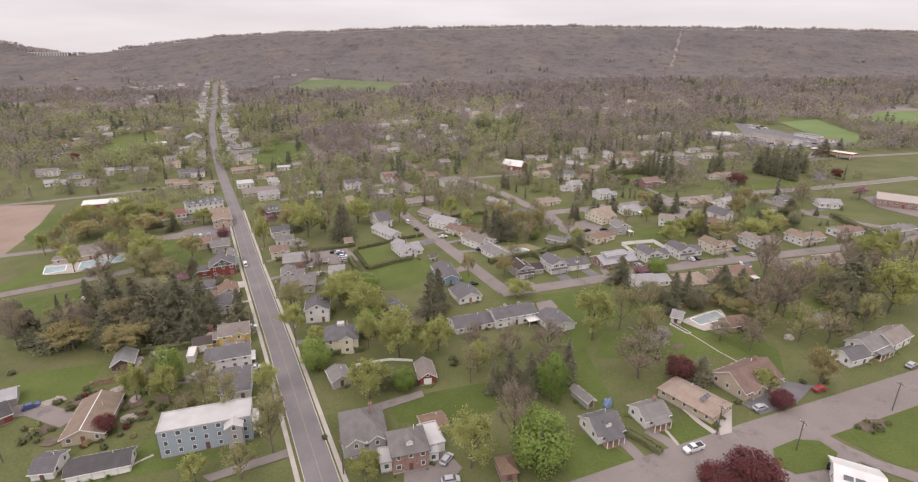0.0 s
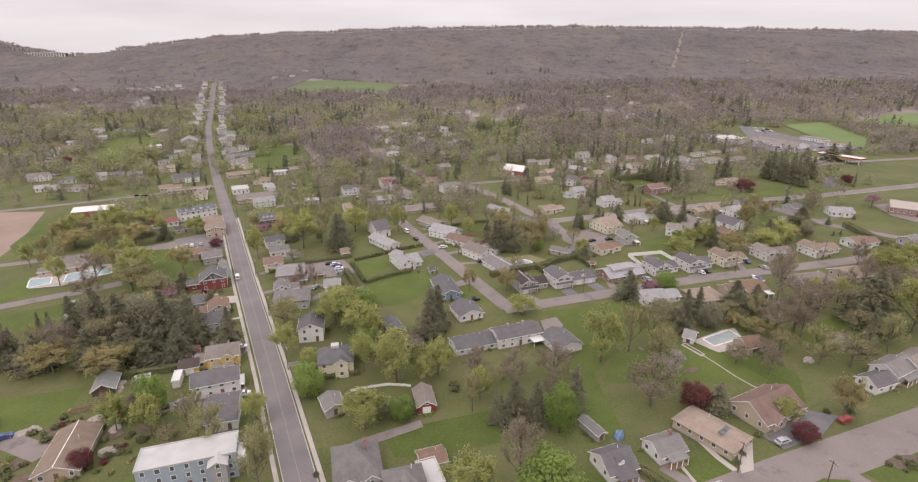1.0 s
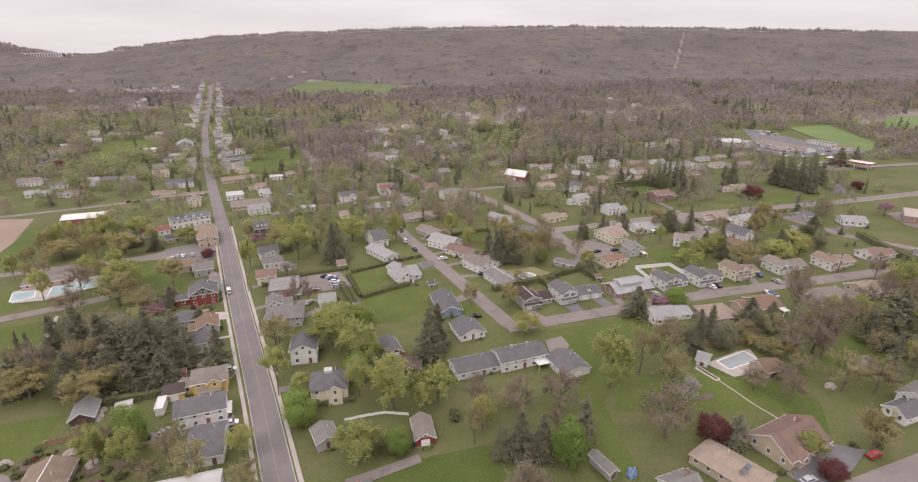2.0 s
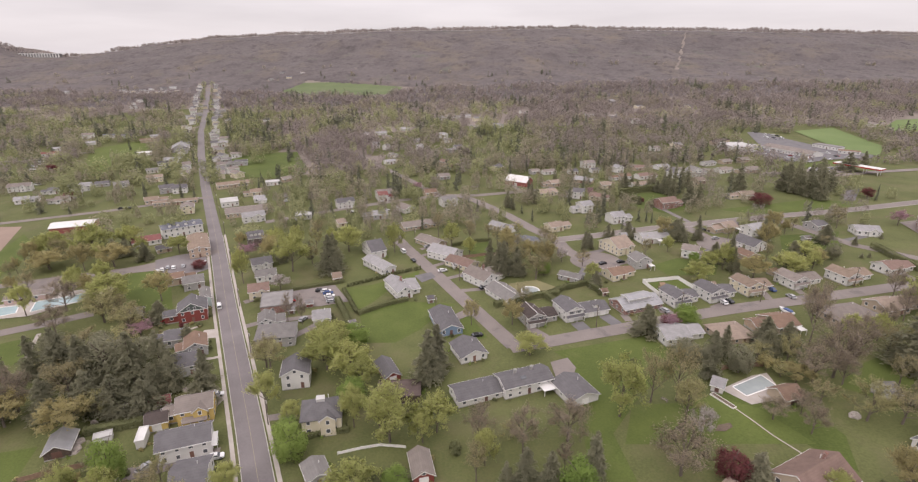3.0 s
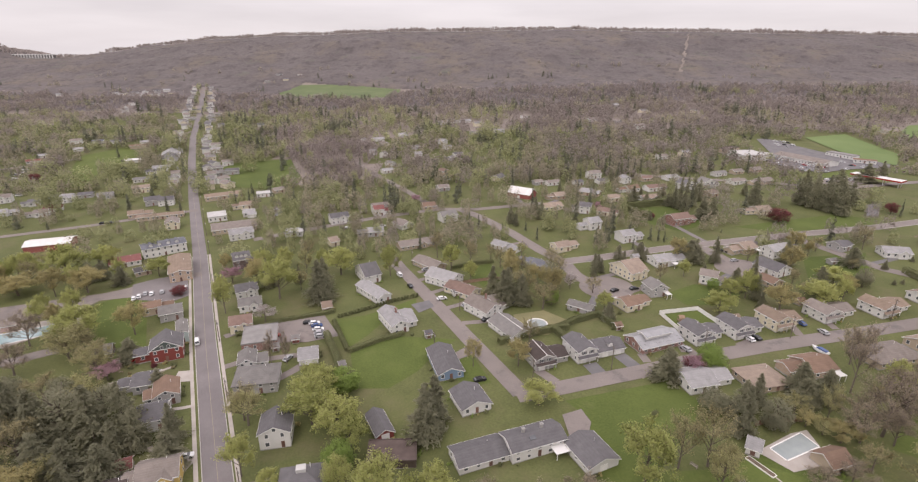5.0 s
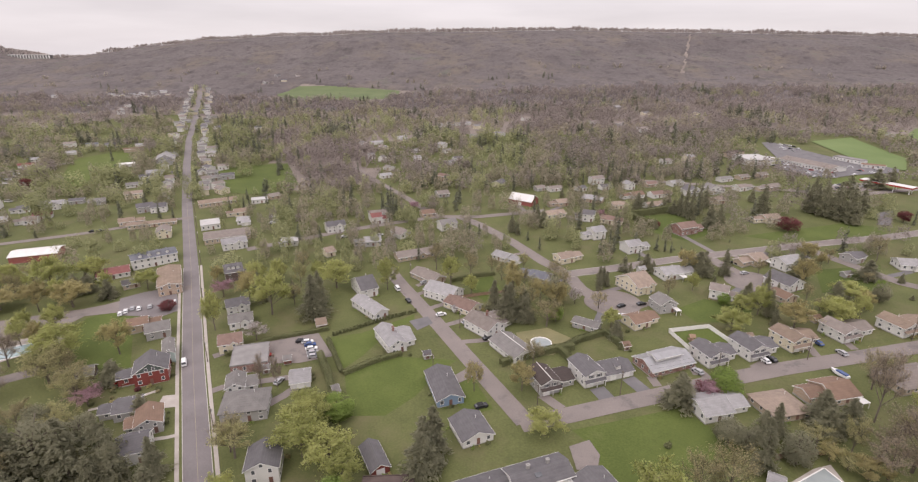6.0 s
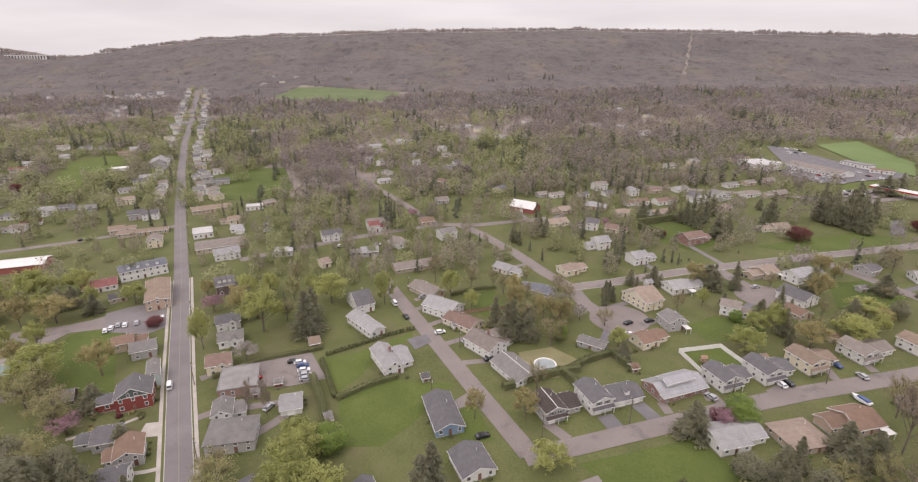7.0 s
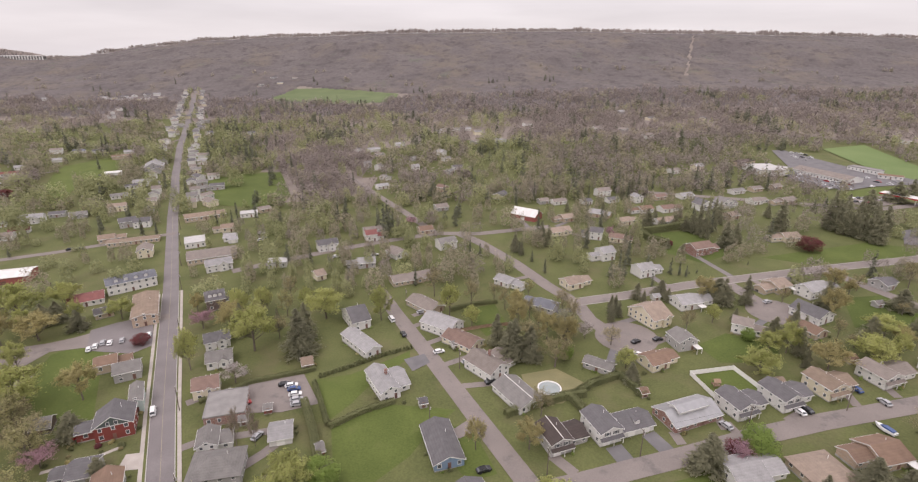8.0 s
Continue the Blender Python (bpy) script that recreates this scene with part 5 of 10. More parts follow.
AVENUE = [(330.0, 372.0), (246.0, 351.3), (187.8, 341.0), (113.7, 325.5), (75.7, 314.6), (53.7, 309.5), (44.0, 327.0), (30.6, 358.4), (12.6, 392.3), (-2.0, 413.0)]
strip("road", "grey asphalt main street running through the town", MAIN, 7.3, "asphalt")
strip("road", "worn asphalt side street", ELM, 6.6, "old_asphalt", 0.065)
strip("road", "worn asphalt street past a row of houses", CROSS, 7.2, "old_asphalt", 0.07)
strip("road", "wide worn asphalt street", FRONT, 11.5, "old_asphalt", 0.06)
strip("road", "curving suburban street", AVENUE, 7.0, "old_asphalt", 0.06)
strip("road", "short street into a turning circle", [(53.7, 309.5), (56.0, 293.0), (62.0, 280.0)], 7.0, "old_asphalt", 0.075)
strip("road", "short street into a second turning circle", [(131.0, 329.0), (136.0, 308.0), (137.5, 298.0)], 7.0, "old_asphalt", 0.075)
for cx, cy, r in ((67.5, 277.5, 12.5), (138.5, 296.0, 12.0)):
    patch("turning_circle", "round asphalt turning circle", [(cx + r * math.cos(a * math.pi / 12), cy + r * math.sin(a * math.pi / 12)) for a in range(24)], "old_asphalt", 0.085, "road")
strip("road", "cross street among trees", [(-125.0, 356.0), (-79.1, 383.0), (-49.4, 398.0), (-15.1, 411.5), (12.0, 409.0), (60.0, 420.0)], 6.4, "old_asphalt", 0.07)
strip("road", "narrow street into the woods", [(-15.0, 410.6), (-40.6, 461.5), (-70.1, 515.5), (-110.0, 590.0)], 5.6, "old_asphalt", 0.12)
strip("road", "pale lane", [(-260.0, 250.0), (-186.9, 275.1), (-166.6, 281.5), (-150.7, 294.0), (-133.0, 304.7)], 6.0, "old_asphalt", 0.07)
strip("road", "side street west of the main street", [(-420.0, 330.0), (-300.0, 370.0), (-247.0, 393.0), (-201.4, 419.0), (-190.0, 424.0)], 6.0, "old_asphalt", 0.08)
strip("road", "street to the shopping centre", [(150.0, 500.0), (220.0, 470.0), (290.0, 440.0), (420.0, 470.0)], 7.0, "old_asphalt", 0.2)
strip("road", "diagonal street past the school", [(187.8, 341.0), (205.0, 290.0), (230.0, 262.0), (262.0, 240.0)], 6.4, "old_asphalt", 0.08)
strip("road", "lane between the baths and the playing field", [(-206.1, 203.7), (-199.5, 207.9), (-186.0, 215.6), (-168.3, 224.9), (-155.3, 233.1)], 6.5, "old_asphalt", 0.07)
strip("road", "farm lane", [(-560.0, 560.0), (-450.0, 570.0), (-380.0, 640.0), (-350.0, 760.0)], 4.5, "old_asphalt", 0.3)
for side, gap in ((-1, 0.45), (1, 0.75)):
    strip("kerb", "grey kerb stone of the main street", MAIN[:5], 0.22, "kerb_stone", 0.2, 0.3, side * 3.75, "kerb")
    strip("verge", "narrow grass verge with worn earth", MAIN[:5], gap, "grass", 0.17, 0.3, side * (3.87 + gap / 2), "verge")
    strip("pavement", "pale concrete pavement", MAIN[:5], 1.15, "concrete", 0.19, 0.3, side * (4.46 + gap), "pavement")
strip("road_marking", "faded yellow centre line", MAIN[:7], 0.14, "paint_yellow", 0.075, 0, 0.02, "marking")
STREET_POLES = [((x + dy * 5.0), (y - dx * 5.0)) for (x, y), (dx, dy) in along(MAIN[:6], 37.0)]
for pts, half in ((AVENUE[:6], 3.5),):
    for side in (-1, 1):
        strip("kerb", "low concrete kerb", pts, 0.25, "kerb_stone", 0.16, 0.3, side * (half + 0.12), "kerb")
for i in range(7):
    x, y = -158.4 + 2.546 * i, 295.3 + 0.898 * i
    strip("road_marking", "white parking bay line", [(x, y), (x + 1.53, y - 4.34)], 0.14, "paint_white", 0.082, 0, 0, "marking")
patch("ploughed_field", "bare brown ploughed field", [(-342.4, 361.1), (-285.1, 359.9), (-251.2, 293.8), (-238.7, 255.5), (-258.4, 256.9)], "ploughed_soil", 0.08, "field", 3)
patch("meadow", "green meadow below the ridge", [(-337.4, 1083.1), (-322.1, 1146.3), (-223.7, 1142.8), (-109.0, 1089.4), (-105.9, 1001.3), (-194.7, 988.9), (-309.4, 1018.8)], "far_meadow", 0.5, "field", 6)
patch("meadow", "bright green field beside the shops", [(383.0, 643.3), (440.9, 662.9), (424.9, 563.4), (385.4, 514.2), (372.9, 549.9)], "field_grass", 0.5, "field", 5)
patch("meadow", "bright green field at the foot of the woods", [(486.7, 651.1), (553.1, 712.9), (648.8, 735.1), (553.3, 620.5)], "field_grass", 0.5, "field", 5)
patch("lawn", "green clearing beside the main street", [(-201.2, 494.1), (-234.3, 566.1), (-222.3, 590.0), (-173.3, 596.4), (-139.6, 514.5), (-139.9, 489.0), (-165.3, 483.1)], "lawn", 0.3, "lawn", 4)
patch("lawn", "open green slope among houses", [(-351.8, 513.0), (-398.4, 599.0), (-410.0, 632.7), (-383.8, 669.8), (-346.6, 633.3), (-348.4, 558.5), (-323.9, 500.9)], "lawn", 0.3, "lawn", 4)
patch("lawn", "playing field beside the lane", [(-192.2, 199.1), (-175.0, 209.5), (-165.3, 215.0), (-153.8, 197.0), (-168.6, 187.5), (-181.2, 185.7)], "lawn", 0.06, "lawn", 0)
patch("lawn", "green verge beside the lane", [(-208.5, 218.8), (-207.0, 243.8), (-197.6, 240.9), (-188.8, 224.1), (-202.0, 211.0)], "lawn", 0.06, "lawn", 0)
patch("lawn", "striped lawn behind a hedge", [(-53.3, 252.1), (-40.5, 255.3), (-32.6, 260.7), (-20.1, 270.5), (-19.7, 265.4), (-31.2, 251.3), (-37.2, 238.1), (-43.1, 229.3)], "lawn", 0.05, "lawn", 0)
patch("lawn", "broad mown lawn", [(-42.0, 228.7), (-27.3, 237.7), (-1.6, 233.8), (-8.9, 225.4), (-15.3, 212.9), (-24.2, 203.3), (-35.6, 203.6)], "lawn", 0.05, "lawn", 0)
patch("lawn", "big lawn beside the street corner", [(32.6, 194.8), (67.8, 203.9), (78.9, 186.0), (56.8, 171.6), (41.4, 181.0)], "lawn", 0.05, "lawn", 0)
patch("lawn", "lawn behind the white house", [(38.2, 186.7), (51.2, 193.8), (53.6, 167.3), (41.9, 152.1), (43.8, 124.3), (33.5, 122.1), (32.9, 145.5)], "lawn", 0.05, "lawn", 0)
patch("lawn", "lawn behind the barn", [(-20.8, 126.6), (-7.6, 131.7), (11.8, 136.8), (10.8, 122.9), (-7.0, 118.5), (-16.6, 118.4)], "lawn", 0.05, "lawn", 0)
patch("lawn", "lawn by the white house", [(30.7, 112.6), (40.2, 105.9), (45.4, 99.9), (30.6, 96.0), (24.3, 98.6)], "lawn", 0.05, "lawn", 0)
patch("lawn", "lawn in front of the small house", [(51.0, 112.0), (65.4, 121.0), (67.4, 111.5), (54.1, 104.5)], "lawn", 0.05, "lawn", 0)
patch("lawn", "yard with worn grass beside the round pool", [(21.9, 252.9), (35.2, 256.2), (45.5, 245.0), (33.6, 235.7), (22.9, 236.0)], "rough_grass", 0.05, "lawn", 0)
patch("lawn", "green slope beside the pool", [(74.1, 166.3), (89.1, 150.1), (98.3, 136.4), (103.9, 149.4), (101.3, 158.9), (79.9, 170.3)], "lawn", 0.05, "lawn", 0)
patch("lawn", "mown garden among bare trees", [(50.9, 164.4), (64.1, 164.7), (76.2, 167.8), (86.9, 161.7), (94.1, 146.4), (74.2, 147.0), (43.9, 147.8)], "lawn", 0.034, "lawn", 0)
patch("lawn", "mown field behind bare trees", [(116.9, 170.5), (128.5, 181.2), (148.3, 190.4), (161.4, 189.9), (133.5, 158.4), (126.2, 163.2)], "lawn", 0.034, "lawn", 0)
patch("lawn", "lawn beside the apartments", [(-84.4, 103.6), (-81.7, 115.1), (-74.4, 105.3), (-52.6, 112.0), (-51.4, 108.7), (-78.3, 100.6)], "lawn", 0.05, "lawn", 0)
patch("lawn", "lawn behind the timber shed", [(-142.8, 146.1), (-117.9, 151.8), (-115.2, 141.8), (-118.0, 130.1), (-135.9, 130.8)], "lawn", 0.05, "lawn", 0)
patch("lawn", "lawn of the fenced yard", [(83.4, 249.9), (98.8, 253.7), (103.8, 239.6), (87.2, 233.8)], "lawn", 0.05, "lawn", 0)
patch("lawn", "green gardens of the turning circle", [(93.0, 270.1), (108.5, 278.6), (124.5, 268.8), (117.6, 256.8), (96.4, 257.6)], "lawn", 0.05, "lawn", 0)
patch("lawn", "open lawn beyond the street", [(176.0, 307.4), (211.6, 311.8), (187.7, 279.8), (162.7, 281.0)], "lawn", 0.05, "lawn", 0)
patch("lawn", "long lawn with dark hedge", [(115.8, 401.4), (142.9, 405.1), (157.9, 368.2), (131.1, 352.4), (110.7, 375.9)], "lawn", 0.05, "lawn", 0)
patch("lawn", "open green beside the avenue", [(166.0, 358.7), (237.3, 377.3), (258.3, 366.3), (245.5, 353.8), (184.8, 347.5)], "lawn", 0.05, "lawn", 0)
patch("lawn", "lawn behind the houses", [(1.0, 304.3), (16.0, 309.4), (20.8, 287.3), (10.5, 280.5)], "lawn", 0.05, "lawn", 0)
patch("lawn", "lawn beside the street", [(-9.7, 221.4), (2.2, 227.8), (9.9, 205.4), (1.7, 202.6)], "lawn", 0.05, "lawn", 0)
patch("lawn", "striped green front lawn", [(-252.4, 288.7), (-271.7, 344.1), (-248.5, 322.3), (-228.7, 281.9), (-236.8, 272.9)], "lawn", 0.07, "lawn", 2)
patch("parking_lot", "asphalt parking lot with bays", [(-152.1, 275.9), (-161.6, 292.9), (-154.0, 299.4), (-140.9, 305.4), (-126.8, 279.3), (-132.0, 272.9)], "asphalt", 0.07, "car park", 0)
patch("parking_lot", "worn asphalt yard behind the brick shop", [(-80.4, 246.8), (-77.9, 251.2), (-58.0, 255.9), (-48.2, 238.4), (-59.8, 234.2), (-70.5, 234.3)], "old_asphalt", 0.07, "car park", 0)
patch("parking_lot", "shopping centre car park", [(325.7, 636.5), (338.0, 638.8), (350.3, 596.3), (363.5, 551.4), (396.3, 535.1), (373.7, 507.5), (330.6, 499.6), (305.9, 490.9), (290.9, 503.2), (282.3, 532.9), (306.1, 573.0)], "dark_asphalt", 0.35, "car park", 3)
patch("lawn", "green verge before the shops", [(287.5, 471.9), (303.6, 487.6), (333.9, 497.8), (367.6, 500.0), (352.7, 481.9), (312.9, 469.6)], "lawn", 0.3, "lawn", 3)
patch("parking_lot", "asphalt yard full of pale cars", [(279.0, 455.1), (294.5, 471.3), (324.7, 473.6), (319.5, 453.2), (295.5, 446.3)], "old_asphalt", 0.3, "car park", 2)
patch("parking_lot", "school car park", [(255.1, 324.9), (268.3, 327.8), (276.4, 306.6), (256.6, 282.2), (249.7, 302.7)], "old_asphalt", 0.1, "car park", 2)
patch("parking_lot", "asphalt yard at the street end", [(272.3, 395.8), (286.1, 400.4), (261.9, 370.8), (256.1, 373.1)], "dark_asphalt", 0.1, "car park", 2)
patch("driveway", "pale driveway apron beside the street", [(70.5, 120.8), (76.1, 123.2), (70.4, 111.4), (66.9, 110.4)], "concrete", 0.07, "driveway", 0)
patch("driveway", "grey asphalt driveway", [(78.5, 123.1), (94.9, 133.5), (103.3, 130.3), (93.6, 122.5), (81.4, 118.0)], "dark_asphalt", 0.07, "driveway", 0)
patch("forecourt", "asphalt turning place", [(74.2, 101.9), (78.5, 105.8), (89.2, 110.3), (91.7, 109.6), (94.8, 103.3), (95.5, 98.5), (94.9, 93.8), (72.8, 94.4)], "old_asphalt", 0.06, "driveway", 0)
patch("lawn", "island of grass beside the street", [(77.5, 105.2), (85.0, 108.3), (90.4, 107.5), (92.0, 103.3), (88.2, 98.7), (78.2, 96.8), (75.2, 100.0)], "lawn", 0.12, "lawn", 0)
patch("lawn", "front lawn beyond the side drive", [(94.5, 111.0), (106.2, 117.6), (129.9, 126.0), (131.1, 121.2), (111.5, 98.0), (103.5, 98.2), (98.9, 105.1)], "lawn", 0.05, "lawn", 0)
patch("flower_bed", "mulched flower bed in a lawn", [(103.0, 113.4), (107.2, 115.2), (111.5, 115.3), (112.4, 113.2), (108.0, 110.9), (104.2, 110.6)], "mulch", 0.07, "flower bed", 0)
patch("flower_bed", "bare brown garden bed in a lawn", [(69.8, 152.2), (71.9, 154.6), (75.6, 155.4), (75.6, 153.7), (72.6, 151.9)], "mulch", 0.07, "flower bed", 0)
patch("parking_lot", "wide worn asphalt along the lane", [(-207.1, 256.6), (-210.5, 267.0), (-198.4, 272.4), (-178.5, 279.5), (-159.9, 289.3), (-152.7, 278.7), (-167.0, 275.7), (-169.5, 266.0), (-187.4, 257.8)], "old_asphalt", 0.03, "car park", 0)
patch("lawn", "green lawn behind the red house", [(-159.3, 250.5), (-165.0, 273.7), (-157.4, 279.7), (-144.9, 275.7), (-121.0, 231.9), (-140.2, 234.1)], "lawn", 0.05, "lawn", 0)
patch("pavement", "pale pool terrace", [(80.1, 170.8), (93.4, 177.6), (98.7, 178.9), (98.1, 170.2), (99.1, 166.1), (85.7, 163.1)], "concrete", 0.07, "pavement", 0)
patch("pavement", "pale concrete beside the swimming pool", [(-195.5, 229.0), (-204.7, 241.6), (-189.0, 254.9), (-161.5, 260.1), (-159.1, 254.5), (-182.4, 231.3)], "concrete", 0.09, "pavement", 0)
patch("driveway", "long driveway", [(-28.6, 107.0), (-28.5, 124.3), (-11.1, 132.4), (-10.1, 129.5), (-26.6, 121.2), (-26.9, 105.9)], "old_asphalt", 0.06, "driveway", 0)
patch("driveway", "gravel yard", [(-13.3, 101.6), (-3.5, 107.3), (0.8, 101.2), (-3.2, 94.1), (-12.6, 94.4)], "old_asphalt", 0.06, "driveway", 0)
patch("driveway", "driveway beside the apartments", [(-61.7, 100.2), (-42.7, 109.5), (-41.1, 106.8), (-58.9, 98.4)], "old_asphalt", 0.07, "driveway", 0)
patch("driveway", "driveway of the white house", [(-21.9, 264.3), (-14.2, 268.1), (-11.6, 261.9), (-17.9, 256.3)], "dark_asphalt", 0.07, "driveway", 0)
patch("driveway", "driveway of the blue house", [(-5.7, 221.3), (2.2, 228.4), (4.9, 223.6), (-0.6, 219.8)], "old_asphalt", 0.07, "driveway", 0)
patch("driveway", "wide asphalt drive of the long house", [(30.7, 179.0), (30.4, 187.9), (36.7, 190.4), (38.3, 184.3), (36.2, 178.8)], "old_asphalt", 0.07, "driveway", 0)

# ---- houses and other buildings ----
house("apartment", "three-storey blue-grey sided apartment block with a flat pale roof", "bluegrey", "flatpale", -65.6, 113.6, 17.6, 21.8, 7.9, 7.7, storeys=3,shape="flat",bay=1)
house("house", "brown-roofed ranch house with a white ridge strip", "tan", "tanbrown", -101.2, 121.1, 16.6, 9.9, 17.3, 2.6, ridge="y",vent=1)
house("garage", "long low garage with dark shingles and white doors", "white", "dark", -87.7, 103.3, 18.2, 13.6, 6.2, 2.6, storeys=1,doors=5)
house("shed", "open timber shed with a grey metal gable roof", "darkwood", "metal", -110.4, 150.9, 21.1, 6.1, 8.3, 2.4, ridge="y",storeys=0)
house("house", "white two-storey building with a dark shingle roof", "white", "slate", -75.0, 149.5, 20.7, 13.1, 8.3, 4.8, storeys=2,rail=1)
house("house", "white house with a grey shingle roof", "white", "slate", -67.1, 136.0, 16.2, 8.2, 13.3, 3.5, storeys=1)
house("house", "yellow clapboard house with a brown cross-gable roof and a white porch", "yellow", "greybrown", -78.9, 164.2, 18.7, 9.6, 8.3, 5.0, storeys=2, pitch=0.55, gable=1, porch=1, leftwing=4)
house("garage", "yellow garage with a dark brown roof", "yellow", "darkbrown", -88.6, 160.2, 22.1, 5.6, 6.3, 2.9, storeys=1)
house("house", "white house with a plain grey roof", "white", "slate", -93.8, 188.7, 20.5, 7.7, 9.3, 4.3, storeys=2)
house("house", "grey stucco house with a brown gable roof", "greysiding", "brown", -96.4, 201.0, 25.4, 7.3, 9.3, 4.0, ridge="y",storeys=2,leftwing=3)
house("house", "low house wing with a long slate roof", "greysiding", "slate", -108.9, 206.9, 16.7, 11.6, 8.3, 3.1, storeys=1)
house("house", "red victorian house with a dark green gable and white trim", "red", "slate", -109.9, 227.4, 24.0, 10.6, 9.6, 5.4, ridge="y", storeys=2, pitch=0.62, gablefill=1, leftwing=5.5)
house("house", "pale teal narrow house with a grey gable roof", "teal", "grey", -110.7, 240.6, 27.5, 3.7, 11.3, 4.8, ridge="y",storeys=2)
house("house", "grey sided house with a grey roof", "greysiding", "grey", -124.3, 258.1, 26.6, 8.6, 8.3, 3.9, storeys=2)
house("house", "brown house with a brown shingle roof", "tan", "brown", -133.2, 264.0, 27.5, 12.0, 7.3, 3.5, storeys=1)
house("building", "tan brick commercial building with a low brown roof", "tanbrick", "tanbrown", -144.8, 307.5, 27.2, 10.1, 26.2, 5.2, ridge="y",storeys=2)
house("building", "long white building with a dark red roof", "white", "redroof", -181.8, 321.3, 32.0, 14.5, 11.3, 3.0, storeys=1)
house("building", "long white two-storey building with a blue-grey roof", "white", "bluegreyroof", -169.5, 338.3, 35.9, 22.0, 11.3, 5.7, storeys=2,dormers=4)
house("building", "low shop with a dark roof", "tan", "dark", -164.6, 307.3, 37.1, 7.2, 7.3, 2.6, storeys=1)
house("warehouse", "red warehouse with a white metal roof", "redmetal", "whitemetal", -243.7, 350.7, 19.4, 23.4, 13.3, 4.3, storeys=0)
house("building", "low brick shop with a flat grey roof", "brick", "flatgrey", -78.0, 235.7, 15.7, 12.6, 14.0, 3.5, shape="flat",storeys=1)
house("house", "white gabled house with a side wing", "white", "grey", -76.6, 218.5, 18.0, 5.8, 8.3, 3.9, ridge="y",storeys=2,wing=1)
house("house", "grey house with a hipped grey roof", "greysiding", "grey", -68.9, 207.2, 11.5, 13.8, 11.3, 4.3, shape="hip",storeys=2)
house("garage", "white garage with a weathered pale roof", "white", "palegrey", -55.9, 222.6, 14.5, 6.6, 8.3, 2.6, storeys=1)
house("house", "cream house with a red-brown roof", "cream", "redbrown", -89.5, 246.3, 19.5, 8.3, 8.3, 4.3, storeys=2,gable=1)
house("house", "white gabled cottage with a grey roof", "white", "grey", -92.9, 265.0, 21.7, 9.1, 8.3, 3.5, storeys=1,gable=1)
house("house", "white house with a dark grey roof", "white", "slate", -99.9, 279.0, 27.4, 9.3, 8.3, 3.9, storeys=2,gable=1)
house("house", "dark brick house with a slate roof and white dormers", "darkbrick", "slate", -113.5, 315.7, 27.7, 13.7, 10.3, 5.2, storeys=2,dormers=3)
house("building", "long building with a tan roof", "tan", "tanbrown", -185.5, 457.9, 29.9, 26.8, 11.3, 3.5, storeys=1)
house("building", "white flat-roofed store on a green plot", "white", "flatpale", -166.0, 400.9, 26.3, 11.7, 13.3, 3.5, shape="flat",storeys=1)
house("garage", "white double garage on a green plot", "white", "palegrey", -143.7, 404.2, 27.6, 5.5, 5.3, 2.6, storeys=1)
house("building", "wide low building with a grey-brown roof", "tan", "greybrown", -145.0, 377.4, 24.6, 26.1, 15.3, 3.5, storeys=1)
house("house", "white house with a pale roof beside the main street", "white", "palegrey", -133.8, 360.4, 28.4, 13.5, 8.3, 4.3, storeys=2,gable=1)
house("house", "large grey shingle-roofed house with steep cross gables", "greysiding", "grey", -25.0, 112.4, 15.4, 10.8, 12.3, 4.8, storeys=2, gable=2, shape="hip", pitch=0.78, chimney=1, porch=1)
house("house", "red brick house with white dormer and white enclosed porches", "brick", "grey", -12.6, 104.9, 16.0, 8.8, 8.6, 5.6, shape="hip", pitch=0.72, storeys=2, dormers=1, sidewing=1)
house("garage", "brown-roofed garage on a green plot", "tan", "brown", -7.1, 115.9, 19.0, 6.3, 5.3, 2.6, storeys=1)
house("garage", "flat-roofed white annex on a green plot", "white", "flatpale", -7.2, 110.1, 20.3, 4.8, 8.3, 2.9, shape="flat",storeys=1)
house("house", "grey gabled house with pale siding", "greysiding", "grey", -36.8, 138.2, 29.2, 5.6, 6.7, 3.0, ridge="y",storeys=1)
house("barn", "red barn with a grey roof and white trim", "red", "greybrown", -10.4, 139.6, 13.1, 5.0, 8.8, 2.8, ridge="y",storeys=0,loft=1)
house("house", "cream house with a dark mansard roof", "cream", "slate", -40.1, 158.8, 12.0, 10.7, 9.3, 5.7, storeys=2,pitch=0.7,shape="hip",gable=1,deckroof=1)
house("house", "white gabled farmhouse with dark window openings", "white", "slate", -53.8, 180.7, 11.0, 8.5, 9.3, 5.5, ridge="y",storeys=2,wing=0)
house("house", "long white house wing with a dark shingle roof", "white", "slate", 4.4, 171.0, 20.9, 14.4, 8.4, 2.6, storeys=1,pitch=0.36,shutters=1)
house("house", "white house with a raised dark roof and two chimneys", "white", "slate", 19.6, 174.8, 20.3, 16.3, 8.3, 4.0, storeys=2,chimney=2,patio=1,pitch=0.36,skylight=1)
house("garage", "white garage with a broad dark gable roof", "white", "slate", 34.8, 170.4, 23.3, 9.6, 11.3, 2.6, ridge="y", storeys=1, pitch=0.36)
house("barn", "small red barn with a dark roof", "red", "slate", -24.4, 183.4, 26.0, 5.1, 10.7, 2.4, ridge="y",storeys=0)
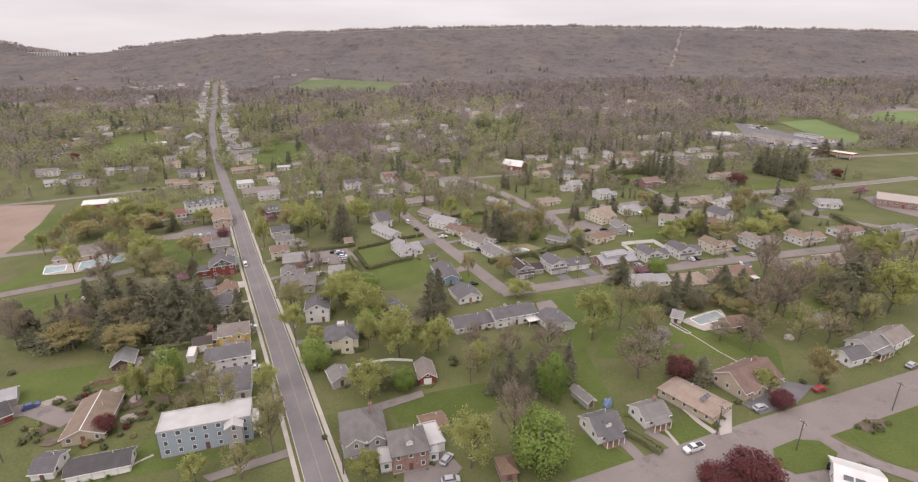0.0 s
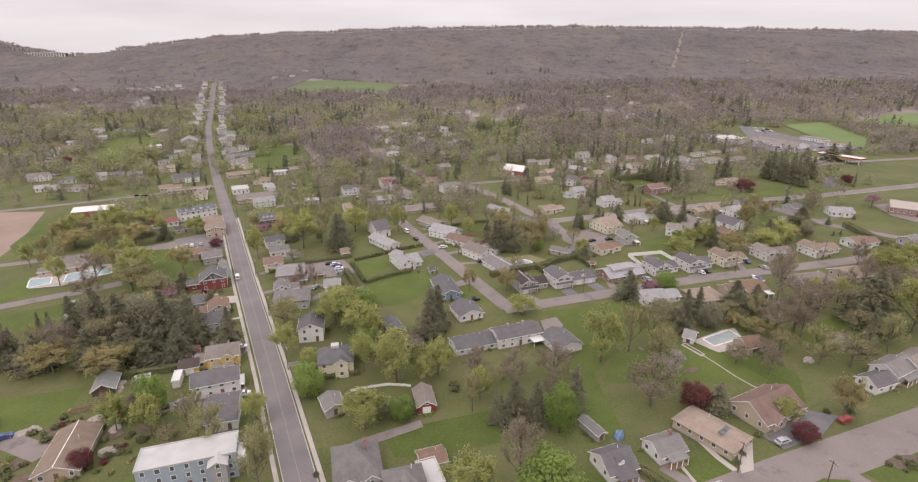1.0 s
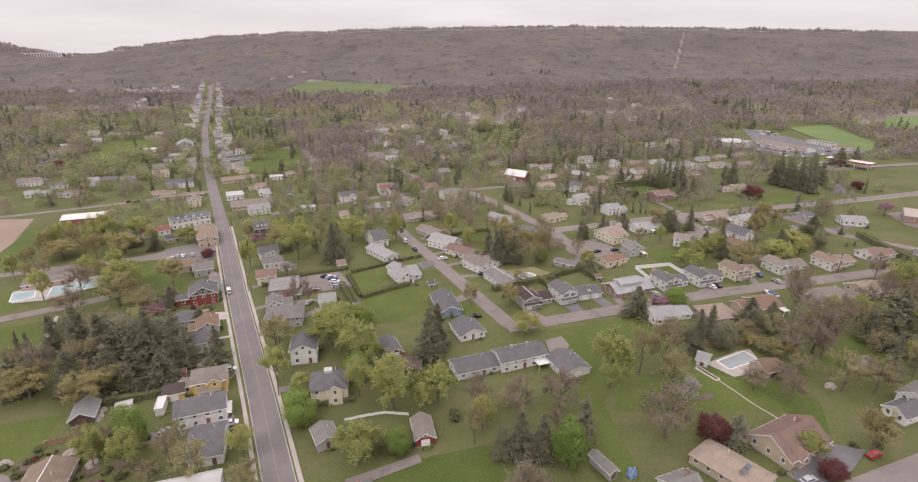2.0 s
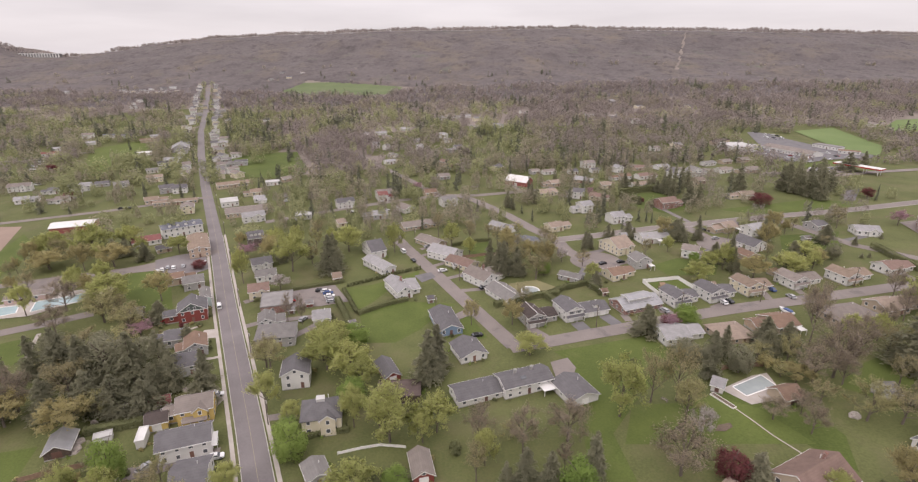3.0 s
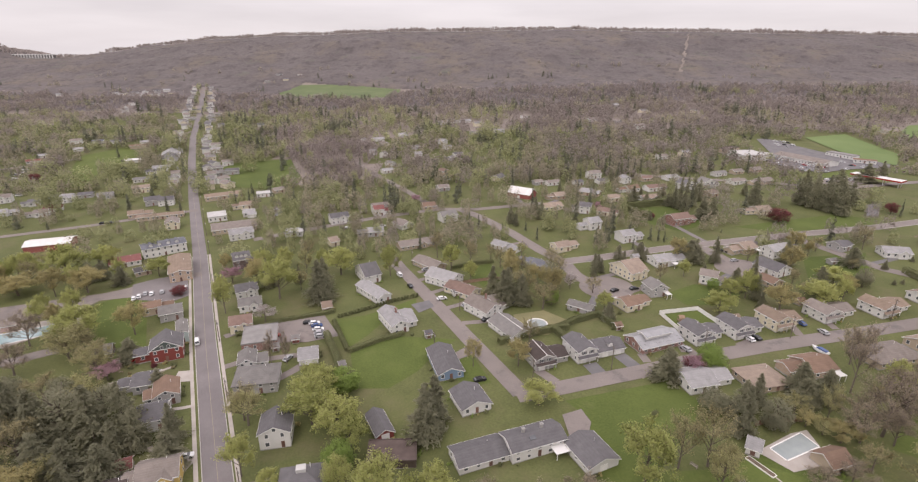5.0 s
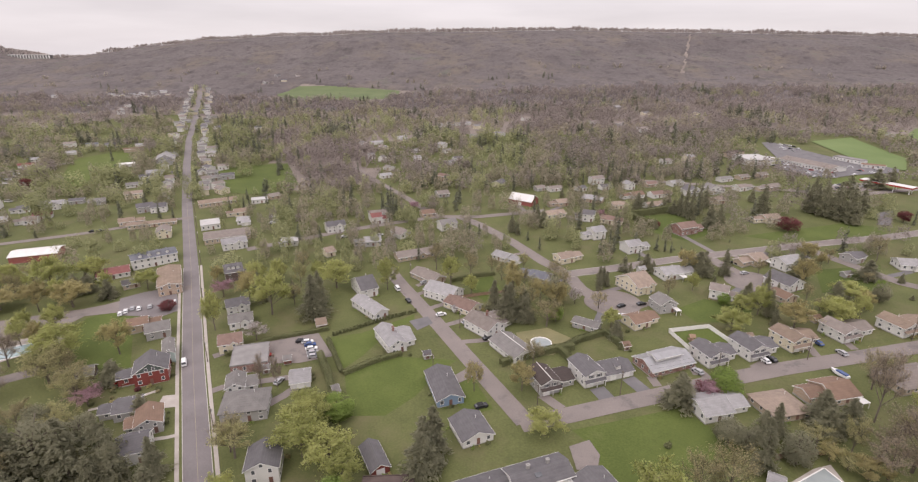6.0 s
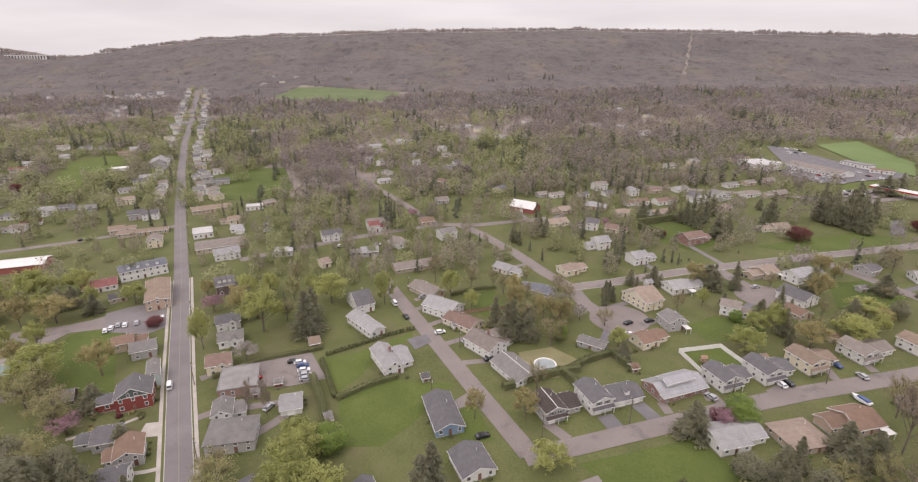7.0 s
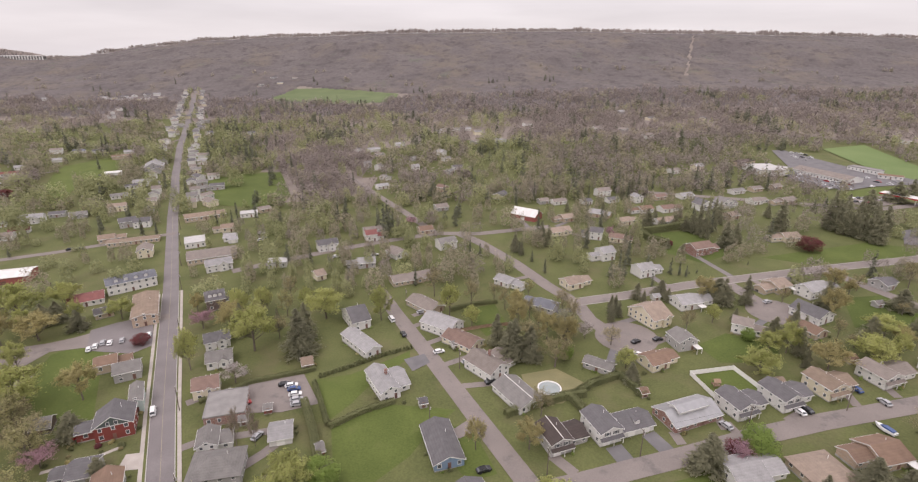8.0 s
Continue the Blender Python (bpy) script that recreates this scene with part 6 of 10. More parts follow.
house("garage", "low carport with a flat dark brown roof", "darkwood", "flatbrown", -19.3, 171.5, 2.9, 13.2, 8.3, 2.6, shape="flat",storeys=0)
house("shed", "small tan wooden garden shed", "tan", "tanbrown", -58.3, 261.3, 21.9, 3.8, 5.3, 2.6, storeys=0)
house("shed", "small red shed with grey roof", "red", "grey", -42.2, 215.2, 26.1, 1.9, 4.3, 2.2, storeys=0)
house("shed", "grey timber shed with a gable roof", "greysiding", "grey", 35.0, 125.8, 27.7, 2.4, 7.3, 2.5, ridge="y",storeys=0)
house("house", "white house with a dark roof and a dormer", "white", "slate", 37.1, 113.2, 20.8, 7.7, 8.3, 2.8, storeys=1,pitch=0.62,dormers=1,porch=1)
house("house", "small white house with a grey roof and brick steps", "white", "grey", 51.1, 118.0, 20.8, 7.8, 6.9, 2.8, storeys=1,pitch=0.55,dormers=0,porch=1,chimney=1)
house("house", "tan ranch house with a hipped tan roof and skylight panels", "tan", "tanroof", 65.5, 123.9, 37.2, 9.3, 16.0, 2.6, shape="hip",storeys=1,skylight=2)
house("house", "brown-roofed house with cross gables and a brick chimney", "tan", "redbrown", 84.5, 132.7, 27.5, 16.2, 11.3, 3.0, storeys=1,pitch=0.62,gable=2,chimney=1,dormers=1)
house("house", "white cape house with a slate roof", "white", "slate", 122.3, 143.1, 20.7, 8.4, 6.1, 2.8, storeys=1,pitch=0.6)
house("house", "white house with a slate roof beside a neighbour", "white", "grey", 131.6, 148.7, 27.1, 11.3, 7.4, 3.5, storeys=2,pitch=0.6,porch=1)
house("house", "white house with a brown-grey roof", "white", "greybrown", 141.3, 152.3, 29.4, 12.4, 7.0, 3.5, storeys=1,pitch=0.6)
house("shed", "white garden shed with a grey roof", "white", "grey", 127.2, 166.1, 21.8, 4.3, 6.3, 2.4, storeys=0)
house("house", "white-trimmed house with a bright white roof and dark panels", "white", "whitemetal", 88.6, 92.5, -28.5, 9.0, 11.3, 2.6, storeys=1, skylight=2)
house("shed", "small brick outbuilding with a brown hipped roof", "brick", "brown", 11.2, 99.3, 12.6, 3.7, 5.3, 2.7, shape="hip",storeys=0)
house("house", "blue ranch house with a long dark roof", "blue", "slate", -6.0, 216.0, 16.4, 8.8, 17.4, 2.8, ridge="y",storeys=1)
house("house", "white ranch house with a dark roof", "white", "slate", 2.6, 194.7, 21.8, 9.6, 10.8, 2.6, ridge="y",storeys=1)
house("house", "white split-level house with a pale roof", "white", "palegrey", -27.6, 246.5, 28.7, 6.9, 15.8, 4.0, ridge="y",storeys=2,wing=1,chimney=1)
house("house", "white two-storey house with a slate roof", "white", "slate", -45.7, 295.0, 29.7, 7.9, 15.1, 4.3, storeys=2)
house("house", "white house extension with a grey gable roof", "white", "palegrey", -40.0, 274.2, 40.7, 6.7, 19.0, 3.5, ridge="y",storeys=1)
house("house", "bungalow with a brown-grey roof", "tan", "greybrown", -16.1, 307.7, 44.5, 8.6, 16.6, 2.6, ridge="y",storeys=1)
house("house", "white bi-level house with a pale roof", "white", "palegrey", -7.8, 287.5, 55.2, 10.4, 15.1, 4.0, ridge="y",storeys=2)
house("house", "bungalow with a red-brown roof", "cream", "redbrown", 0.8, 275.2, 50.1, 8.7, 14.6, 2.8, ridge="y",storeys=1)
house("house", "white and brick house with a pale roof", "white", "greybrown", 9.4, 255.9, 41.2, 9.4, 13.8, 4.0, ridge="y",storeys=2,chimney=1,wing=1)
house("house", "white ranch house with a grey roof beside a round pool", "white", "grey", 19.1, 239.5, 30.7, 9.9, 15.7, 2.6, ridge="y",storeys=1,vent=1)
house("house", "weathered grey house with a deck", "greysiding", "grey", 50.8, 255.7, -35.2, 10.3, 5.3, 2.6, storeys=1)
house("house", "pale split-level house with a dark brown roof and white ridge strip", "greysiding", "darkbrown", 27.4, 217.0, 20.0, 7.0, 10.0, 4.6, ridge="y", storeys=2, pitch=0.42, wing=6.6, vent=1, skirt=1)
house("house", "white split-level house with a dark roof and black shutters", "white", "slate", 42.6, 221.4, 19.8, 7.4, 11.0, 4.9, ridge="y", storeys=2, pitch=0.42, skirt=1)
house("garage", "white attached garage with a dark roof", "white", "slate", 52.8, 224.1, 18.3, 10.8, 8.3, 2.6, storeys=1,doors=2,dormers=1)
house("house", "broad house with a large grey metal roof on a brick base", "brick", "metal", 71.7, 227.9, 20.4, 18.0, 10.5, 2.6, storeys=1,clere=1)
house("house", "white split-level house with a slate roof", "white", "slate", 88.4, 230.6, 19.2, 7.4, 10.0, 4.7, ridge="y", storeys=2, pitch=0.42, wing=6.2, skirt=1)
house("house", "grey-white split-level house with a grey roof", "white", "slate", 104.6, 234.4, 18.0, 7.6, 10.5, 4.7, ridge="y", storeys=2, pitch=0.42, wing=6.8, skirt=1)
house("house", "cream split-level house with a tan roof", "cream", "tanbrown", 122.6, 239.6, 18.0, 7.6, 10.5, 4.7, ridge="y", storeys=2, pitch=0.42, wing=7.0, skirt=1)
house("house", "white split-level house with a brown-grey roof", "white", "greybrown", 145.2, 245.2, 17.0, 8.0, 10.5, 4.2, ridge="y", storeys=2, pitch=0.42, wing=9.5, skirt=1)
house("house", "white split-level house with a tan roof", "white", "tanbrown", 169.6, 248.0, 18.4, 8.0, 10.5, 4.2, ridge="y", storeys=2, pitch=0.42, wing=9.5, skirt=1)
house("house", "white ranch house with a red-brown roof", "white", "redbrown", 199.4, 257.3, 14.6, 16.0, 9.3, 3.0, storeys=1)
house("house", "grey house with a grey roof", "greysiding", "grey", 227.4, 258.1, 20.1, 17.0, 8.3, 3.0, storeys=1)
house("house", "ranch house with a broad pale grey roof", "white", "palegrey", 79.2, 202.9, 13.1, 16.3, 10.3, 2.6, storeys=1)
house("house", "ranch house with a hipped brown roof", "tan", "tanroof", 98.0, 202.4, 12.2, 12.7, 11.3, 2.6, shape="hip",storeys=1)
house("house", "brick ranch house with a brown roof and white patio cover", "tanbrick", "brown", 116.0, 208.1, 12.9, 16.0, 10.3, 2.6, storeys=1,patio=1)
house("house", "long ranch house with a brown-grey roof", "tan", "greybrown", 148.5, 214.9, 12.7, 18.9, 11.3, 2.6, shape="hip",storeys=1)
house("house", "ranch house with a tan brown roof", "tan", "tanroof", 171.1, 220.6, 14.5, 19.4, 10.3, 2.6, storeys=1)
house("house", "tan two-storey house beside the turning circle", "cream", "tanroof", 81.6, 291.6, 27.4, 10.5, 14.6, 4.3, storeys=2,gable=1)
house("house", "white house with a pale patio roof", "white", "palegrey", 105.2, 304.8, 15.4, 17.6, 9.3, 3.1, storeys=1,patio=1)
house("house", "steep grey gabled house", "greysiding", "grey", 86.9, 270.3, 12.1, 7.9, 8.3, 4.3, ridge="y",storeys=2,patio=1)
house("house", "cream bungalow with a brown roof", "cream", "brown", 73.6, 258.3, 23.4, 13.4, 8.3, 2.8, storeys=1)
house("house", "white two-storey house seen across a lawn", "white", "greybrown", 117.6, 279.3, -31.0, 12.2, 7.3, 4.2, storeys=2)
house("house", "tan ranch house with a pale patio roof", "tan", "tanroof", 148.8, 317.5, 23.8, 14.9, 9.3, 3.0, storeys=1,patio=1)
house("house", "white two-storey house with a grey roof", "white", "palegrey", 164.2, 312.1, 22.0, 12.6, 8.3, 4.3, storeys=2,wing=1)
house("house", "white bi-level house with a slate roof", "white", "slate", 150.2, 290.3, 24.7, 10.4, 12.7, 3.6, ridge="y",storeys=2)
house("house", "brown cottage with a brown roof", "tan", "brown", 142.1, 276.9, 21.2, 7.3, 8.3, 2.6, ridge="y",storeys=1)
house("house", "white two-storey house with a pale blue roof", "white", "palegrey", 97.0, 340.3, 19.7, 14.8, 8.3, 4.3, storeys=2)
house("house", "dark-roofed cottage on a green plot", "greysiding", "slate", 203.0, 318.8, 22.9, 11.2, 8.3, 2.8, storeys=1)
house("house", "ranch house with a grey roof amid shrubs", "greysiding", "bluegreyroof", 36.7, 304.9, -33.7, 14.9, 8.3, 2.6, storeys=1)
house("house", "tan bungalow with a tan roof", "cream", "tanroof", 57.6, 328.2, 24.1, 14.2, 8.3, 3.0, storeys=1)
house("house", "low white house with a pale roof", "white", "palegrey", 25.2, 329.5, -43.1, 15.4, 7.3, 2.6, storeys=1)
house("house", "tan rambler with a brown-grey roof", "tan", "greybrown", -25.5, 338.7, 23.0, 20.5, 9.3, 2.6, storeys=1,gable=1)
house("barn", "red barn with a white metal roof", "redmetal", "whitemetal", 46.8, 439.7, -34.5, 18.2, 11.3, 3.9, storeys=0)
house("house", "low brown-grey roofed house beside a ranch house", "greysiding", "greybrown", 63.7, 476.2, 20, 9.9, 8.0, 2.8, storeys=1)
house("house", "white ranch house with a brown-grey roof", "white", "greybrown", 75.2, 473.7, 20, 14.4, 8.0, 2.8, storeys=1)
house("house", "low dark-roofed house behind a lawn", "white", "slate", 95.4, 472.0, 20, 9.8, 8.0, 2.8, storeys=1)
house("house", "large two-storey house with a brown-grey roof", "white", "greybrown", 113.2, 493.9, 20, 15.0, 9, 4.8, storeys=2)
house("house", "white house with a dark roof beside a larger one", "white", "slate", 115.5, 475.0, 20, 12.6, 8.0, 2.8, storeys=1)
house("house", "steep white gabled house", "white", "palegrey", 133.9, 473.8, 20, 9.0, 9, 4.8, storeys=2, ridge="y")
house("house", "bungalow with a red-brown roof", "tan", "redbrown", 152.9, 479.9, 20, 12.7, 8.0, 2.8, storeys=1)
house("house", "white house with a pale cross-gable roof", "white", "palegrey", 173.6, 481.8, 20, 15.5, 9, 2.8, storeys=1, gable=1)
house("house", "white ranch house with a brown-grey roof", "white", "brown", 128.3, 447.0, 20, 16.8, 8.0, 2.8, storeys=1)
house("house", "long ranch house with a red-brown roof", "white", "redbrown", 149.8, 449.5, 20, 17.7, 8.0, 2.8, storeys=1)
house("house", "white ranch house with a tan roof", "white", "tanroof", 135.4, 421.5, 20, 13.4, 8, 2.8, storeys=1, gable=1)
house("house", "white split-level house beside tall dark conifers", "white", "slate", 173.4, 450.8, 20, 11.0, 9, 4.8, storeys=2, ridge="y", wing=6, skirt=1)
house("house", "white split-level house beside tall dark conifers", "white", "grey", 190.4, 455.2, 20, 10.3, 9, 4.8, storeys=2, ridge="y", wing=6, skirt=1)
house("house", "broad low house with a pale roof", "tan", "palegrey", 97.7, 440.1, -30, 14.0, 9, 2.8, storeys=1)
house("house", "cream ranch house with a tan roof", "cream", "tanroof", 111.3, 423.3, 20, 13.4, 8.0, 2.8, storeys=1)
house("house", "tan bungalow with a tan roof", "tan", "tanroof", 70.3, 431.4, 20, 13.7, 8.0, 2.8, storeys=1)
house("house", "cream bungalow with a tan roof", "cream", "tanroof", 62.8, 406.0, 20, 14.3, 9, 2.8, storeys=1, gable=1)
house("house", "white two-storey house with a slate roof", "white", "slate", 82.1, 396.7, -20, 12.5, 8, 4.8, storeys=2)
house("house", "cream bungalow with a red-brown roof", "cream", "redbrown", 97.5, 389.4, -25, 12.9, 8, 2.8, storeys=1)
house("house", "white two-storey house with a pale roof", "white", "palegrey", 78.5, 361.8, 20, 13.2, 8.3, 4.8, storeys=2)
house("house", "brown brick and white two-storey house", "brick", "redbrown", 134.9, 367.3, 20, 12.7, 9, 4.8, storeys=2, wing=6)
house("house", "low white ranch house with a grey roof", "white", "grey", 217.7, 491.2, 20, 15.9, 8.0, 2.8, storeys=1)
house("house", "low brown-roofed ranch house", "tan", "greybrown", 235.1, 496.6, 20, 13.2, 8.0, 2.8, storeys=1)
house("house", "low brown-roofed ranch house", "tan", "greybrown", 253.9, 502.1, 20, 11.5, 8.0, 2.8, storeys=1)
house("house", "long ranch house with a brown-grey roof", "white", "greybrown", 219.0, 463.0, 20, 14.8, 8.0, 2.8, storeys=1)
house("house", "long ranch house with a brown-grey roof", "tan", "greybrown", 236.1, 460.1, 20, 19.1, 8.0, 2.8, storeys=1)
house("house", "tan ranch house beneath a red tree", "cream", "tanroof", 192.7, 384.4, 10, 16.9, 9, 2.8, storeys=1)
house("house", "tan ranch house among bare trees", "tan", "tanroof", 180.8, 428.1, 20, 12.0, 8.0, 2.8, storeys=1)
house("building", "long store building with a low brown roof", "white", "greybrown", 315.3, 533.7, -69.5, 49.7, 19.3, 4.3, storeys=1,shape="gable")
house("building", "white block of a shopping centre", "white", "flatpale", 275.0, 555.9, -86.4, 28.2, 25.3, 5.2, shape="flat",storeys=0)
house("building", "low white shop wing with a pale roof", "white", "flatpale", 286.6, 560.5, -31.3, 19.4, 13.3, 3.5, shape="flat",storeys=1)
house("building", "low store with a brown flat roof", "tan", "flatbrown", 270.3, 583.5, -55.8, 8.3, 23.3, 4.3, shape="flat",storeys=0)
house("building", "low strip of shops with a pale front", "white", "flatgrey", 361.8, 551.2, -66.0, 25.3, 9.3, 3.5, shape="flat",storeys=1)
house("building", "low row of stalls beside the shops", "white", "brown", 365.4, 526.6, -34.3, 16.9, 7.3, 3.1, storeys=1)
house("building", "low brick school building with a flat roof", "brick", "flattan", 266.5, 308.2, -37.5, 23.2, 21.3, 3.9, shape="flat",storeys=1)
house("house", "white house with a wide grey roof", "white", "palegrey", 222.3, 307.6, -11.2, 12.1, 9.3, 3.1, storeys=1,gable=1)
house("building", "long low building with a tan roof", "tan", "tanbrown", -207.9, 406.8, 21.9, 29.1, 7.3, 3.0, storeys=1)
house("building", "long white shed on a green plot", "white", "whitemetal", -340.1, 602.1, 27.2, 14.0, 8.3, 3.0, storeys=0)
house("building", "low brown building beside a lawn", "tan", "brown", -369.7, 668.2, 30.2, 20.3, 9.3, 3.5, storeys=1)
house("house", "red house with a dark roof at the garden edge", "red", "dark", -130.0, 123.6, 49.6, 4.7, 8.3, 2.8, storeys=1)
house("garage", "low shed with a grey metal roof", "greysiding", "metal", -134.3, 131.8, 32.7, 5.1, 6.3, 2.6, storeys=0)
house("house", "garden house with a pale roof", "white", "slate", -100.8, 103.7, 9.6, 5.0, 7.3, 2.4, storeys=1)

house("house", "white gabled house with a brown-grey roof", "white", "greybrown", -360.9, 456.7, 24, 15.7, 8.3, 4.6, storeys=2, gable=1)
house("house", "white house with a dark roof", "white", "slate", -330.0, 447.9, 32, 11.6, 8.3, 3.0, storeys=1)
house("house", "large white house with a pale roof", "white", "palegrey", -311.4, 456.7, 20, 15.7, 8.3, 4.6, storeys=2, gable=1)
house("house", "white house with a red roof", "white", "redroof", -301.1, 432.1, 28, 11.2, 8.3, 3.0, storeys=1)
house("house", "low white house with a brown-grey roof", "white", "greybrown", -302.3, 418.3, 24, 13.5, 8.3, 3.0, storeys=1)
house("house", "low white house with a pale roof", "white", "palegrey", -329.1, 422.1, 32, 15.4, 8.3, 3.0, storeys=1)
house("house", "low house with a dark roof", "greysiding", "slate", -302.4, 470.7, 20, 13.7, 8.3, 3.0, storeys=1)
house("house", "grey gabled house among trees", "greysiding", "grey", -284.1, 467.1, 28, 11.1, 8.3, 3.0, storeys=1, gable=1)
house("house", "cream house with a tan roof", "cream", "tanroof", -264.1, 482.7, 24, 16.8, 8.3, 4.6, storeys=2)
house("house", "grey house with a dark roof beside the main street", "greysiding", "slate", -232.9, 442.7, 32, 10.5, 8.3, 4.6, storeys=2)
house("house", "white house with a dark roof beside the main street", "white", "slate", -221.8, 441.6, 20, 10.4, 8.3, 4.6, storeys=2)
house("house", "low tan house with a tan-brown roof", "tan", "tanbrown", -225.0, 411.9, 28, 15.0, 8.3, 3.0, storeys=1)
house("house", "cream gabled house beside the main street", "cream", "greybrown", -188.0, 384.2, 24, 8.0, 10.7, 4.6, storeys=2, ridge="y")
house("house", "white house with a grey roof", "white", "grey", -286.1, 520.8, 32, 16.7, 8.3, 3.0, storeys=1)
house("house", "white house with a pale roof behind the main street", "white", "palegrey", -287.5, 560.2, 20, 21.2, 8.3, 4.6, storeys=2)
house("house", "small white house with a dark roof", "white", "slate", -293.2, 551.2, 28, 12.8, 8.3, 3.0, storeys=1)
house("house", "broad house with a pale roof", "greysiding", "palegrey", -311.5, 624.9, 24, 23.2, 31.0, 4.6, storeys=2, ridge="y")
house("house", "small white house at the edge of a green slope", "white", "palegrey", -374.2, 688.8, 32, 14.1, 8.3, 3.0, storeys=1)
house("house", "white house on a green rise", "white", "greybrown", -456.1, 688.2, 20, 16.0, 8.3, 4.6, storeys=2)
house("house", "low white house on a green rise", "white", "palegrey", -429.8, 652.0, 28, 13.3, 8.3, 3.0, storeys=1)
house("house", "white house with a blue-grey roof on a green rise", "white", "bluegreyroof", -432.6, 691.5, 24, 16.1, 8.3, 3.0, storeys=1)
house("house", "white house with a dark roof on a green rise", "white", "slate", -411.3, 691.7, 32, 14.1, 8.3, 3.0, storeys=1)
house("house", "small white house beside a red tree", "white", "palegrey", -447.2, 620.7, 20, 10.9, 8.3, 3.0, storeys=1)
house("house", "low house with a red roof beside a lane", "white", "redroof", -438.0, 596.7, 28, 19.1, 8.3, 3.0, storeys=1)
house("house", "white two-storey house at a street corner", "white", "slate", -79.8, 387.5, 26, 11.6, 8.3, 4.6, storeys=2, gable=1)
house("house", "white gabled house among conifers", "white", "greybrown", -55.2, 409.5, 20, 12.2, 8.3, 4.6, storeys=2, gable=1)
house("house", "white house with a broad brown-grey roof", "white", "greybrown", -36.2, 373.8, 38, 8.4, 11.1, 3.0, storeys=1, ridge="y")
house("house", "long low house with a pale grey roof", "greysiding", "palegrey", -54.5, 359.6, 12, 15.3, 8.3, 3.0, storeys=1)
house("house", "white two-storey house beside a bright lawn", "white", "grey", -8.1, 385.6, 26, 10.7, 8.3, 4.6, storeys=2, gable=1)
house("house", "brown cottage beside the street", "tan", "brown", -22.2, 414.1, 20, 8.8, 8.3, 3.0, storeys=1)
house("house", "small cream house among trees", "cream", "tanroof", -74.4, 344.6, 38, 5.1, 8.3, 3.0, storeys=1)
house("house", "small white house beside a yard", "white", "palegrey", -146.7, 408.3, 12, 7.0, 8.3, 3.0, storeys=1)
house("house", "cream building with a tan-brown roof", "cream", "tanbrown", -158.5, 426.2, 26, 12.8, 8.3, 3.0, storeys=1)
house("house", "low white building with a flat pale roof", "white", "flatpale", -154.1, 460.3, 20, 11.8, 8.3, 3.0, storeys=1, shape="flat")
house("house", "small brown house beside a green clearing", "tan", "greybrown", -146.6, 471.0, 38, 10.9, 8.3, 3.0, storeys=1)
house("house", "long low white building with a flat roof", "white", "flatpale", -102.0, 363.1, 12, 10.1, 8.3, 3.0, storeys=1, shape="flat")
house("house", "small house among bare woods", "white", "palegrey", -94.4, 677.9, 20, 17.7, 8.3, 3.0, storeys=1)
house("house", "small house among bare woods", "white", "grey", -111.7, 676.6, 60, 7.9, 8.3, 3.0, storeys=1)
house("house", "small house among bare woods", "greysiding", "greybrown", -84.5, 654.9, -40, 11.4, 8.3, 3.0, storeys=1)
house("house", "small house among bare woods", "white", "palegrey", -67.9, 700.9, 30, 14.2, 8.3, 3.0, storeys=1)
house("house", "small house among bare woods", "white", "grey", -90.6, 609.0, 20, 8.8, 8.3, 4.6, storeys=2)
house("house", "small house among bare woods", "white", "grey", -77.7, 596.6, 60, 6.9, 8.3, 4.6, storeys=2)
house("house", "small house among bare woods", "white", "grey", -66.8, 561.4, -40, 11.4, 8.3, 3.0, storeys=1)
house("house", "small house among bare woods", "white", "palegrey", -66.1, 532.1, 30, 13.9, 8.3, 3.0, storeys=1)
house("house", "small house among bare woods", "white", "palegrey", -41.8, 592.5, 20, 8.6, 8.3, 4.6, storeys=2)
house("house", "small house among bare woods", "greysiding", "grey", -47.1, 632.6, 60, 8.3, 8.3, 3.0, storeys=1)
house("house", "small house among bare woods", "white", "palegrey", -18.3, 653.2, -40, 11.4, 8.3, 4.6, storeys=2)
house("house", "small house among bare woods", "white", "grey", -13.2, 628.6, 30, 10.9, 8.3, 3.0, storeys=1)
house("house", "small house among bare woods", "white", "slate", -1.5, 593.3, 20, 12.0, 8.3, 3.0, storeys=1)
house("house", "small house among bare woods", "greysiding", "grey", -8.7, 578.0, 60, 10.1, 8.3, 3.0, storeys=1)
house("house", "small house among bare woods", "tan", "redbrown", -13.7, 517.0, -40, 10.5, 8.3, 4.6, storeys=2)
house("house", "small house among bare woods", "white", "redbrown", -9.7, 500.7, 30, 8.7, 8.3, 3.0, storeys=1)
house("house", "small house among bare woods", "greysiding", "greybrown", -13.4, 465.4, 20, 9.0, 8.3, 3.0, storeys=1)
house("house", "small house among bare woods", "white", "palegrey", -22.1, 767.2, 60, 13.3, 8.3, 3.0, storeys=1)
house("house", "small house among bare woods", "white", "greybrown", -10.5, 777.4, -40, 13.5, 8.3, 3.0, storeys=1)
house("house", "small house among bare woods", "white", "grey", -0.0, 772.1, 30, 15.7, 8.3, 3.0, storeys=1)
house("house", "small house among bare woods", "white", "palegrey", 10.4, 774.7, 20, 13.5, 8.3, 3.0, storeys=1)
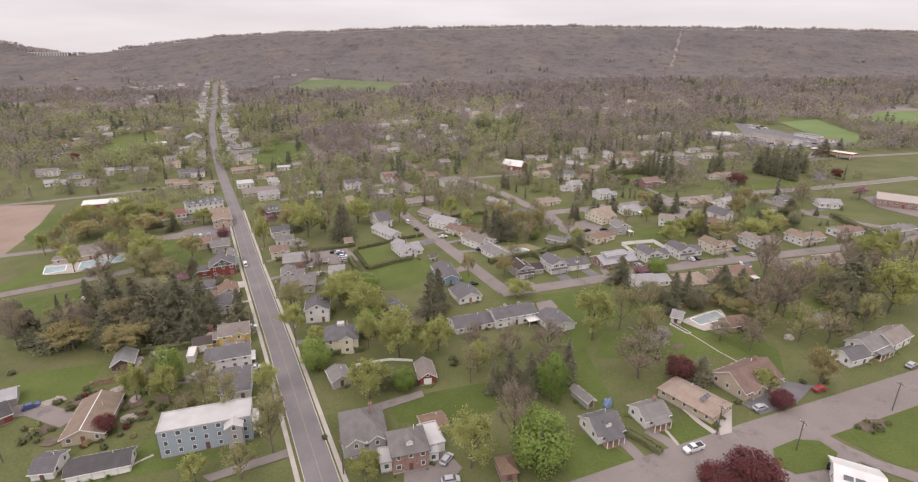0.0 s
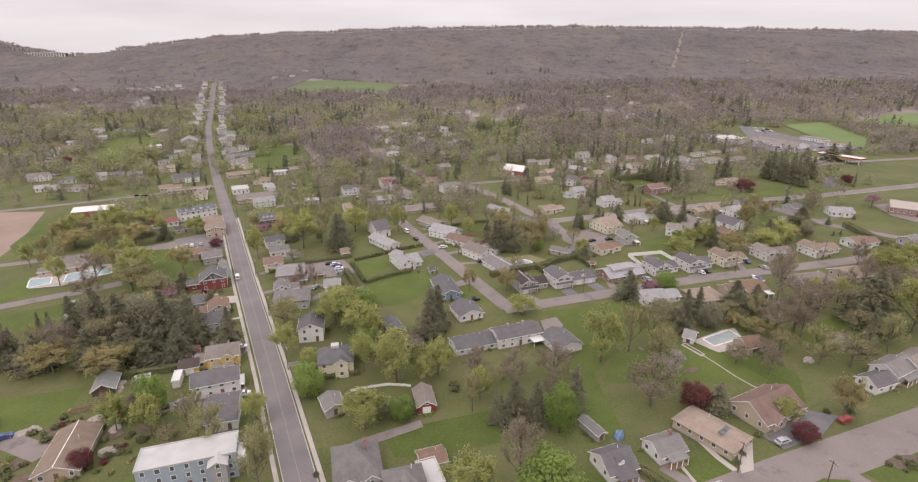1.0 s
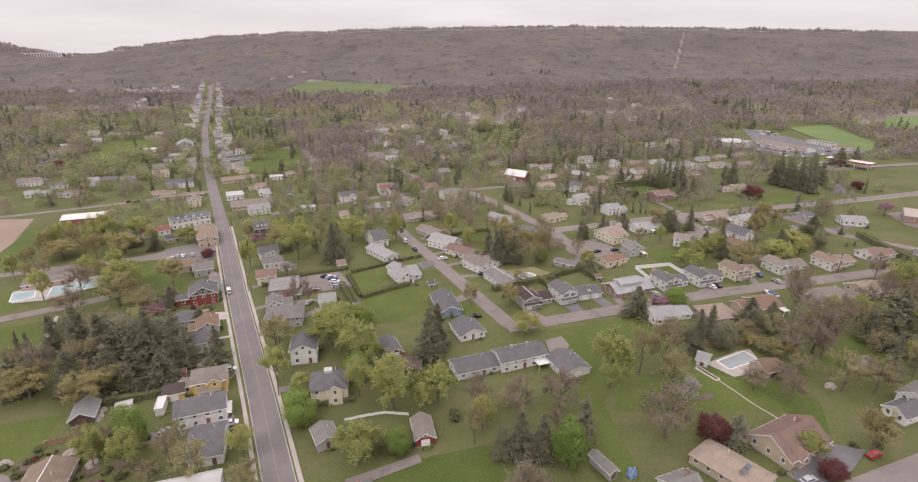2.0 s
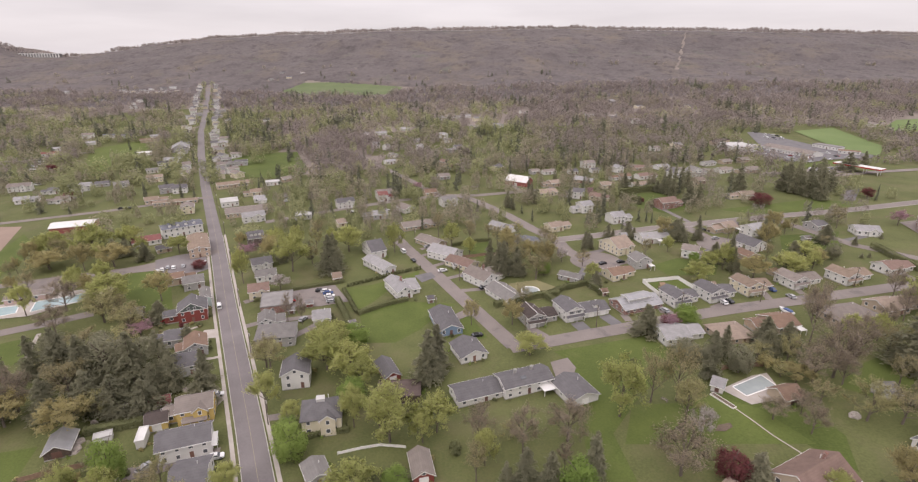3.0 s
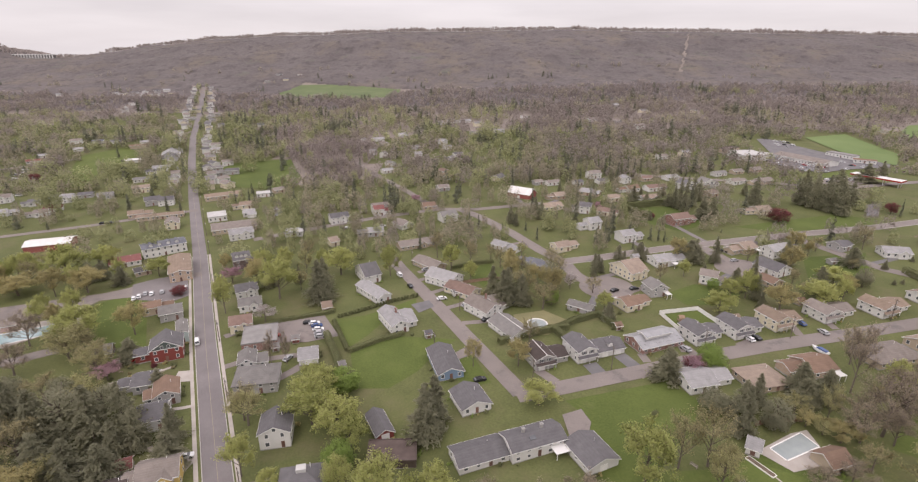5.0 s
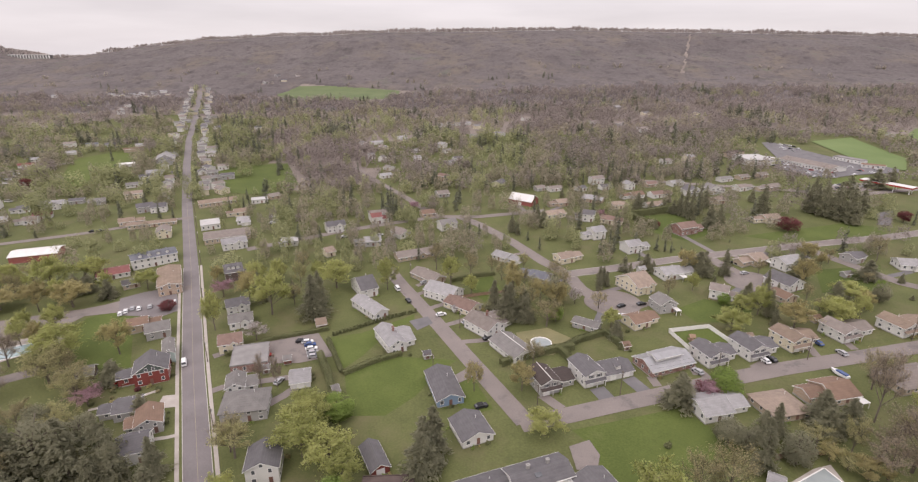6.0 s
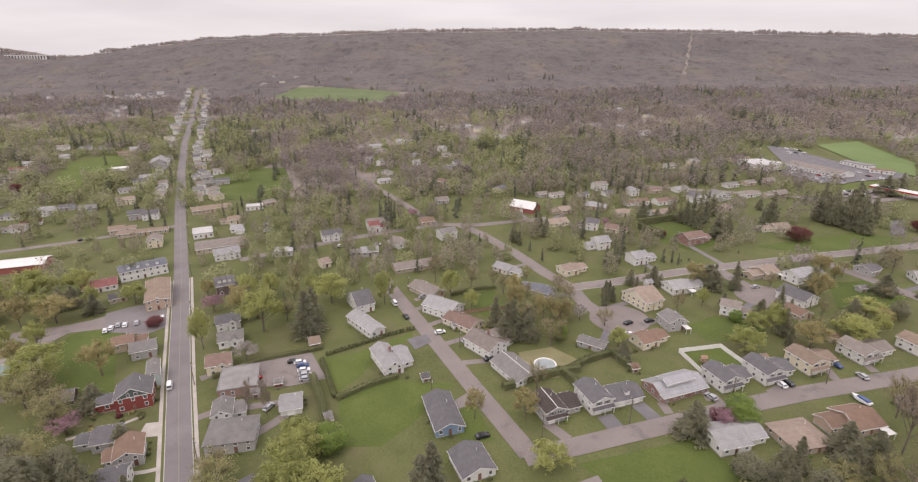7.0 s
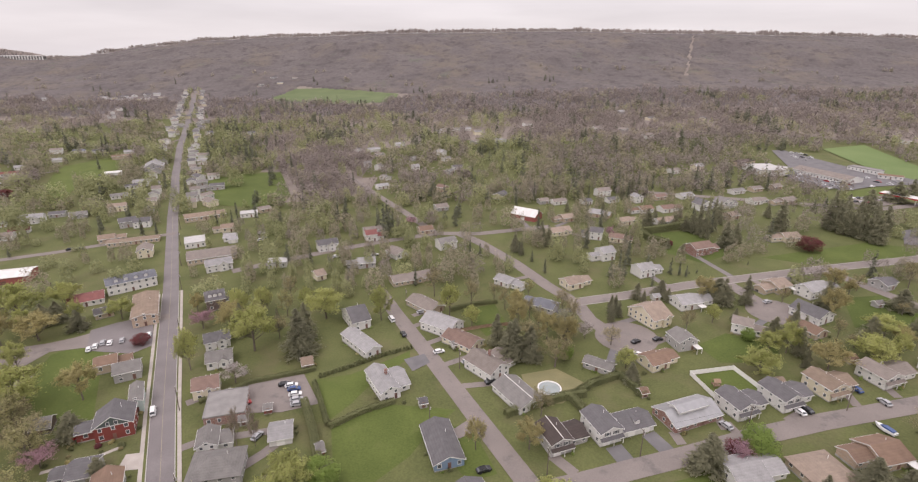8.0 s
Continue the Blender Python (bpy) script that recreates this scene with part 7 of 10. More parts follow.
house("house", "small white house of a hamlet among woods", "white", "palegrey", -633.5, 1067.3, 20, 13.9, 8.3, 3.0, storeys=1)
house("house", "small white house of a hamlet among woods", "white", "palegrey", -612.7, 1044.6, 60, 12.1, 8.3, 4.6, storeys=2)
house("house", "small white house of a hamlet among woods", "cream", "greybrown", -610.5, 1059.7, -40, 12.3, 8.3, 3.0, storeys=1)
house("house", "small white house of a hamlet among woods", "white", "grey", -584.4, 1030.6, 30, 12.0, 8.3, 4.6, storeys=2)
house("house", "small white house of a hamlet among woods", "greysiding", "slate", -602.1, 1075.8, 20, 14.0, 8.3, 3.0, storeys=1)
house("house", "small white house of a hamlet among woods", "white", "palegrey", -575.4, 1045.1, 60, 13.6, 8.3, 4.6, storeys=2)
house("house", "small white house of a hamlet among woods", "white", "palegrey", -589.1, 1084.3, -40, 12.6, 8.3, 3.0, storeys=1)
house("house", "small white house of a hamlet among woods", "cream", "greybrown", -557.7, 1038.0, 30, 13.6, 8.3, 4.6, storeys=2)
house("house", "small white house of a hamlet among woods", "white", "grey", -556.9, 1052.7, 20, 13.7, 8.3, 3.0, storeys=1)
house("house", "small white house of a hamlet among woods", "greysiding", "slate", -565.8, 1084.5, 60, 12.6, 8.3, 4.6, storeys=2)
house("house", "small white house of a hamlet among woods", "white", "palegrey", -543.0, 1052.9, -40, 15.3, 8.3, 3.0, storeys=1)
house("house", "small white house of a hamlet among woods", "white", "palegrey", -552.4, 1093.2, 30, 15.9, 8.3, 4.6, storeys=2)
house("house", "small white house of a hamlet among woods", "cream", "greybrown", -532.3, 1068.6, 20, 12.4, 8.3, 3.0, storeys=1)
house("house", "small white house of a hamlet among woods", "white", "grey", -512.8, 887.7, 60, 11.6, 8.3, 4.6, storeys=2)
house("house", "small white house of a hamlet among woods", "greysiding", "slate", -598.2, 949.2, -40, 12.4, 8.3, 3.0, storeys=1)
house("house", "small white house of a hamlet among woods", "white", "palegrey", -716.0, 1036.2, 30, 13.5, 8.3, 4.6, storeys=2)

house("house", "small house among the woods", "cream", "grey", -259.1, 602.7, 30, 12.8, 8.7, 4.6, storeys=1)
house("house", "small house among the woods", "white", "slate", -245.9, 579.9, -40, 15.3, 8.9, 3.4, storeys=1)
house("house", "small house among the woods", "greysiding", "grey", -233.4, 558.4, 30, 12.6, 8.2, 3.4, storeys=1)
house("house", "small house among the woods", "greysiding", "grey", -221.7, 538.1, 30, 11.9, 8.3, 3.4, storeys=1)
house("house", "small house among the woods", "white", "greybrown", -208.1, 509.8, 60, 14.2, 8.8, 4.6, storeys=1)
house("house", "small house among the woods", "white", "greybrown", -231.4, 578.6, 30, 13.0, 8.3, 4.6, storeys=1)
house("house", "small house among the woods", "greysiding", "slate", -211.6, 541.0, 20, 15.5, 8.4, 4.6, storeys=1)
house("house", "small house among the woods", "white", "palegrey", -269.3, 638.3, 20, 12.8, 8.7, 4.6, storeys=1)
house("house", "small house among the woods", "white", "greybrown", -278.9, 664.1, 25, 15.1, 9.2, 4.6, storeys=1)


def house_drives():
    """A narrow drive from the side of each suburban house down to its street."""
    streets = [(pts, half) for pts, half in ROADS if half > 3.1]
    count = 0
    for hx, hy, yaw, a, b in list(FOOTPRINTS):
        if not (15 < hx < 270 and 250 < hy < 470 and a > 3.5):
            continue
        best = (99.0, 0, 0)
        for pts, half in streets:
            for (x0, y0), (x1, y1) in zip(pts, pts[1:]):
                k = max(0, min(1, ((hx - x0) * (x1 - x0) + (hy - y0) * (y1 - y0)) / ((x1 - x0) ** 2 + (y1 - y0) ** 2)))
                x, y = x0 + (x1 - x0) * k, y0 + (y1 - y0) * k
                best = min(best, (math.hypot(x - hx, y - hy) - half * 0.8, x, y))
        d, x, y = best
        if 9 < d < 34:
            ux, uy = (x - hx) / math.hypot(x - hx, y - hy), (y - hy) / math.hypot(x - hx, y - hy)
            side = a * 0.62 * (1 if count % 2 else -1)
            px, py = hx - uy * side, hy + ux * side
            strip("driveway", "narrow asphalt driveway leading to a house", [(px + ux * b * 0.8, py + uy * b * 0.8), (px + ux * d, py + uy * d)], 3.2, ("dark_asphalt", "old_asphalt", "asphalt")[count % 3], 0.055, category="driveway")
            count += 1


house_drives()

# ---- rows of small houses farther along the main street, and scattered ones in the woods ----
def far_houses():
    rng = random.Random(4)
    walls = ["white", "white", "white", "cream", "greysiding"]
    roofs = ["grey", "slate", "grey", "greybrown", "greybrown"]
    for (x, y), (dx, dy) in along(MAIN[5:], 19.0):
        for side in (-1, 1):
            if y < 480 or rng.random() < 0.16:
                continue
            off = side * rng.uniform(13, 19)
            house("house", "small town house beside the far main street", rng.choice(walls), rng.choice(roofs), round(x - dy * off, 1), round(y + dx * off, 1),
                  math.degrees(math.atan2(dx, -dy)) + (180 if rng.random() < 0.5 else 0) + 180, rng.uniform(8, 12), rng.uniform(8, 11), rng.choice((3.2, 5.2)), storeys=2, ridge=rng.choice("xy"))


far_houses()
house("house", "small house among the woods", "cream", "grey", 257.0, 810.2, 25, 14.7, 9.0, 3.4, storeys=1)
house("house", "small house among the woods", "greysiding", "palegrey", 230.1, 854.0, 25, 11.8, 8.1, 4.6, storeys=1)
house("house", "small house among the woods", "white", "greybrown", 90.0, 792.4, 30, 13.4, 8.6, 3.4, storeys=1)
house("house", "small house among the woods", "cream", "slate", 324.2, 802.1, 60, 14.5, 8.9, 3.4, storeys=1)
house("house", "small house among the woods", "white", "greybrown", 492.0, 672.0, 20, 11.1, 9.6, 3.4, storeys=1)
house("house", "small house among the woods", "greysiding", "slate", -371.3, 1202.4, 60, 12.6, 9.7, 4.6, storeys=1)
house("house", "small house among the woods", "white", "slate", -267.6, 779.8, 20, 11.5, 8.4, 3.4, storeys=1)
house("house", "small house among the woods", "white", "greybrown", -533.8, 921.0, -40, 15.4, 8.5, 3.4, storeys=1)
house("house", "small house among the woods", "white", "greybrown", -537.2, 950.0, -40, 15.8, 9.4, 3.4, storeys=1)
house("house", "small house among the woods", "cream", "slate", 32.9, 494.2, 60, 14.6, 9.8, 3.4, storeys=1)
house("house", "small house among the woods", "white", "palegrey", 48.9, 705.5, -40, 15.1, 9.5, 3.4, storeys=1)
house("house", "small house among the woods", "greysiding", "greybrown", 18.2, 702.8, 60, 13.8, 8.9, 3.4, storeys=1)
house("house", "small house among the woods", "white", "greybrown", 174.7, 761.7, 20, 15.5, 9.1, 3.4, storeys=1)
house("house", "small house among the woods", "greysiding", "greybrown", 204.0, 748.3, -40, 12.3, 9.0, 3.4, storeys=1)
house("house", "small house among the woods", "white", "greybrown", 220.4, 708.2, 25, 14.8, 9.9, 4.6, storeys=1)
house("house", "small house among the woods", "cream", "grey", 23.2, 748.5, 20, 11.8, 8.8, 4.6, storeys=1)
house("house", "small house among the woods", "white", "greybrown", 194.6, 560.1, 20, 12.2, 8.9, 3.4, storeys=1)
house("house", "small house among the woods", "cream", "palegrey", 219.4, 568.6, 20, 11.6, 9.6, 4.6, storeys=1)
house("house", "small house among the woods", "cream", "greybrown", -196.4, 492.0, -40, 14.8, 9.7, 4.6, storeys=1)
house("house", "small house among the woods", "greysiding", "grey", -385.1, 831.8, 30, 12.6, 9.9, 3.4, storeys=1)
house("house", "small house among the woods", "white", "grey", -388.8, 809.9, 30, 12.3, 8.8, 4.6, storeys=1)
house("house", "small house among the woods", "white", "greybrown", -369.3, 785.9, 25, 12.2, 8.5, 3.4, storeys=1)
house("house", "small house among the woods", "cream", "greybrown", -363.4, 744.3, 60, 11.3, 8.3, 3.4, storeys=1)
house("house", "small house among the woods", "greysiding", "slate", -404.6, 858.6, 30, 11.7, 9.0, 3.4, storeys=1)
house("house", "small house among the woods", "cream", "slate", -403.0, 887.4, 25, 16.0, 8.8, 4.6, storeys=1)
house("house", "small house among the woods", "greysiding", "greybrown", -361.4, 859.2, 60, 15.2, 9.2, 4.6, storeys=1)
house("house", "small house among the woods", "greysiding", "slate", -350.5, 821.2, 25, 13.1, 9.0, 3.4, storeys=1)
house("house", "small house among the woods", "white", "slate", -323.4, 785.8, 60, 11.6, 9.9, 3.4, storeys=1)
house("house", "small house among the woods", "white", "slate", -389.9, 900.7, 30, 13.3, 9.4, 4.6, storeys=1)
house("house", "small house among the woods", "white", "greybrown", -330.1, 1203.9, 25, 11.9, 8.3, 3.4, storeys=1)
house("house", "small house among the woods", "cream", "slate", -352.1, 1179.0, 20, 15.3, 8.9, 3.4, storeys=1)
house("house", "small house among the woods", "greysiding", "grey", -385.2, 1167.0, 60, 11.2, 9.4, 3.4, storeys=1)
house("house", "small town house among trees", "white", "redroof", -53.8, 403.1, 20, 11.3, 8.3, 4.6, storeys=1)

def hill_shed(x, y, yaw, length, h):
    """A long pale open-fronted building on the hill."""
    thing = new("long_shed")
    thing.matrix_basis = pose(x, y, gz(x, y) + 2.0, 0, 0, yaw)
    tagged(thing, "long pale open-fronted building on the wooded hill", "building")
    for name, material, b in (("roof", "roof_whitemetal", (-length / 2 - 1, -9, h, length / 2 + 1, 9, h + 1.5)), ("back_wall", "wall_greysiding", (-length / 2, 6, -8, length / 2, 7, h)), ("base", "foundation", (-length / 2, -8.6, -9, length / 2, 6, 1.2))):
        bm = bmesh.new()
        box(bm, *b)
        part(name, bm, material, thing)
    for i in range(15):
        bm = bmesh.new()
        px = (i / 14 - 0.5) * (length - 2)
        box(bm, px - 1.3, -8.5, 1.2, px + 1.3, -6.5, h)
        part("post", bm, "trim", thing)


def canopy_roof(x, y, yaw, length, wide, h):
    """A petrol station's flat canopy: white deck, red band, posts and pumps' island."""
    thing = new("station_canopy")
    thing.matrix_basis = pose(x, y, gz(x, y), 0, 0, yaw)
    tagged(thing, "flat white petrol station canopy with a red band", "canopy")
    bm = bmesh.new()
    box(bm, -length / 2, -wide / 2, h + 0.9, length / 2, wide / 2, h + 1.1)
    part("deck", bm, "roof_whitemetal", thing)
    bm = bmesh.new()
    box(bm, -length / 2 - 0.1, -wide / 2 - 0.1, h, length / 2 + 0.1, wide / 2 + 0.1, h + 0.92)
    part("band", bm, "car_red", thing, "red band round the canopy")
    for i in range(4):
        for py in (-wide / 4, wide / 4):
            bm = bmesh.new()
            px = (i / 3 - 0.5) * (length - 4)
            box(bm, px - 0.2, py - 0.2, -0.5, px + 0.2, py + 0.2, h)
            part("post", bm, "trim", thing)


canopy_roof(320.4, 451.6, -60, 34, 9, 4.5)
hill_shed(-1133, 1552, 2, 105, 10)
vehicle("van", "white", -102.9, 235.4, 116)
vehicle("pickup", "white", 58.0, 105.4, 200)
vehicle("pickup", "black", 88.3, 99.0, 40)
vehicle("car", "silver", 138.2, 138.9, 30)
vehicle("car", "black", -63.1, 249.2, 14)
vehicle("car", "white", -60.5, 248.5, 14)
vehicle("car", "blue", -58.9, 246.3, 14)
vehicle("car", "white", -57.6, 243.3, 14)
vehicle("car", "silver", -56.3, 240.3, 14)
vehicle("car", "silver", -55.4, 237.8, 14)
vehicle("car", "red", -73.6, 238.7, 30)
vehicle("car", "white", -151.4, 276.3, 116)
vehicle("car", "white", -150.2, 278.5, 116)
vehicle("car", "silver", -148.8, 281.2, 116)
vehicle("car", "white", -145.8, 281.1, 116)
vehicle("car", "silver", -141.7, 282.8, 116)
vehicle("car", "white", -142.7, 296.7, 116)
vehicle("car", "silver", -138.6, 299.2, 116)
vehicle("car", "white", -132.8, 287.2, 116)
vehicle("van", "white", -30.3, 295.9, 115)
vehicle("car", "black", -23.9, 282.9, 115)
vehicle("car", "silver", -17.5, 302.4, 25)
vehicle("car", "silver", 2.4, 261.3, 25)
vehicle("car", "black", 6.1, 206.4, 20)
vehicle("car", "white", -8.5, 268.7, 20)
vehicle("car", "silver", 81.7, 222.6, 115)
vehicle("car", "white", 107.9, 228.4, 105)
vehicle("car", "black", 110.8, 229.2, 105)
vehicle("car", "white", 67.6, 263.6, 140)
vehicle("car", "black", 69.9, 272.9, 30)
vehicle("car", "black", 79.1, 274.3, 20)
vehicle("car", "silver", 85.2, 276.8, 20)
vehicle("car", "silver", 139.5, 304.5, 20)
vehicle("car", "black", 138.9, 318.8, 10)
vehicle("car", "black", 142.8, 316.7, 10)
vehicle("car", "silver", -82.8, 142.4, 70)
vehicle("car", "blue", -124.7, 128.5, 40)
vehicle("car", "white", -77.2, 173.2, 20)
vehicle("car", "silver", -3.0, 103.6, 60)
vehicle("car", "silver", -1.9, 96.9, 10)
vehicle("car", "silver", 137.8, 232.1, 100)
vehicle("car", "silver", -63.4, 222.3, 70)
vehicle("pickup", "white", -122.8, 223.3, 20)
vehicle("car", "white", 288.6, 518.5, -60)
vehicle("car", "silver", 293.2, 514.3, -60)
vehicle("car", "white", 297.7, 510.0, -60)
vehicle("car", "silver", 302.1, 505.9, -60)
vehicle("car", "white", 306.4, 501.8, -60)
vehicle("car", "white", 333.1, 610.6, -60)
vehicle("car", "black", 338.9, 605.8, -60)
vehicle("car", "silver", 344.7, 601.0, -60)
vehicle("car", "white", 346.9, 528.5, -60)
vehicle("car", "red", 346.7, 514.8, -60)
vehicle("car", "white", 350.6, 507.2, -60)
vehicle("car", "white", 289.4, 532.2, -60)
vehicle("car", "black", 284.5, 536.7, -60)
vehicle("car", "white", 340.2, 625.8, -60)
vehicle("car", "silver", 343.5, 623.3, -60)
vehicle("car", "white", 346.8, 620.8, -60)
vehicle("car", "black", 348.5, 615.8, -60)
vehicle("car", "white", 347.1, 605.9, -60)
vehicle("car", "red", 306.7, 518.8, -60)
vehicle("car", "white", 308.3, 516.7, -60)
vehicle("car", "silver", 309.8, 514.6, -60)
vehicle("car", "white", 311.3, 512.6, -60)
vehicle("car", "black", 312.8, 510.5, -60)
vehicle("car", "white", 314.3, 508.5, -60)
vehicle("car", "red", 317.0, 508.2, -60)
vehicle("car", "white", 297.6, 541.6, -60)
vehicle("car", "silver", 298.9, 549.8, -60)
vehicle("car", "white", 292.5, 466.5, 20)
vehicle("car", "black", 296.8, 467.8, 20)
vehicle("car", "white", 300.1, 467.5, 20)
vehicle("car", "red", 302.2, 465.7, 20)
vehicle("car", "white", 304.4, 463.9, 20)
vehicle("car", "silver", 308.7, 465.1, 20)
vehicle("car", "white", 309.7, 461.8, 20)
vehicle("car", "black", 288.8, 458.9, 20)
vehicle("car", "white", 291.8, 457.1, 20)
vehicle("car", "red", 295.5, 455.3, 20)
vehicle("car", "white", 300.5, 456.4, 20)
vehicle("car", "silver", 359.9, 514.9, -60)
vehicle("car", "white", 330.6, 499.6, 20)
vehicle("car", "white", -152.0, 459.2, 25)
vehicle("car", "white", -130.6, 418.7, 25)
vehicle("car", "silver", -126.2, 409.3, 25)
vehicle("car", "white", -126.1, 404.9, 25)
vehicle("car", "white", -282.0, 535.7, 25)
vehicle("car", "silver", -279.9, 539.2, 25)
vehicle("car", "black", -241.6, 395.7, 25)
vehicle("car", "black", -236.6, 396.4, 25)
vehicle("car", "white", -49.4, 374.8, 25)
vehicle("car", "white", -71.3, 373.4, 25)
# utility poles with their wires
pole(66.2, 110.8, 9.0, 20)
pole(82.7, 104.4, 9.0, 20)
pole(117.0, 118.7, 9.0, 20)
pole(-115.2, 106.5, 9.0, 20)
pole(104.9, 130.3, 9.0, 20)
pole(23.5, 204.1, 9.5, 14)
pole(51.5, 210.9, 9.5, 14)
pole(87.2, 220.3, 9.5, 14)
pole(123.5, 229.0, 9.5, 14)
pole(169.9, 240.5, 9.5, 14)
for px, py in STREET_POLES:
    pole(round(px, 1), round(py, 1), 9.5, 27)
for a, b in zip(STREET_POLES, STREET_POLES[1:]):
    wires(a, b, 9.3)
wires((23.5, 204.1), (51.5, 210.9), 9.3)
wires((51.5, 210.9), (87.2, 220.3), 9.3)
wires((87.2, 220.3), (123.5, 229.0), 9.3)
wires((123.5, 229.0), (169.9, 240.5), 9.3)
wires((66.2, 110.8), (104.9, 130.3), 8.8)
pole(-0.5, 257.5, 8.0, 25)
pole(-25.3, 311.5, 8.0, 25)
pole(-10.1, 226.8, 7.5, 25)
# hedges, fences, pools
hedge("row of small pointed evergreens along a lawn", [(-51.4, 253.8), (-41.3, 259.9), (-29.1, 267.9), (-19.8, 272.2)], 1.1, 2.0, 0.5)
hedge("dark green clipped hedge beside a lawn", [(-52.8, 250.3), (-47.6, 238.4), (-42.6, 227.0)], 1.4, 1.6, 0)
hedge("dark green clipped hedge across the lawn", [(-42.0, 225.9), (-32.5, 233.3), (-22.6, 238.2)], 1.6, 1.8, 0)
hedge("tall clipped hedge behind a white house", [(14.0, 229.7), (22.6, 233.6), (34.0, 238.1), (42.3, 239.8)], 2.2, 2.6, 0)
hedge("tall clipped hedge between gardens", [(37.0, 238.0), (39.1, 232.4), (40.8, 226.6)], 2.2, 2.6, 0)
hedge("tall clipped hedge round a small lawn", [(37.7, 238.7), (45.5, 245.0), (56.8, 250.2)], 2.0, 2.4, 0)
hedge("tall clipped hedge closing a small lawn", [(56.8, 250.2), (59.7, 243.1), (61.6, 237.8)], 2.0, 2.4, 0)
hedge("dark clipped hedge beside a driveway", [(42.5, 112.7), (46.2, 108.9), (49.7, 104.2)], 1.6, 1.6, 0)
hedge("tall dark evergreen hedge round a lawn", [(109.7, 399.6), (128.1, 405.0), (148.0, 412.9), (153.7, 404.3)], 3.0, 4.5, 0)
hedge("tall dark evergreen hedge beside a lawn", [(112.9, 403.8), (115.1, 388.5), (121.7, 378.1)], 3.0, 4.0, 0)
hedge("dark hedge behind the parking lot", [(-89.7, 239.9), (-75.7, 251.1), (-61.2, 256.1), (-54.3, 258.8)], 1.5, 1.6, 0)
hedge("clipped hedge by the cream house", [(-44.9, 152.7), (-39.8, 154.3), (-32.0, 155.6)], 1.5, 1.6, 0)
hedge("hedge behind the white bungalow", [(-4.3, 303.4), (6.5, 308.7), (17.5, 310.6)], 1.3, 1.8, 0)
hedge("dark hedge beside the sheds", [(-107.9, 156.8), (-98.0, 159.0), (-91.8, 161.1)], 2.4, 2.4, 0)
hedge("long dark hedge beside the school", [(211.1, 286.1), (210.4, 257.7), (211.8, 240.2)], 2.6, 3.0, 0)
hedge("ragged hedge line behind gardens", [(-53.2, 238.6), (-46.5, 223.9), (-41.0, 209.0)], 2.2, 2.6, 0)
hedge("hedge beside the barn", [(-23.5, 133.7), (-18.4, 135.0), (-12.8, 136.3)], 3.0, 3.2, 0)
fence("white panel fence round a yard", "trim", [(85.5, 231.5), (82.1, 250.3), (98.9, 253.0), (102.2, 240.3), (101.6, 233.3)], 1.8)
fence("white panel fence behind a garden", "trim", [(-33.2, 146.3), (-27.4, 148.1), (-22.2, 149.2), (-15.0, 148.2)], 0.9)
fence("grey board fence behind gardens", "deck_wood", [(-113.1, 138.6), (-106.6, 141.4), (-97.6, 144.3)], 1.6)
fence("wooden board fence beside a pool yard", "deck_wood", [(85.0, 181.0), (91.6, 182.9), (99.8, 182.6)], 1.8)
fence("white low fence beside the annex", "trim", [(-70.3, 214.9), (-65.6, 216.3)], 1.5)
fence("wooden garden fence behind a lawn", "deck_wood", [(-1.6, 284.4), (10.9, 287.8), (21.5, 289.3)], 1.6)
round_pool(30.5, 242.8, 4.0)
pool("swimming pool with a pale blue cover in a terrace", [(84.5, 171.8), (96.1, 177.5), (97.7, 172.1), (86.3, 167.3)], "pool_cover")
pool("long blue swimming pool of the public baths", [(-184.1, 235.4), (-188.9, 245.1), (-171.7, 253.3), (-168.4, 245.2)], "pool_water")
pool("square blue pool of the public baths", [(-197.3, 230.5), (-202.8, 239.4), (-194.1, 241.6), (-189.9, 234.6)], "pool_water")
house("building", "low pink bath house beside the pool", "pink", "greybrown", -197.8, 246.5, 22.6, 8.5, 6.4, 2.8, storeys=1)
house("building", "low pink bath house beside the pool", "pink", "greybrown", -189.5, 250.5, 25.6, 7.7, 6.4, 2.8, storeys=1)
house("shed", "white pool hut with a pale roof", "white", "palegrey", 79.6, 171.5, -34.9, 3.4, 5.4, 2.4, storeys=0)
house("shed", "small brown-roofed cabin beside the pool", "tan", "brown", 96.9, 165.9, 17.7, 7.0, 6.4, 2.4, storeys=0)
house("shed", "weathered grey garden shed on grass", "greysiding", "grey", -104.3, 167.5, 34.5, 3.5, 3.6, 2.1, storeys=0)
house("shed", "low shed with a rusty red roof", "tan", "redroof", -92.4, 168.7, 25.7, 5.4, 4.6, 2.3, storeys=0)
house("trailer", "long white box trailer in a garden", "white", "flatpale", -100.8, 154.0, 26.0, 4.4, 2.6, 1.7, storeys=0, shape="flat")
house("trailer", "white caravan trailer in a garden", "white", "whitemetal", -89.1, 153.0, 17.7, 2.2, 6.1, 2.5, storeys=0, shape="flat")
house("shed", "open pavilion under a grey roof", "darkwood", "grey", -135.0, 228.5, 22.0, 6.3, 6.6, 2.4, storeys=0)
vehicle("car", "white", -93.4, 164.7, 20)
vehicle("pickup", "red", -118.7, 223.7, 20)
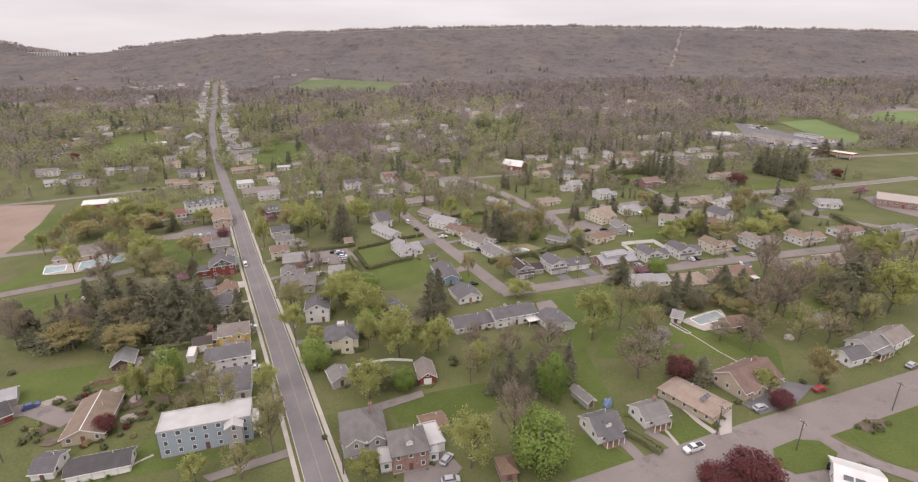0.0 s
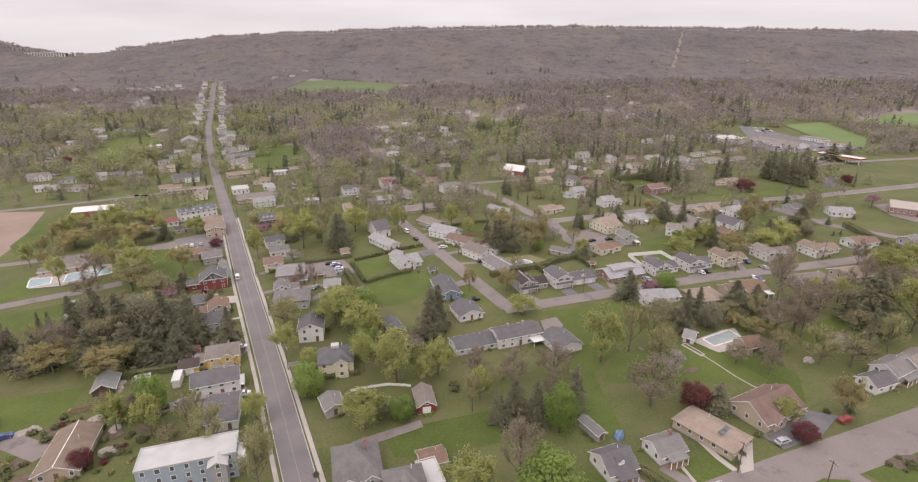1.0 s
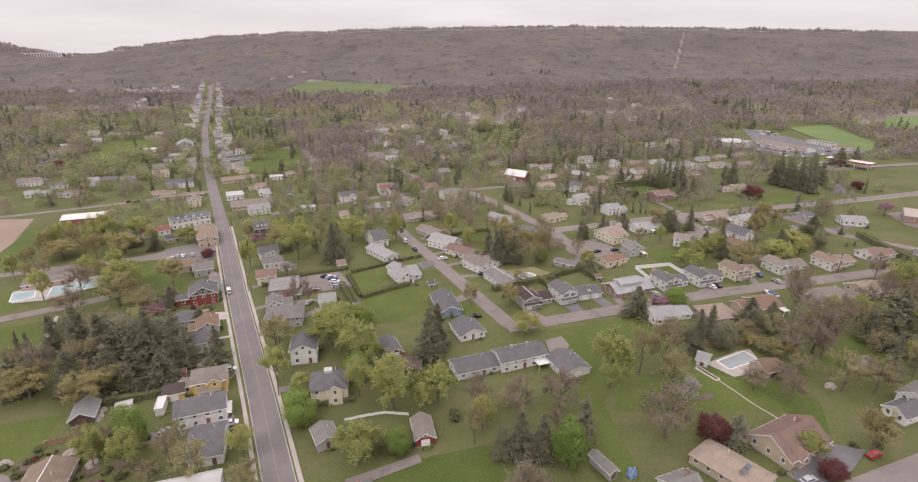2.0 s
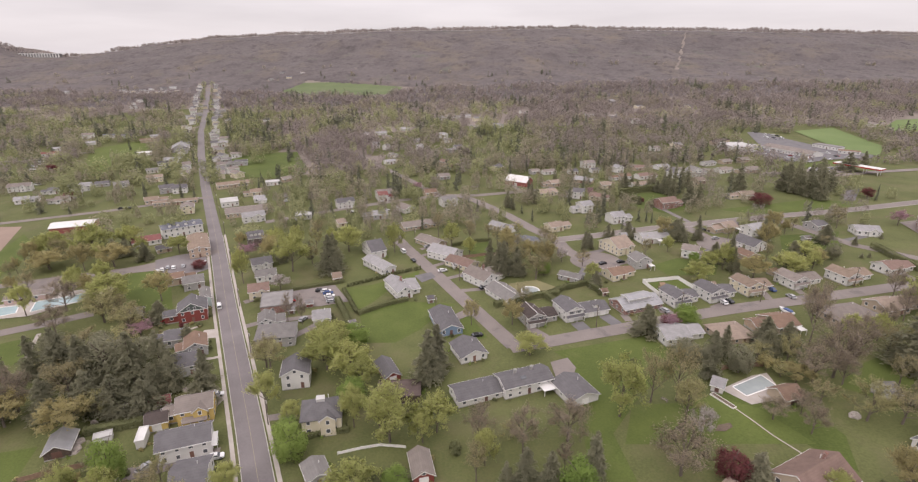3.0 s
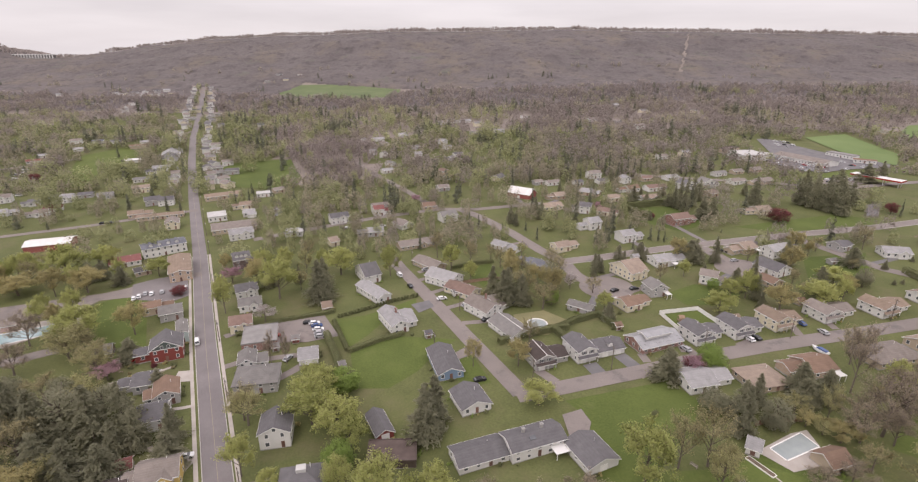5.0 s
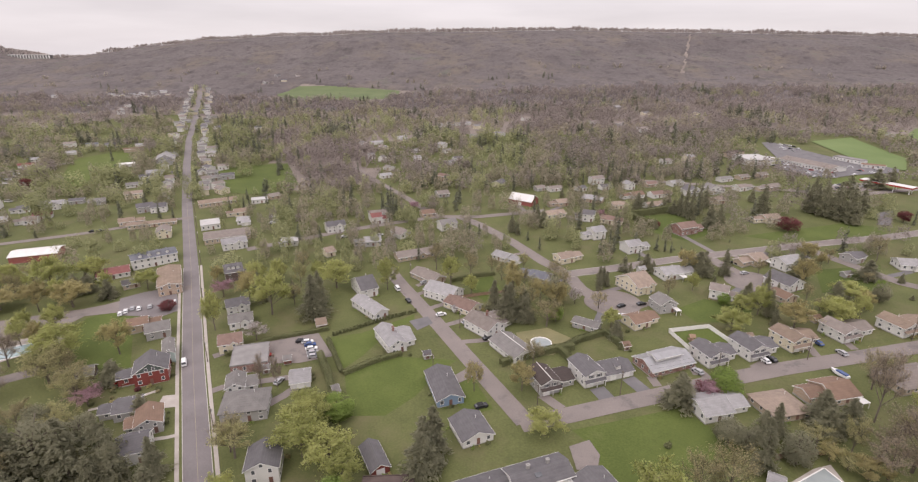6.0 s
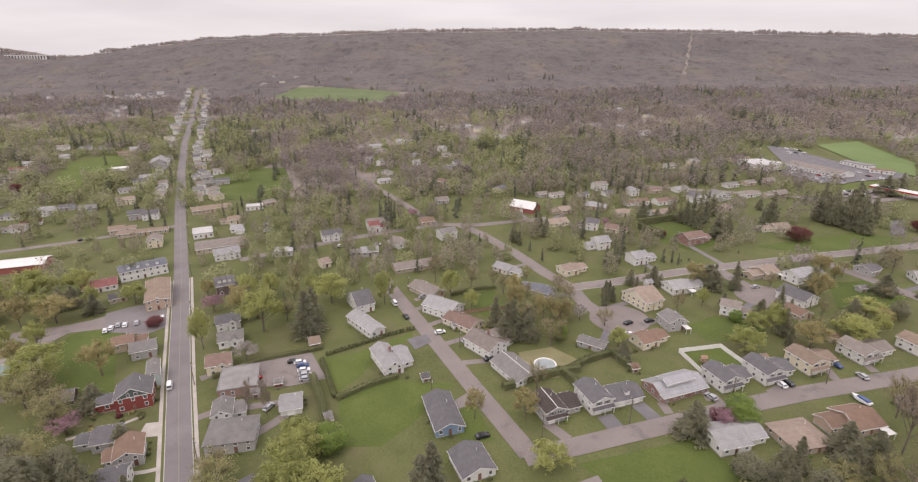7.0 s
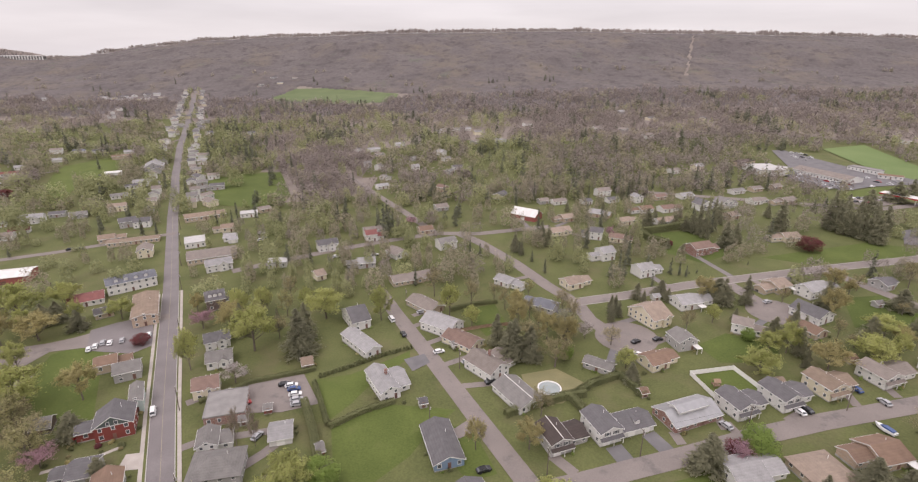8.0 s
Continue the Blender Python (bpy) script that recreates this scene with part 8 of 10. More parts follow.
vehicle("car", "white", -65.7, 145.8, 20)
house("shed", "small white garden shed on grass", "white", "grey", -2.2, 272.8, 24.8, 2.9, 3.0, 2.1, storeys=0)
house("shed", "small brown garden shed on grass", "tan", "brown", 61.5, 239.3, 15.3, 2.4, 3.0, 2.1, storeys=0)
house("shed", "small wooden garden shed on grass", "tan", "tanbrown", 109.4, 243.4, 17.2, 3.0, 3.0, 2.1, storeys=0)
house("shed", "small white garden shed on grass", "white", "palegrey", 90.8, 310.8, 17.9, 3.3, 3.0, 2.1, storeys=0)
house("shed", "small grey garden shed on grass", "greysiding", "grey", 185.2, 299.0, 13.3, 3.9, 3.0, 2.1, storeys=0)
house("shed", "small grey garden shed on grass", "greysiding", "slate", -12.9, 236.3, 17.4, 2.4, 3.0, 2.1, storeys=0)
house("shed", "small brown garden shed on grass", "tan", "brown", 143.5, 256.5, 17.9, 3.3, 3.0, 2.1, storeys=0)
house("shed", "small red garden shed on grass", "red", "grey", -64.2, 235.0, 15.5, 2.4, 3.0, 2.1, storeys=0)
house("shed", "small grey garden shed on grass", "greysiding", "grey", -70.2, 229.4, 16.4, 2.4, 3.0, 2.1, storeys=0)
vehicle("car", "silver", -5.3, 281.2, 115)
vehicle("car", "white", 5.6, 264.4, 25)
vehicle("car", "black", 10.5, 248.0, 25)
vehicle("car", "blue", 133.6, 239.2, 105)
vehicle("car", "red", 103.5, 128.1, 20)
vehicle("car", "silver", 82.4, 120.4, 20)
vehicle("car", "white", -81.2, 246.1, 25)
vehicle("car", "black", -45.7, 152.7, 20)
vehicle("car", "blue", 22.4, 264.5, 110)
vehicle("car", "silver", -23.6, 311.4, 115)
vehicle("van", "white", -417.9, 546.7, 20)
vehicle("van", "white", -409.0, 532.9, 20)
vehicle("van", "white", -418.2, 556.2, 20)
vehicle("van", "white", -427.2, 568.3, 20)
vehicle("van", "white", -361.4, 476.0, 20)
vehicle("van", "white", -386.5, 530.7, 20)
vehicle("car", "white", 332.6, 603.9, 20)
vehicle("car", "silver", 335.0, 595.0, 110)
vehicle("car", "white", 346.9, 604.0, 20)
vehicle("car", "black", 289.9, 499.3, 110)
vehicle("car", "white", 295.2, 496.3, 20)
vehicle("car", "silver", 299.5, 491.1, 110)
vehicle("car", "white", 308.8, 492.3, 20)
vehicle("car", "black", 344.7, 514.0, 110)
vehicle("car", "white", 365.2, 534.4, 20)
vehicle("car", "silver", 368.1, 529.3, 110)
boat(128.2, 219.0, 110)
raised_bed(78.2, 165.2, -63, 7.7, 1.5)
garden_bench(60.2, 152.7, -38)
garden_bench(61.0, 166.0, -55)
heap("grey-blue cover drawn over a garden mound", 111.6, 156.9, 1.5, 1.6, "concrete")
heap("blue tarpaulin drawn over a garden mound", 41.7, 123.9, 1.6, 2.0, "tarp_blue")
heap("mound of timber and scrap beside a shed", -106.6, 150.2, 2.2, 1.0, "scrap")
heap("mound of timber and scrap beside a shed", -107.8, 153.4, 1.8, 0.9, "scrap")
heap("small mound under a pale sheet", -108.1, 161.0, 1.1, 1.4, "scrap")
heap("mound of boards and scrap in a garden", -119.4, 131.6, 2.4, 0.9, "scrap")
heap("mound of boards and scrap in a garden", -121.6, 130.3, 2.0, 0.8, "scrap")
heap("mound of stones beside garden beds", -104.2, 135.9, 2.2, 0.9, "scrap")
heap("mound of stones beside garden beds", -95.9, 131.5, 2.0, 0.8, "scrap")
heap("mound of stones beside garden beds", -92.4, 122.7, 2.4, 0.9, "scrap")
heap("mound of stones beside garden beds", -100.3, 126.8, 1.8, 0.7, "scrap")
heap("pale mound of sheeting beneath trees", -152.1, 168.6, 2.5, 1.2, "scrap")
heap("pale mound of sheeting beneath trees", -145.4, 168.3, 2.2, 1.0, "scrap")
heap("mound of yard waste beside a house", -88.2, 170.6, 1.5, 1.0, "scrap")
heap("mound of yard waste beside a house", -88.6, 176.7, 1.4, 1.0, "scrap")
heap("mound of yard waste beside a house", -96.7, 177.0, 1.6, 0.9, "scrap")
heap("mound of yard waste beside a house", -95.6, 183.0, 1.5, 1.1, "scrap")
play_tower(87.8, 242.8)
# paths and stepping strips
strip("path", "narrow stone garden path", [(79.9, 162.3), (82.2, 156.7), (84.7, 149.9), (88.3, 143.0)], 0.45, "concrete", 0.045, 0, 0, "path")
strip("path", "pale front path", [(53.5, 114.6), (54.4, 110.8), (55.4, 105.9)], 0.9, "concrete", 0.045, 0, 0, "path")
strip("path", "concrete walk beside the ranch house", [(61.9, 122.4), (63.9, 115.7), (66.6, 110.4)], 1.6, "concrete", 0.045, 0, 0, "path")
strip("path", "narrow path to the apartments", [(-82.7, 102.1), (-80.4, 105.5), (-77.7, 107.9)], 0.8, "concrete", 0.045, 0, 0, "path")
strip("path", "narrow path in the playing field", [(-166.1, 216.3), (-158.3, 200.0), (-153.1, 195.9)], 1.6, "concrete", 0.045, 0, 0, "path")
strip("path", "driveway", [(45.4, 99.9), (42.7, 106.9), (40.2, 111.2)], 3.0, "old_asphalt", 0.045, 0, 0, "path")
strip("path", "driveway", [(55.2, 103.5), (52.8, 108.7), (49.1, 113.2)], 3.0, "old_asphalt", 0.045, 0, 0, "path")
strip("path", "short house driveway", [(65.4, 215.3), (64.9, 220.9)], 3.0, "old_asphalt", 0.04, 0, 0, "path")
strip("path", "short house driveway", [(83.8, 219.3), (82.9, 224.7)], 3.0, "old_asphalt", 0.04, 0, 0, "path")
strip("path", "short house driveway", [(102.0, 224.6), (109.0, 228.6)], 3.0, "old_asphalt", 0.04, 0, 0, "path")
strip("path", "short house driveway", [(128.4, 230.9), (129.5, 238.0)], 3.0, "old_asphalt", 0.04, 0, 0, "path")
strip("path", "short house driveway", [(144.7, 234.9), (145.0, 243.1)], 3.0, "old_asphalt", 0.04, 0, 0, "path")
strip("path", "short house driveway", [(-21.7, 289.2), (-13.2, 295.1)], 3.0, "old_asphalt", 0.04, 0, 0, "path")
strip("path", "short house driveway", [(-15.3, 274.7), (-5.3, 281.2)], 3.0, "old_asphalt", 0.04, 0, 0, "path")
strip("path", "short house driveway", [(-7.1, 259.7), (2.9, 265.3)], 3.0, "old_asphalt", 0.04, 0, 0, "path")
strip("path", "short house driveway", [(0.5, 246.6), (12.0, 247.9)], 3.0, "old_asphalt", 0.04, 0, 0, "path")
strip("path", "short house driveway", [(-21.3, 299.8), (-13.7, 305.0)], 3.0, "old_asphalt", 0.04, 0, 0, "path")
strip("path", "short house driveway", [(74.8, 270.9), (83.6, 275.9)], 3.0, "old_asphalt", 0.04, 0, 0, "path")
strip("path", "short house driveway", [(81.2, 221.2), (81.4, 227.5)], 3.0, "old_asphalt", 0.04, 0, 0, "path")
strip("path", "worn grey driveway to a garage", [(31.4, 204.8), (26.2, 212.0)], 3.6, "old_asphalt", 0.05, 0, 0, "path")
strip("path", "dark asphalt driveway to a garage", [(47.2, 208.4), (45.0, 215.2)], 5.4, "dark_asphalt", 0.05, 0, 0, "path")
strip("path", "dark asphalt driveway to a garage", [(60.2, 212.6), (57.0, 220.4)], 5.0, "dark_asphalt", 0.05, 0, 0, "path")
strip("path", "long driveway behind the houses", [(-94.2, 240.0), (-90.1, 243.1), (-79.8, 245.4)], 3.5, "old_asphalt", 0.045, 0, 0, "path")
strip("path", "driveway behind the grey house", [(-86.4, 217.4), (-81.0, 221.0), (-62.4, 224.9), (-57.1, 225.6)], 3.2, "old_asphalt", 0.045, 0, 0, "path")
strip("path", "lane by the white garage", [(-63.9, 209.6), (-59.1, 215.3), (-56.8, 219.0)], 3.5, "old_asphalt", 0.045, 0, 0, "path")
strip("path", "pale concrete drive beside the pavement", [(-92.8, 213.5), (-96.9, 213.1), (-100.1, 212.6)], 7, "concrete", 0.045, 0, 0, "path")
strip("path", "pale garden path", [(-104.4, 219.1), (-109.5, 214.8), (-115.6, 211.9), (-121.5, 209.1)], 1.4, "concrete", 0.045, 0, 0, "path")
strip("path", "pale front path", [(-84.8, 196.8), (-88.7, 195.4), (-93.5, 194.5)], 1.6, "concrete", 0.045, 0, 0, "path")
strip("path", "driveway by the yellow house", [(-70.7, 173.3), (-75.5, 172.0), (-76.7, 166.7)], 3.2, "concrete", 0.045, 0, 0, "path")
strip("path", "driveway by the white building", [(-65.5, 147.9), (-72.4, 145.9), (-83.4, 141.2), (-88.7, 140.7)], 4.5, "old_asphalt", 0.045, 0, 0, "path")
strip("path", "side drive past the grass island", [(91.4, 110.2), (94.3, 104.7), (98.9, 99.3), (106.6, 93.7)], 4.0, "old_asphalt", 0.1, 0, 0, "path")
strip("path", "driveway by the garage", [(-108.8, 122.0), (-123.0, 127.6), (-132.5, 126.6)], 6, "old_asphalt", 0.045, 0, 0, "path")
strip("path", "driveway", [(-59.9, 161.2), (-53.7, 162.7), (-48.8, 163.3)], 3, "old_asphalt", 0.045, 0, 0, "path")
shrub("round green garden shrub", 15.6, 231.4, 0.9)
shrub("round green garden shrub", 58.7, 251.5, 1.0)
shrub("round green garden shrub", -19.3, 237.5, 1)
shrub("round green garden shrub", 66.0, 251.3, 1.2)
shrub("round green garden shrub", 73.3, 253.9, 1.0)
shrub("rounded green shrub on a lawn", -1.7, 147.7, 2.0)
shrub("rounded green shrub on a lawn", 100.8, 131.9, 1.3)
shrub("rounded green shrub on a lawn", 107.5, 131.6, 1.4)
shrub("rounded green shrub on a lawn", 107.8, 111.3, 1.6)
shrub("rounded green shrub on a lawn", 103.1, 112.1, 1.0)
shrub("rounded green shrub on a lawn", 106.9, 114.2, 0.9)
shrub("rounded green shrub on a lawn", 111.5, 113.2, 1.0)
shrub("rounded green shrub on a lawn", 105.4, 110.0, 0.8)
shrub("rounded green shrub on a lawn", 90.8, 130.8, 1.2)
shrub("rounded green shrub on a lawn", 87.1, 128.7, 1.2)
shrub("rounded green shrub on a lawn", 58.1, 186.8, 1.4)
shrub("rounded green shrub on a lawn", -1.5, 146.2, 2.0)
shrub("rounded green shrub on a lawn", -35.1, 112.5, 1.0)
shrub("rounded green shrub on a lawn", 77.7, 123.1, 1.2)
shrub("rounded green shrub on a lawn", 67.7, 113.7, 1)
shrub("rounded green shrub on a lawn", -96.0, 126.7, 1.4)
shrub("rounded green shrub on a lawn", -91.0, 123.9, 1.2)
shrub("rounded green shrub on a lawn", -91.3, 120.2, 1.5)
shrub("rounded green shrub on a lawn", -109.1, 129.8, 1.0)
shrub("rounded green shrub on a lawn", -94.3, 134.3, 1.4)
shrub("rounded green shrub on a lawn", -114.3, 116.2, 2.0)
shrub("rounded green shrub on a lawn", -115.7, 112.9, 1.6)
shrub("rounded green shrub on a lawn", -111.2, 118.4, 1.2)
shrub("rounded green shrub on a lawn", -86.8, 140.7, 1.5)
shrub("rounded green shrub on a lawn", -82.7, 128.9, 1.6)
shrub("rounded green shrub on a lawn", -78.3, 128.7, 1.8)
shrub("rounded green shrub on a lawn", -99.7, 118.0, 1.3)
shrub("rounded green shrub on a lawn", -90.8, 115.4, 1.0)
shrub("rounded green shrub on a lawn", -101.9, 144.4, 1.0)
shrub("rounded green shrub on a lawn", -85.6, 126.3, 1.5)
shrub("rounded green shrub on a lawn", -112.5, 127.2, 1.6)
shrub("rounded green shrub on a lawn", -118.0, 130.1, 1.5)
shrub("rounded green shrub on a lawn", -144.8, 146.2, 1.5)


def tangled_garden(count, seed, *corners):
    """Mixed shrubs and young perennials strewn over a garden between stone-edged beds."""
    rng = random.Random(seed)
    xs, ys = [c[0] for c in corners], [c[1] for c in corners]
    for i in range(count):
        x, y = rng.uniform(min(xs), max(xs)), rng.uniform(min(ys), max(ys))
        if blocked(x, y, 0.8):
            continue
        material, words = rng.choice((("leaf_olive", "olive-brown garden shrub in bud"), ("hedge_leaf", "dark green rounded garden shrub"), ("leaf_green", "bright green garden shrub"),
                                      ("leaf_bud", "brown budding shrub in a garden bed"), ("hedge_leaf", "dark green rounded garden shrub"), ("leaf_red", "dark red garden shrub")))
        shrub(words, round(x, 1), round(y, 1), rng.uniform(0.6, 1.5), material)


for bx, by, br in ((-112.5, 131.5, 3.4), (-95.0, 129.0, 3.0), (-91.5, 124.5, 2.6), (-114.5, 118.0, 3.6), (-88.0, 131.0, 2.4), (-108.0, 113.5, 2.6)):
    patch("flower_bed", "stone-edged earth bed in a garden", [(bx + br * math.cos(k * 0.7 + 0.3 * math.sin(3 * k)), by + br * 0.7 * math.sin(k * 0.7)) for k in range(9)], "mulch", 0.07, "flower bed", 0)

# ---- trees of the town ----
tree("green", 19.4, 100.8, 16.4, 7.8)
tree("green", 26.4, 126.1, 15.8, 4.7)
tree("lime", 2.9, 101.4, 14.1, 6.3)
tree("lime", -21.6, 97.2, 8.7, 4.1)
tree("bare", 13.7, 106.6, 19.7, 5.7)
tree("conifer", 14.9, 131.4, 14.2, 4.8)
tree("conifer", 20.9, 130.5, 13.5, 4.4)
tree("cypress", 32.4, 135.7, 14.7, 3.3)
tree("conifer", 10.3, 130.8, 10.8, 3.1)
tree("bare", 54.3, 136.5, 14.5, 9.0)
tree("blossom", 64.4, 149.3, 10.0, 4.3)
tree("red", 65.9, 135.1, 8.4, 4.6)
tree("cypress", 72.0, 134.0, 8.7, 3.7)
tree("red", 58.2, 93.9, 5.6, 4.7)
tree("red", 67.3, 95.3, 7.3, 6.5)
tree("lime", -19.7, 150.8, 18.0, 7.9)
tree("lime", -7.0, 154.2, 12.1, 5.5)
tree("lime", -10.7, 150.1, 9.7, 3.9)
tree("lime", -45.3, 186.3, 14.0, 8.2)
tree("lime", -35.8, 179.7, 13.5, 7.9)
tree("green", -33.2, 167.3, 10.3, 4.8)
tree("conifer", -10.4, 178.1, 19.2, 6.3)
tree("lime", -25.9, 129.3, 11.6, 6.7)
tree("green", -16.2, 132.7, 7.9, 3.6)
tree("green", -45.2, 145.0, 11.4, 5.1)
tree("lime", -49.1, 159.7, 7.2, 3.7)
tree("lime", -58.7, 165.8, 12.4, 4.6)
tree("budding", -66.7, 188.8, 12.7, 6.1)
tree("conifer", -133.1, 183.4, 19.8, 7.5)
tree("conifer", -121.4, 178.2, 20.1, 7.2)
tree("pine", -116.4, 181.8, 18.2, 8.5)
tree("conifer", -105.6, 178.3, 20.6, 7.0)
tree("conifer", -99.1, 182.8, 18.7, 6.2)
tree("conifer", -123.7, 163.8, 13.8, 6.2)
tree("conifer", -103.6, 164.9, 13.9, 6.9)
tree("conifer", -94.4, 164.7, 12.8, 6.1)
tree("conifer", -113.0, 166.9, 14.5, 6.7)
tree("budding", -122.6, 171.9, 14.0, 8.4)
tree("conifer", -92.8, 177.7, 14.1, 4.9)
tree("bare", -154.2, 161.2, 18.0, 7.3)
tree("conifer", -150.7, 165.5, 13.6, 7.0)
tree("conifer", -141.1, 163.5, 12.9, 7.1)
tree("bare", -135.6, 167.5, 14.7, 7.1)
tree("olive", -134.3, 160.5, 10.8, 8.4)
tree("olive", -112.8, 156.8, 10.8, 7.7)
tree("green", -87.1, 136.2, 15.3, 4.5)
tree("conifer", -95.9, 143.0, 9.0, 3.2)
tree("budding", -76.7, 124.1, 6.8, 4.2)
tree("red", -95.2, 116.7, 5.9, 3.3)
tree("greening", -47.0, 107.7, 16.8, 5.0)
tree("greening", -51.9, 99.4, 9.6, 5.0)
tree("lime", -62.5, 98.7, 7.4, 3.3)
tree("lime", -57.0, 133.2, 9.6, 4.0)
tree("olive", 103.9, 129.5, 12.2, 5.2)
tree("lime", 87.6, 129.2, 6.4, 4.0)
tree("red", 88.1, 121.0, 5.6, 3.5)
tree("conifer", 146.9, 179.5, 21.5, 10.3)
tree("lime", 156.5, 172.3, 21.0, 8.5)
tree("lime", 180.4, 216.8, 13.5, 9.8)
tree("conifer", 105.2, 190.4, 10.7, 4.9)
tree("red", 80.1, 210.6, 4.2, 4.6)
tree("lime", 24.0, 192.9, 7.6, 6.2)
tree("olive", 4.1, 215.0, 10.6, 3.4)
tree("budding", 25.6, 229.5, 11.0, 4.1)
tree("conifer", 20.3, 263.9, 16.7, 6.2)
tree("conifer", 26.4, 263.1, 14.1, 5.5)
tree("budding", 34.9, 257.3, 13.0, 7.6)
tree("conifer", -83.8, 179.8, 13.2, 4.6)
tree("budding", 122.2, 153.4, 11.8, 7.1)
tree("conifer", 107.4, 196.6, 10.8, 5.9)
tree("green", 85.9, 213.7, 8.3, 4.2)
tree("conifer", 112.7, 192.3, 11.1, 5.3)
tree("bare", 16.2, 145.6, 13.2, 5.6)
tree("conifer", -8.1, 184.8, 17.1, 5.8)
tree("greening", -64.5, 186.3, 11.8, 7.3)
tree("lime", -47.8, 192.0, 12.5, 6.2)
tree("conifer", -79.9, 170.4, 11.7, 6.0)
tree("budding", -142.8, 227.8, 11.2, 7.3)
tree("conifer", -101.8, 205.8, 8.2, 4.2)
tree("greening", -128.0, 213.5, 11.2, 6.9)
tree("olive", -131.7, 243.3, 13.4, 6.2)
tree("greening", -145.3, 224.6, 13.8, 9.1)
tree("budding", -133.9, 196.9, 11.3, 6.9)
tree("greening", -120.7, 197.1, 11.1, 7.2)
tree("bare", -169.0, 236.1, 14.5, 7.5)
tree("pink", -122.7, 211.3, 6.4, 5.7)
tree("cypress", -122.4, 224.9, 9.0, 4.7)
tree("red", -132.2, 280.3, 4.7, 4.0)
tree("lime", -102.1, 260.3, 16.8, 4.7)
tree("lime", -123.0, 323.7, 11.6, 11.1)
tree("pink", -111.9, 292.4, 7.9, 6.0)
tree("olive", -99.2, 291.4, 12.9, 6.9)
tree("lime", -82.7, 273.4, 18.2, 9.5)
tree("conifer", -63.5, 270.2, 19.8, 7.5)
tree("lime", -60.0, 299.4, 14.0, 9.4)
tree("blossom", -81.8, 251.6, 7.1, 5.4)
tree("lime", -49.2, 204.5, 8.9, 5.5)
tree("green", -39.0, 202.5, 8.2, 5.8)
tree("conifer", -63.8, 281.0, 17.2, 5.0)
tree("lime", -34.9, 296.4, 15.8, 5.2)
tree("budding", -41.3, 322.3, 15.0, 7.2)
tree("lime", -29.2, 342.6, 9.4, 7.7)
tree("conifer", 18.1, 261.4, 17.0, 5.6)
tree("conifer", 14.6, 273.6, 13.8, 4.7)
tree("budding", 26.7, 267.9, 13.9, 7.0)
tree("green", 39.2, 261.4, 8.2, 3.4)
tree("blossom", 50.5, 277.0, 7.4, 3.7)
tree("budding", 59.6, 271.6, 7.9, 4.9)
tree("olive", 19.9, 214.7, 9.8, 4.6)
tree("conifer", 68.3, 205.1, 12.1, 7.1)
tree("pink", 78.9, 207.9, 6.2, 4.2)
tree("green", 85.2, 210.1, 8.1, 5.1)
tree("conifer", 59.9, 246.8, 7.8, 3.9)
tree("lime", 60.5, 255.3, 7.4, 4.6)
tree("lime", 106.7, 250.2, 9.1, 7.3)
tree("lime", 123.8, 263.1, 13.0, 4.7)
tree("lime", 116.9, 262.9, 8.5, 5.2)
tree("conifer", 127.5, 261.4, 12.2, 4.0)
tree("conifer", 123.9, 272.1, 10.5, 5.4)
tree("olive", 132.5, 251.9, 10.5, 7.8)
tree("lime", 150.4, 255.0, 10.6, 8.2)
tree("conifer", 120.6, 311.6, 9.4, 8.4)
tree("conifer", 82.7, 311.6, 8.5, 3.2)
tree("conifer", 94.7, 314.5, 8.2, 4.4)
tree("cypress", 66.8, 298.1, 9.0, 2.2)
tree("cypress", 69.2, 300.1, 8.0, 1.9)
tree("green", 166.4, 328.7, 8.4, 6.0)
tree("conifer", 162.0, 299.2, 12.8, 5.0)
tree("bare", 170.8, 324.1, 15.2, 6.8)
tree("red", 196.8, 365.9, 9.0, 7.1)
tree("lime", 168.4, 272.8, 8.9, 8.3)
tree("conifer", 159.8, 269.6, 11.3, 5.8)
tree("conifer", 192.7, 295.1, 9.9, 6.7)
tree("olive", 158.0, 289.1, 13.5, 6.1)
tree("lime", 53.1, 360.5, 14.6, 6.6)
tree("olive", 42.5, 390.2, 11.4, 8.9)
tree("olive", 32.9, 420.8, 15.0, 8.7)
tree("budding", 4.3, 340.8, 15.9, 7.6)
tree("budding", -7.6, 335.1, 14.8, 8.9)
tree("lime", -23.8, 434.9, 13.1, 10.0)
tree("lime", 16.1, 482.0, 15.1, 11.3)
tree("conifer", -1.8, 445.3, 8.8, 8.3)
tree("conifer", -47.7, 404.7, 22.1, 5.6)
tree("conifer", -45.3, 415.2, 19.6, 4.6)
tree("conifer", -209.7, 419.5, 13.7, 3.6)
tree("green", -208.9, 472.9, 17.3, 11.0)
tree("lime", -227.4, 458.6, 17.4, 9.9)
tree("green", -305.8, 525.1, 22.5, 21.1)
tree("lime", -318.8, 494.2, 20.1, 14.6)
tree("green", -305.4, 434.2, 23.2, 13.1)
tree("olive", -214.6, 333.3, 13.8, 9.5)
tree("lime", -188.9, 317.5, 11.5, 7.7)
tree("conifer", -181.8, 301.7, 10.5, 5.0)
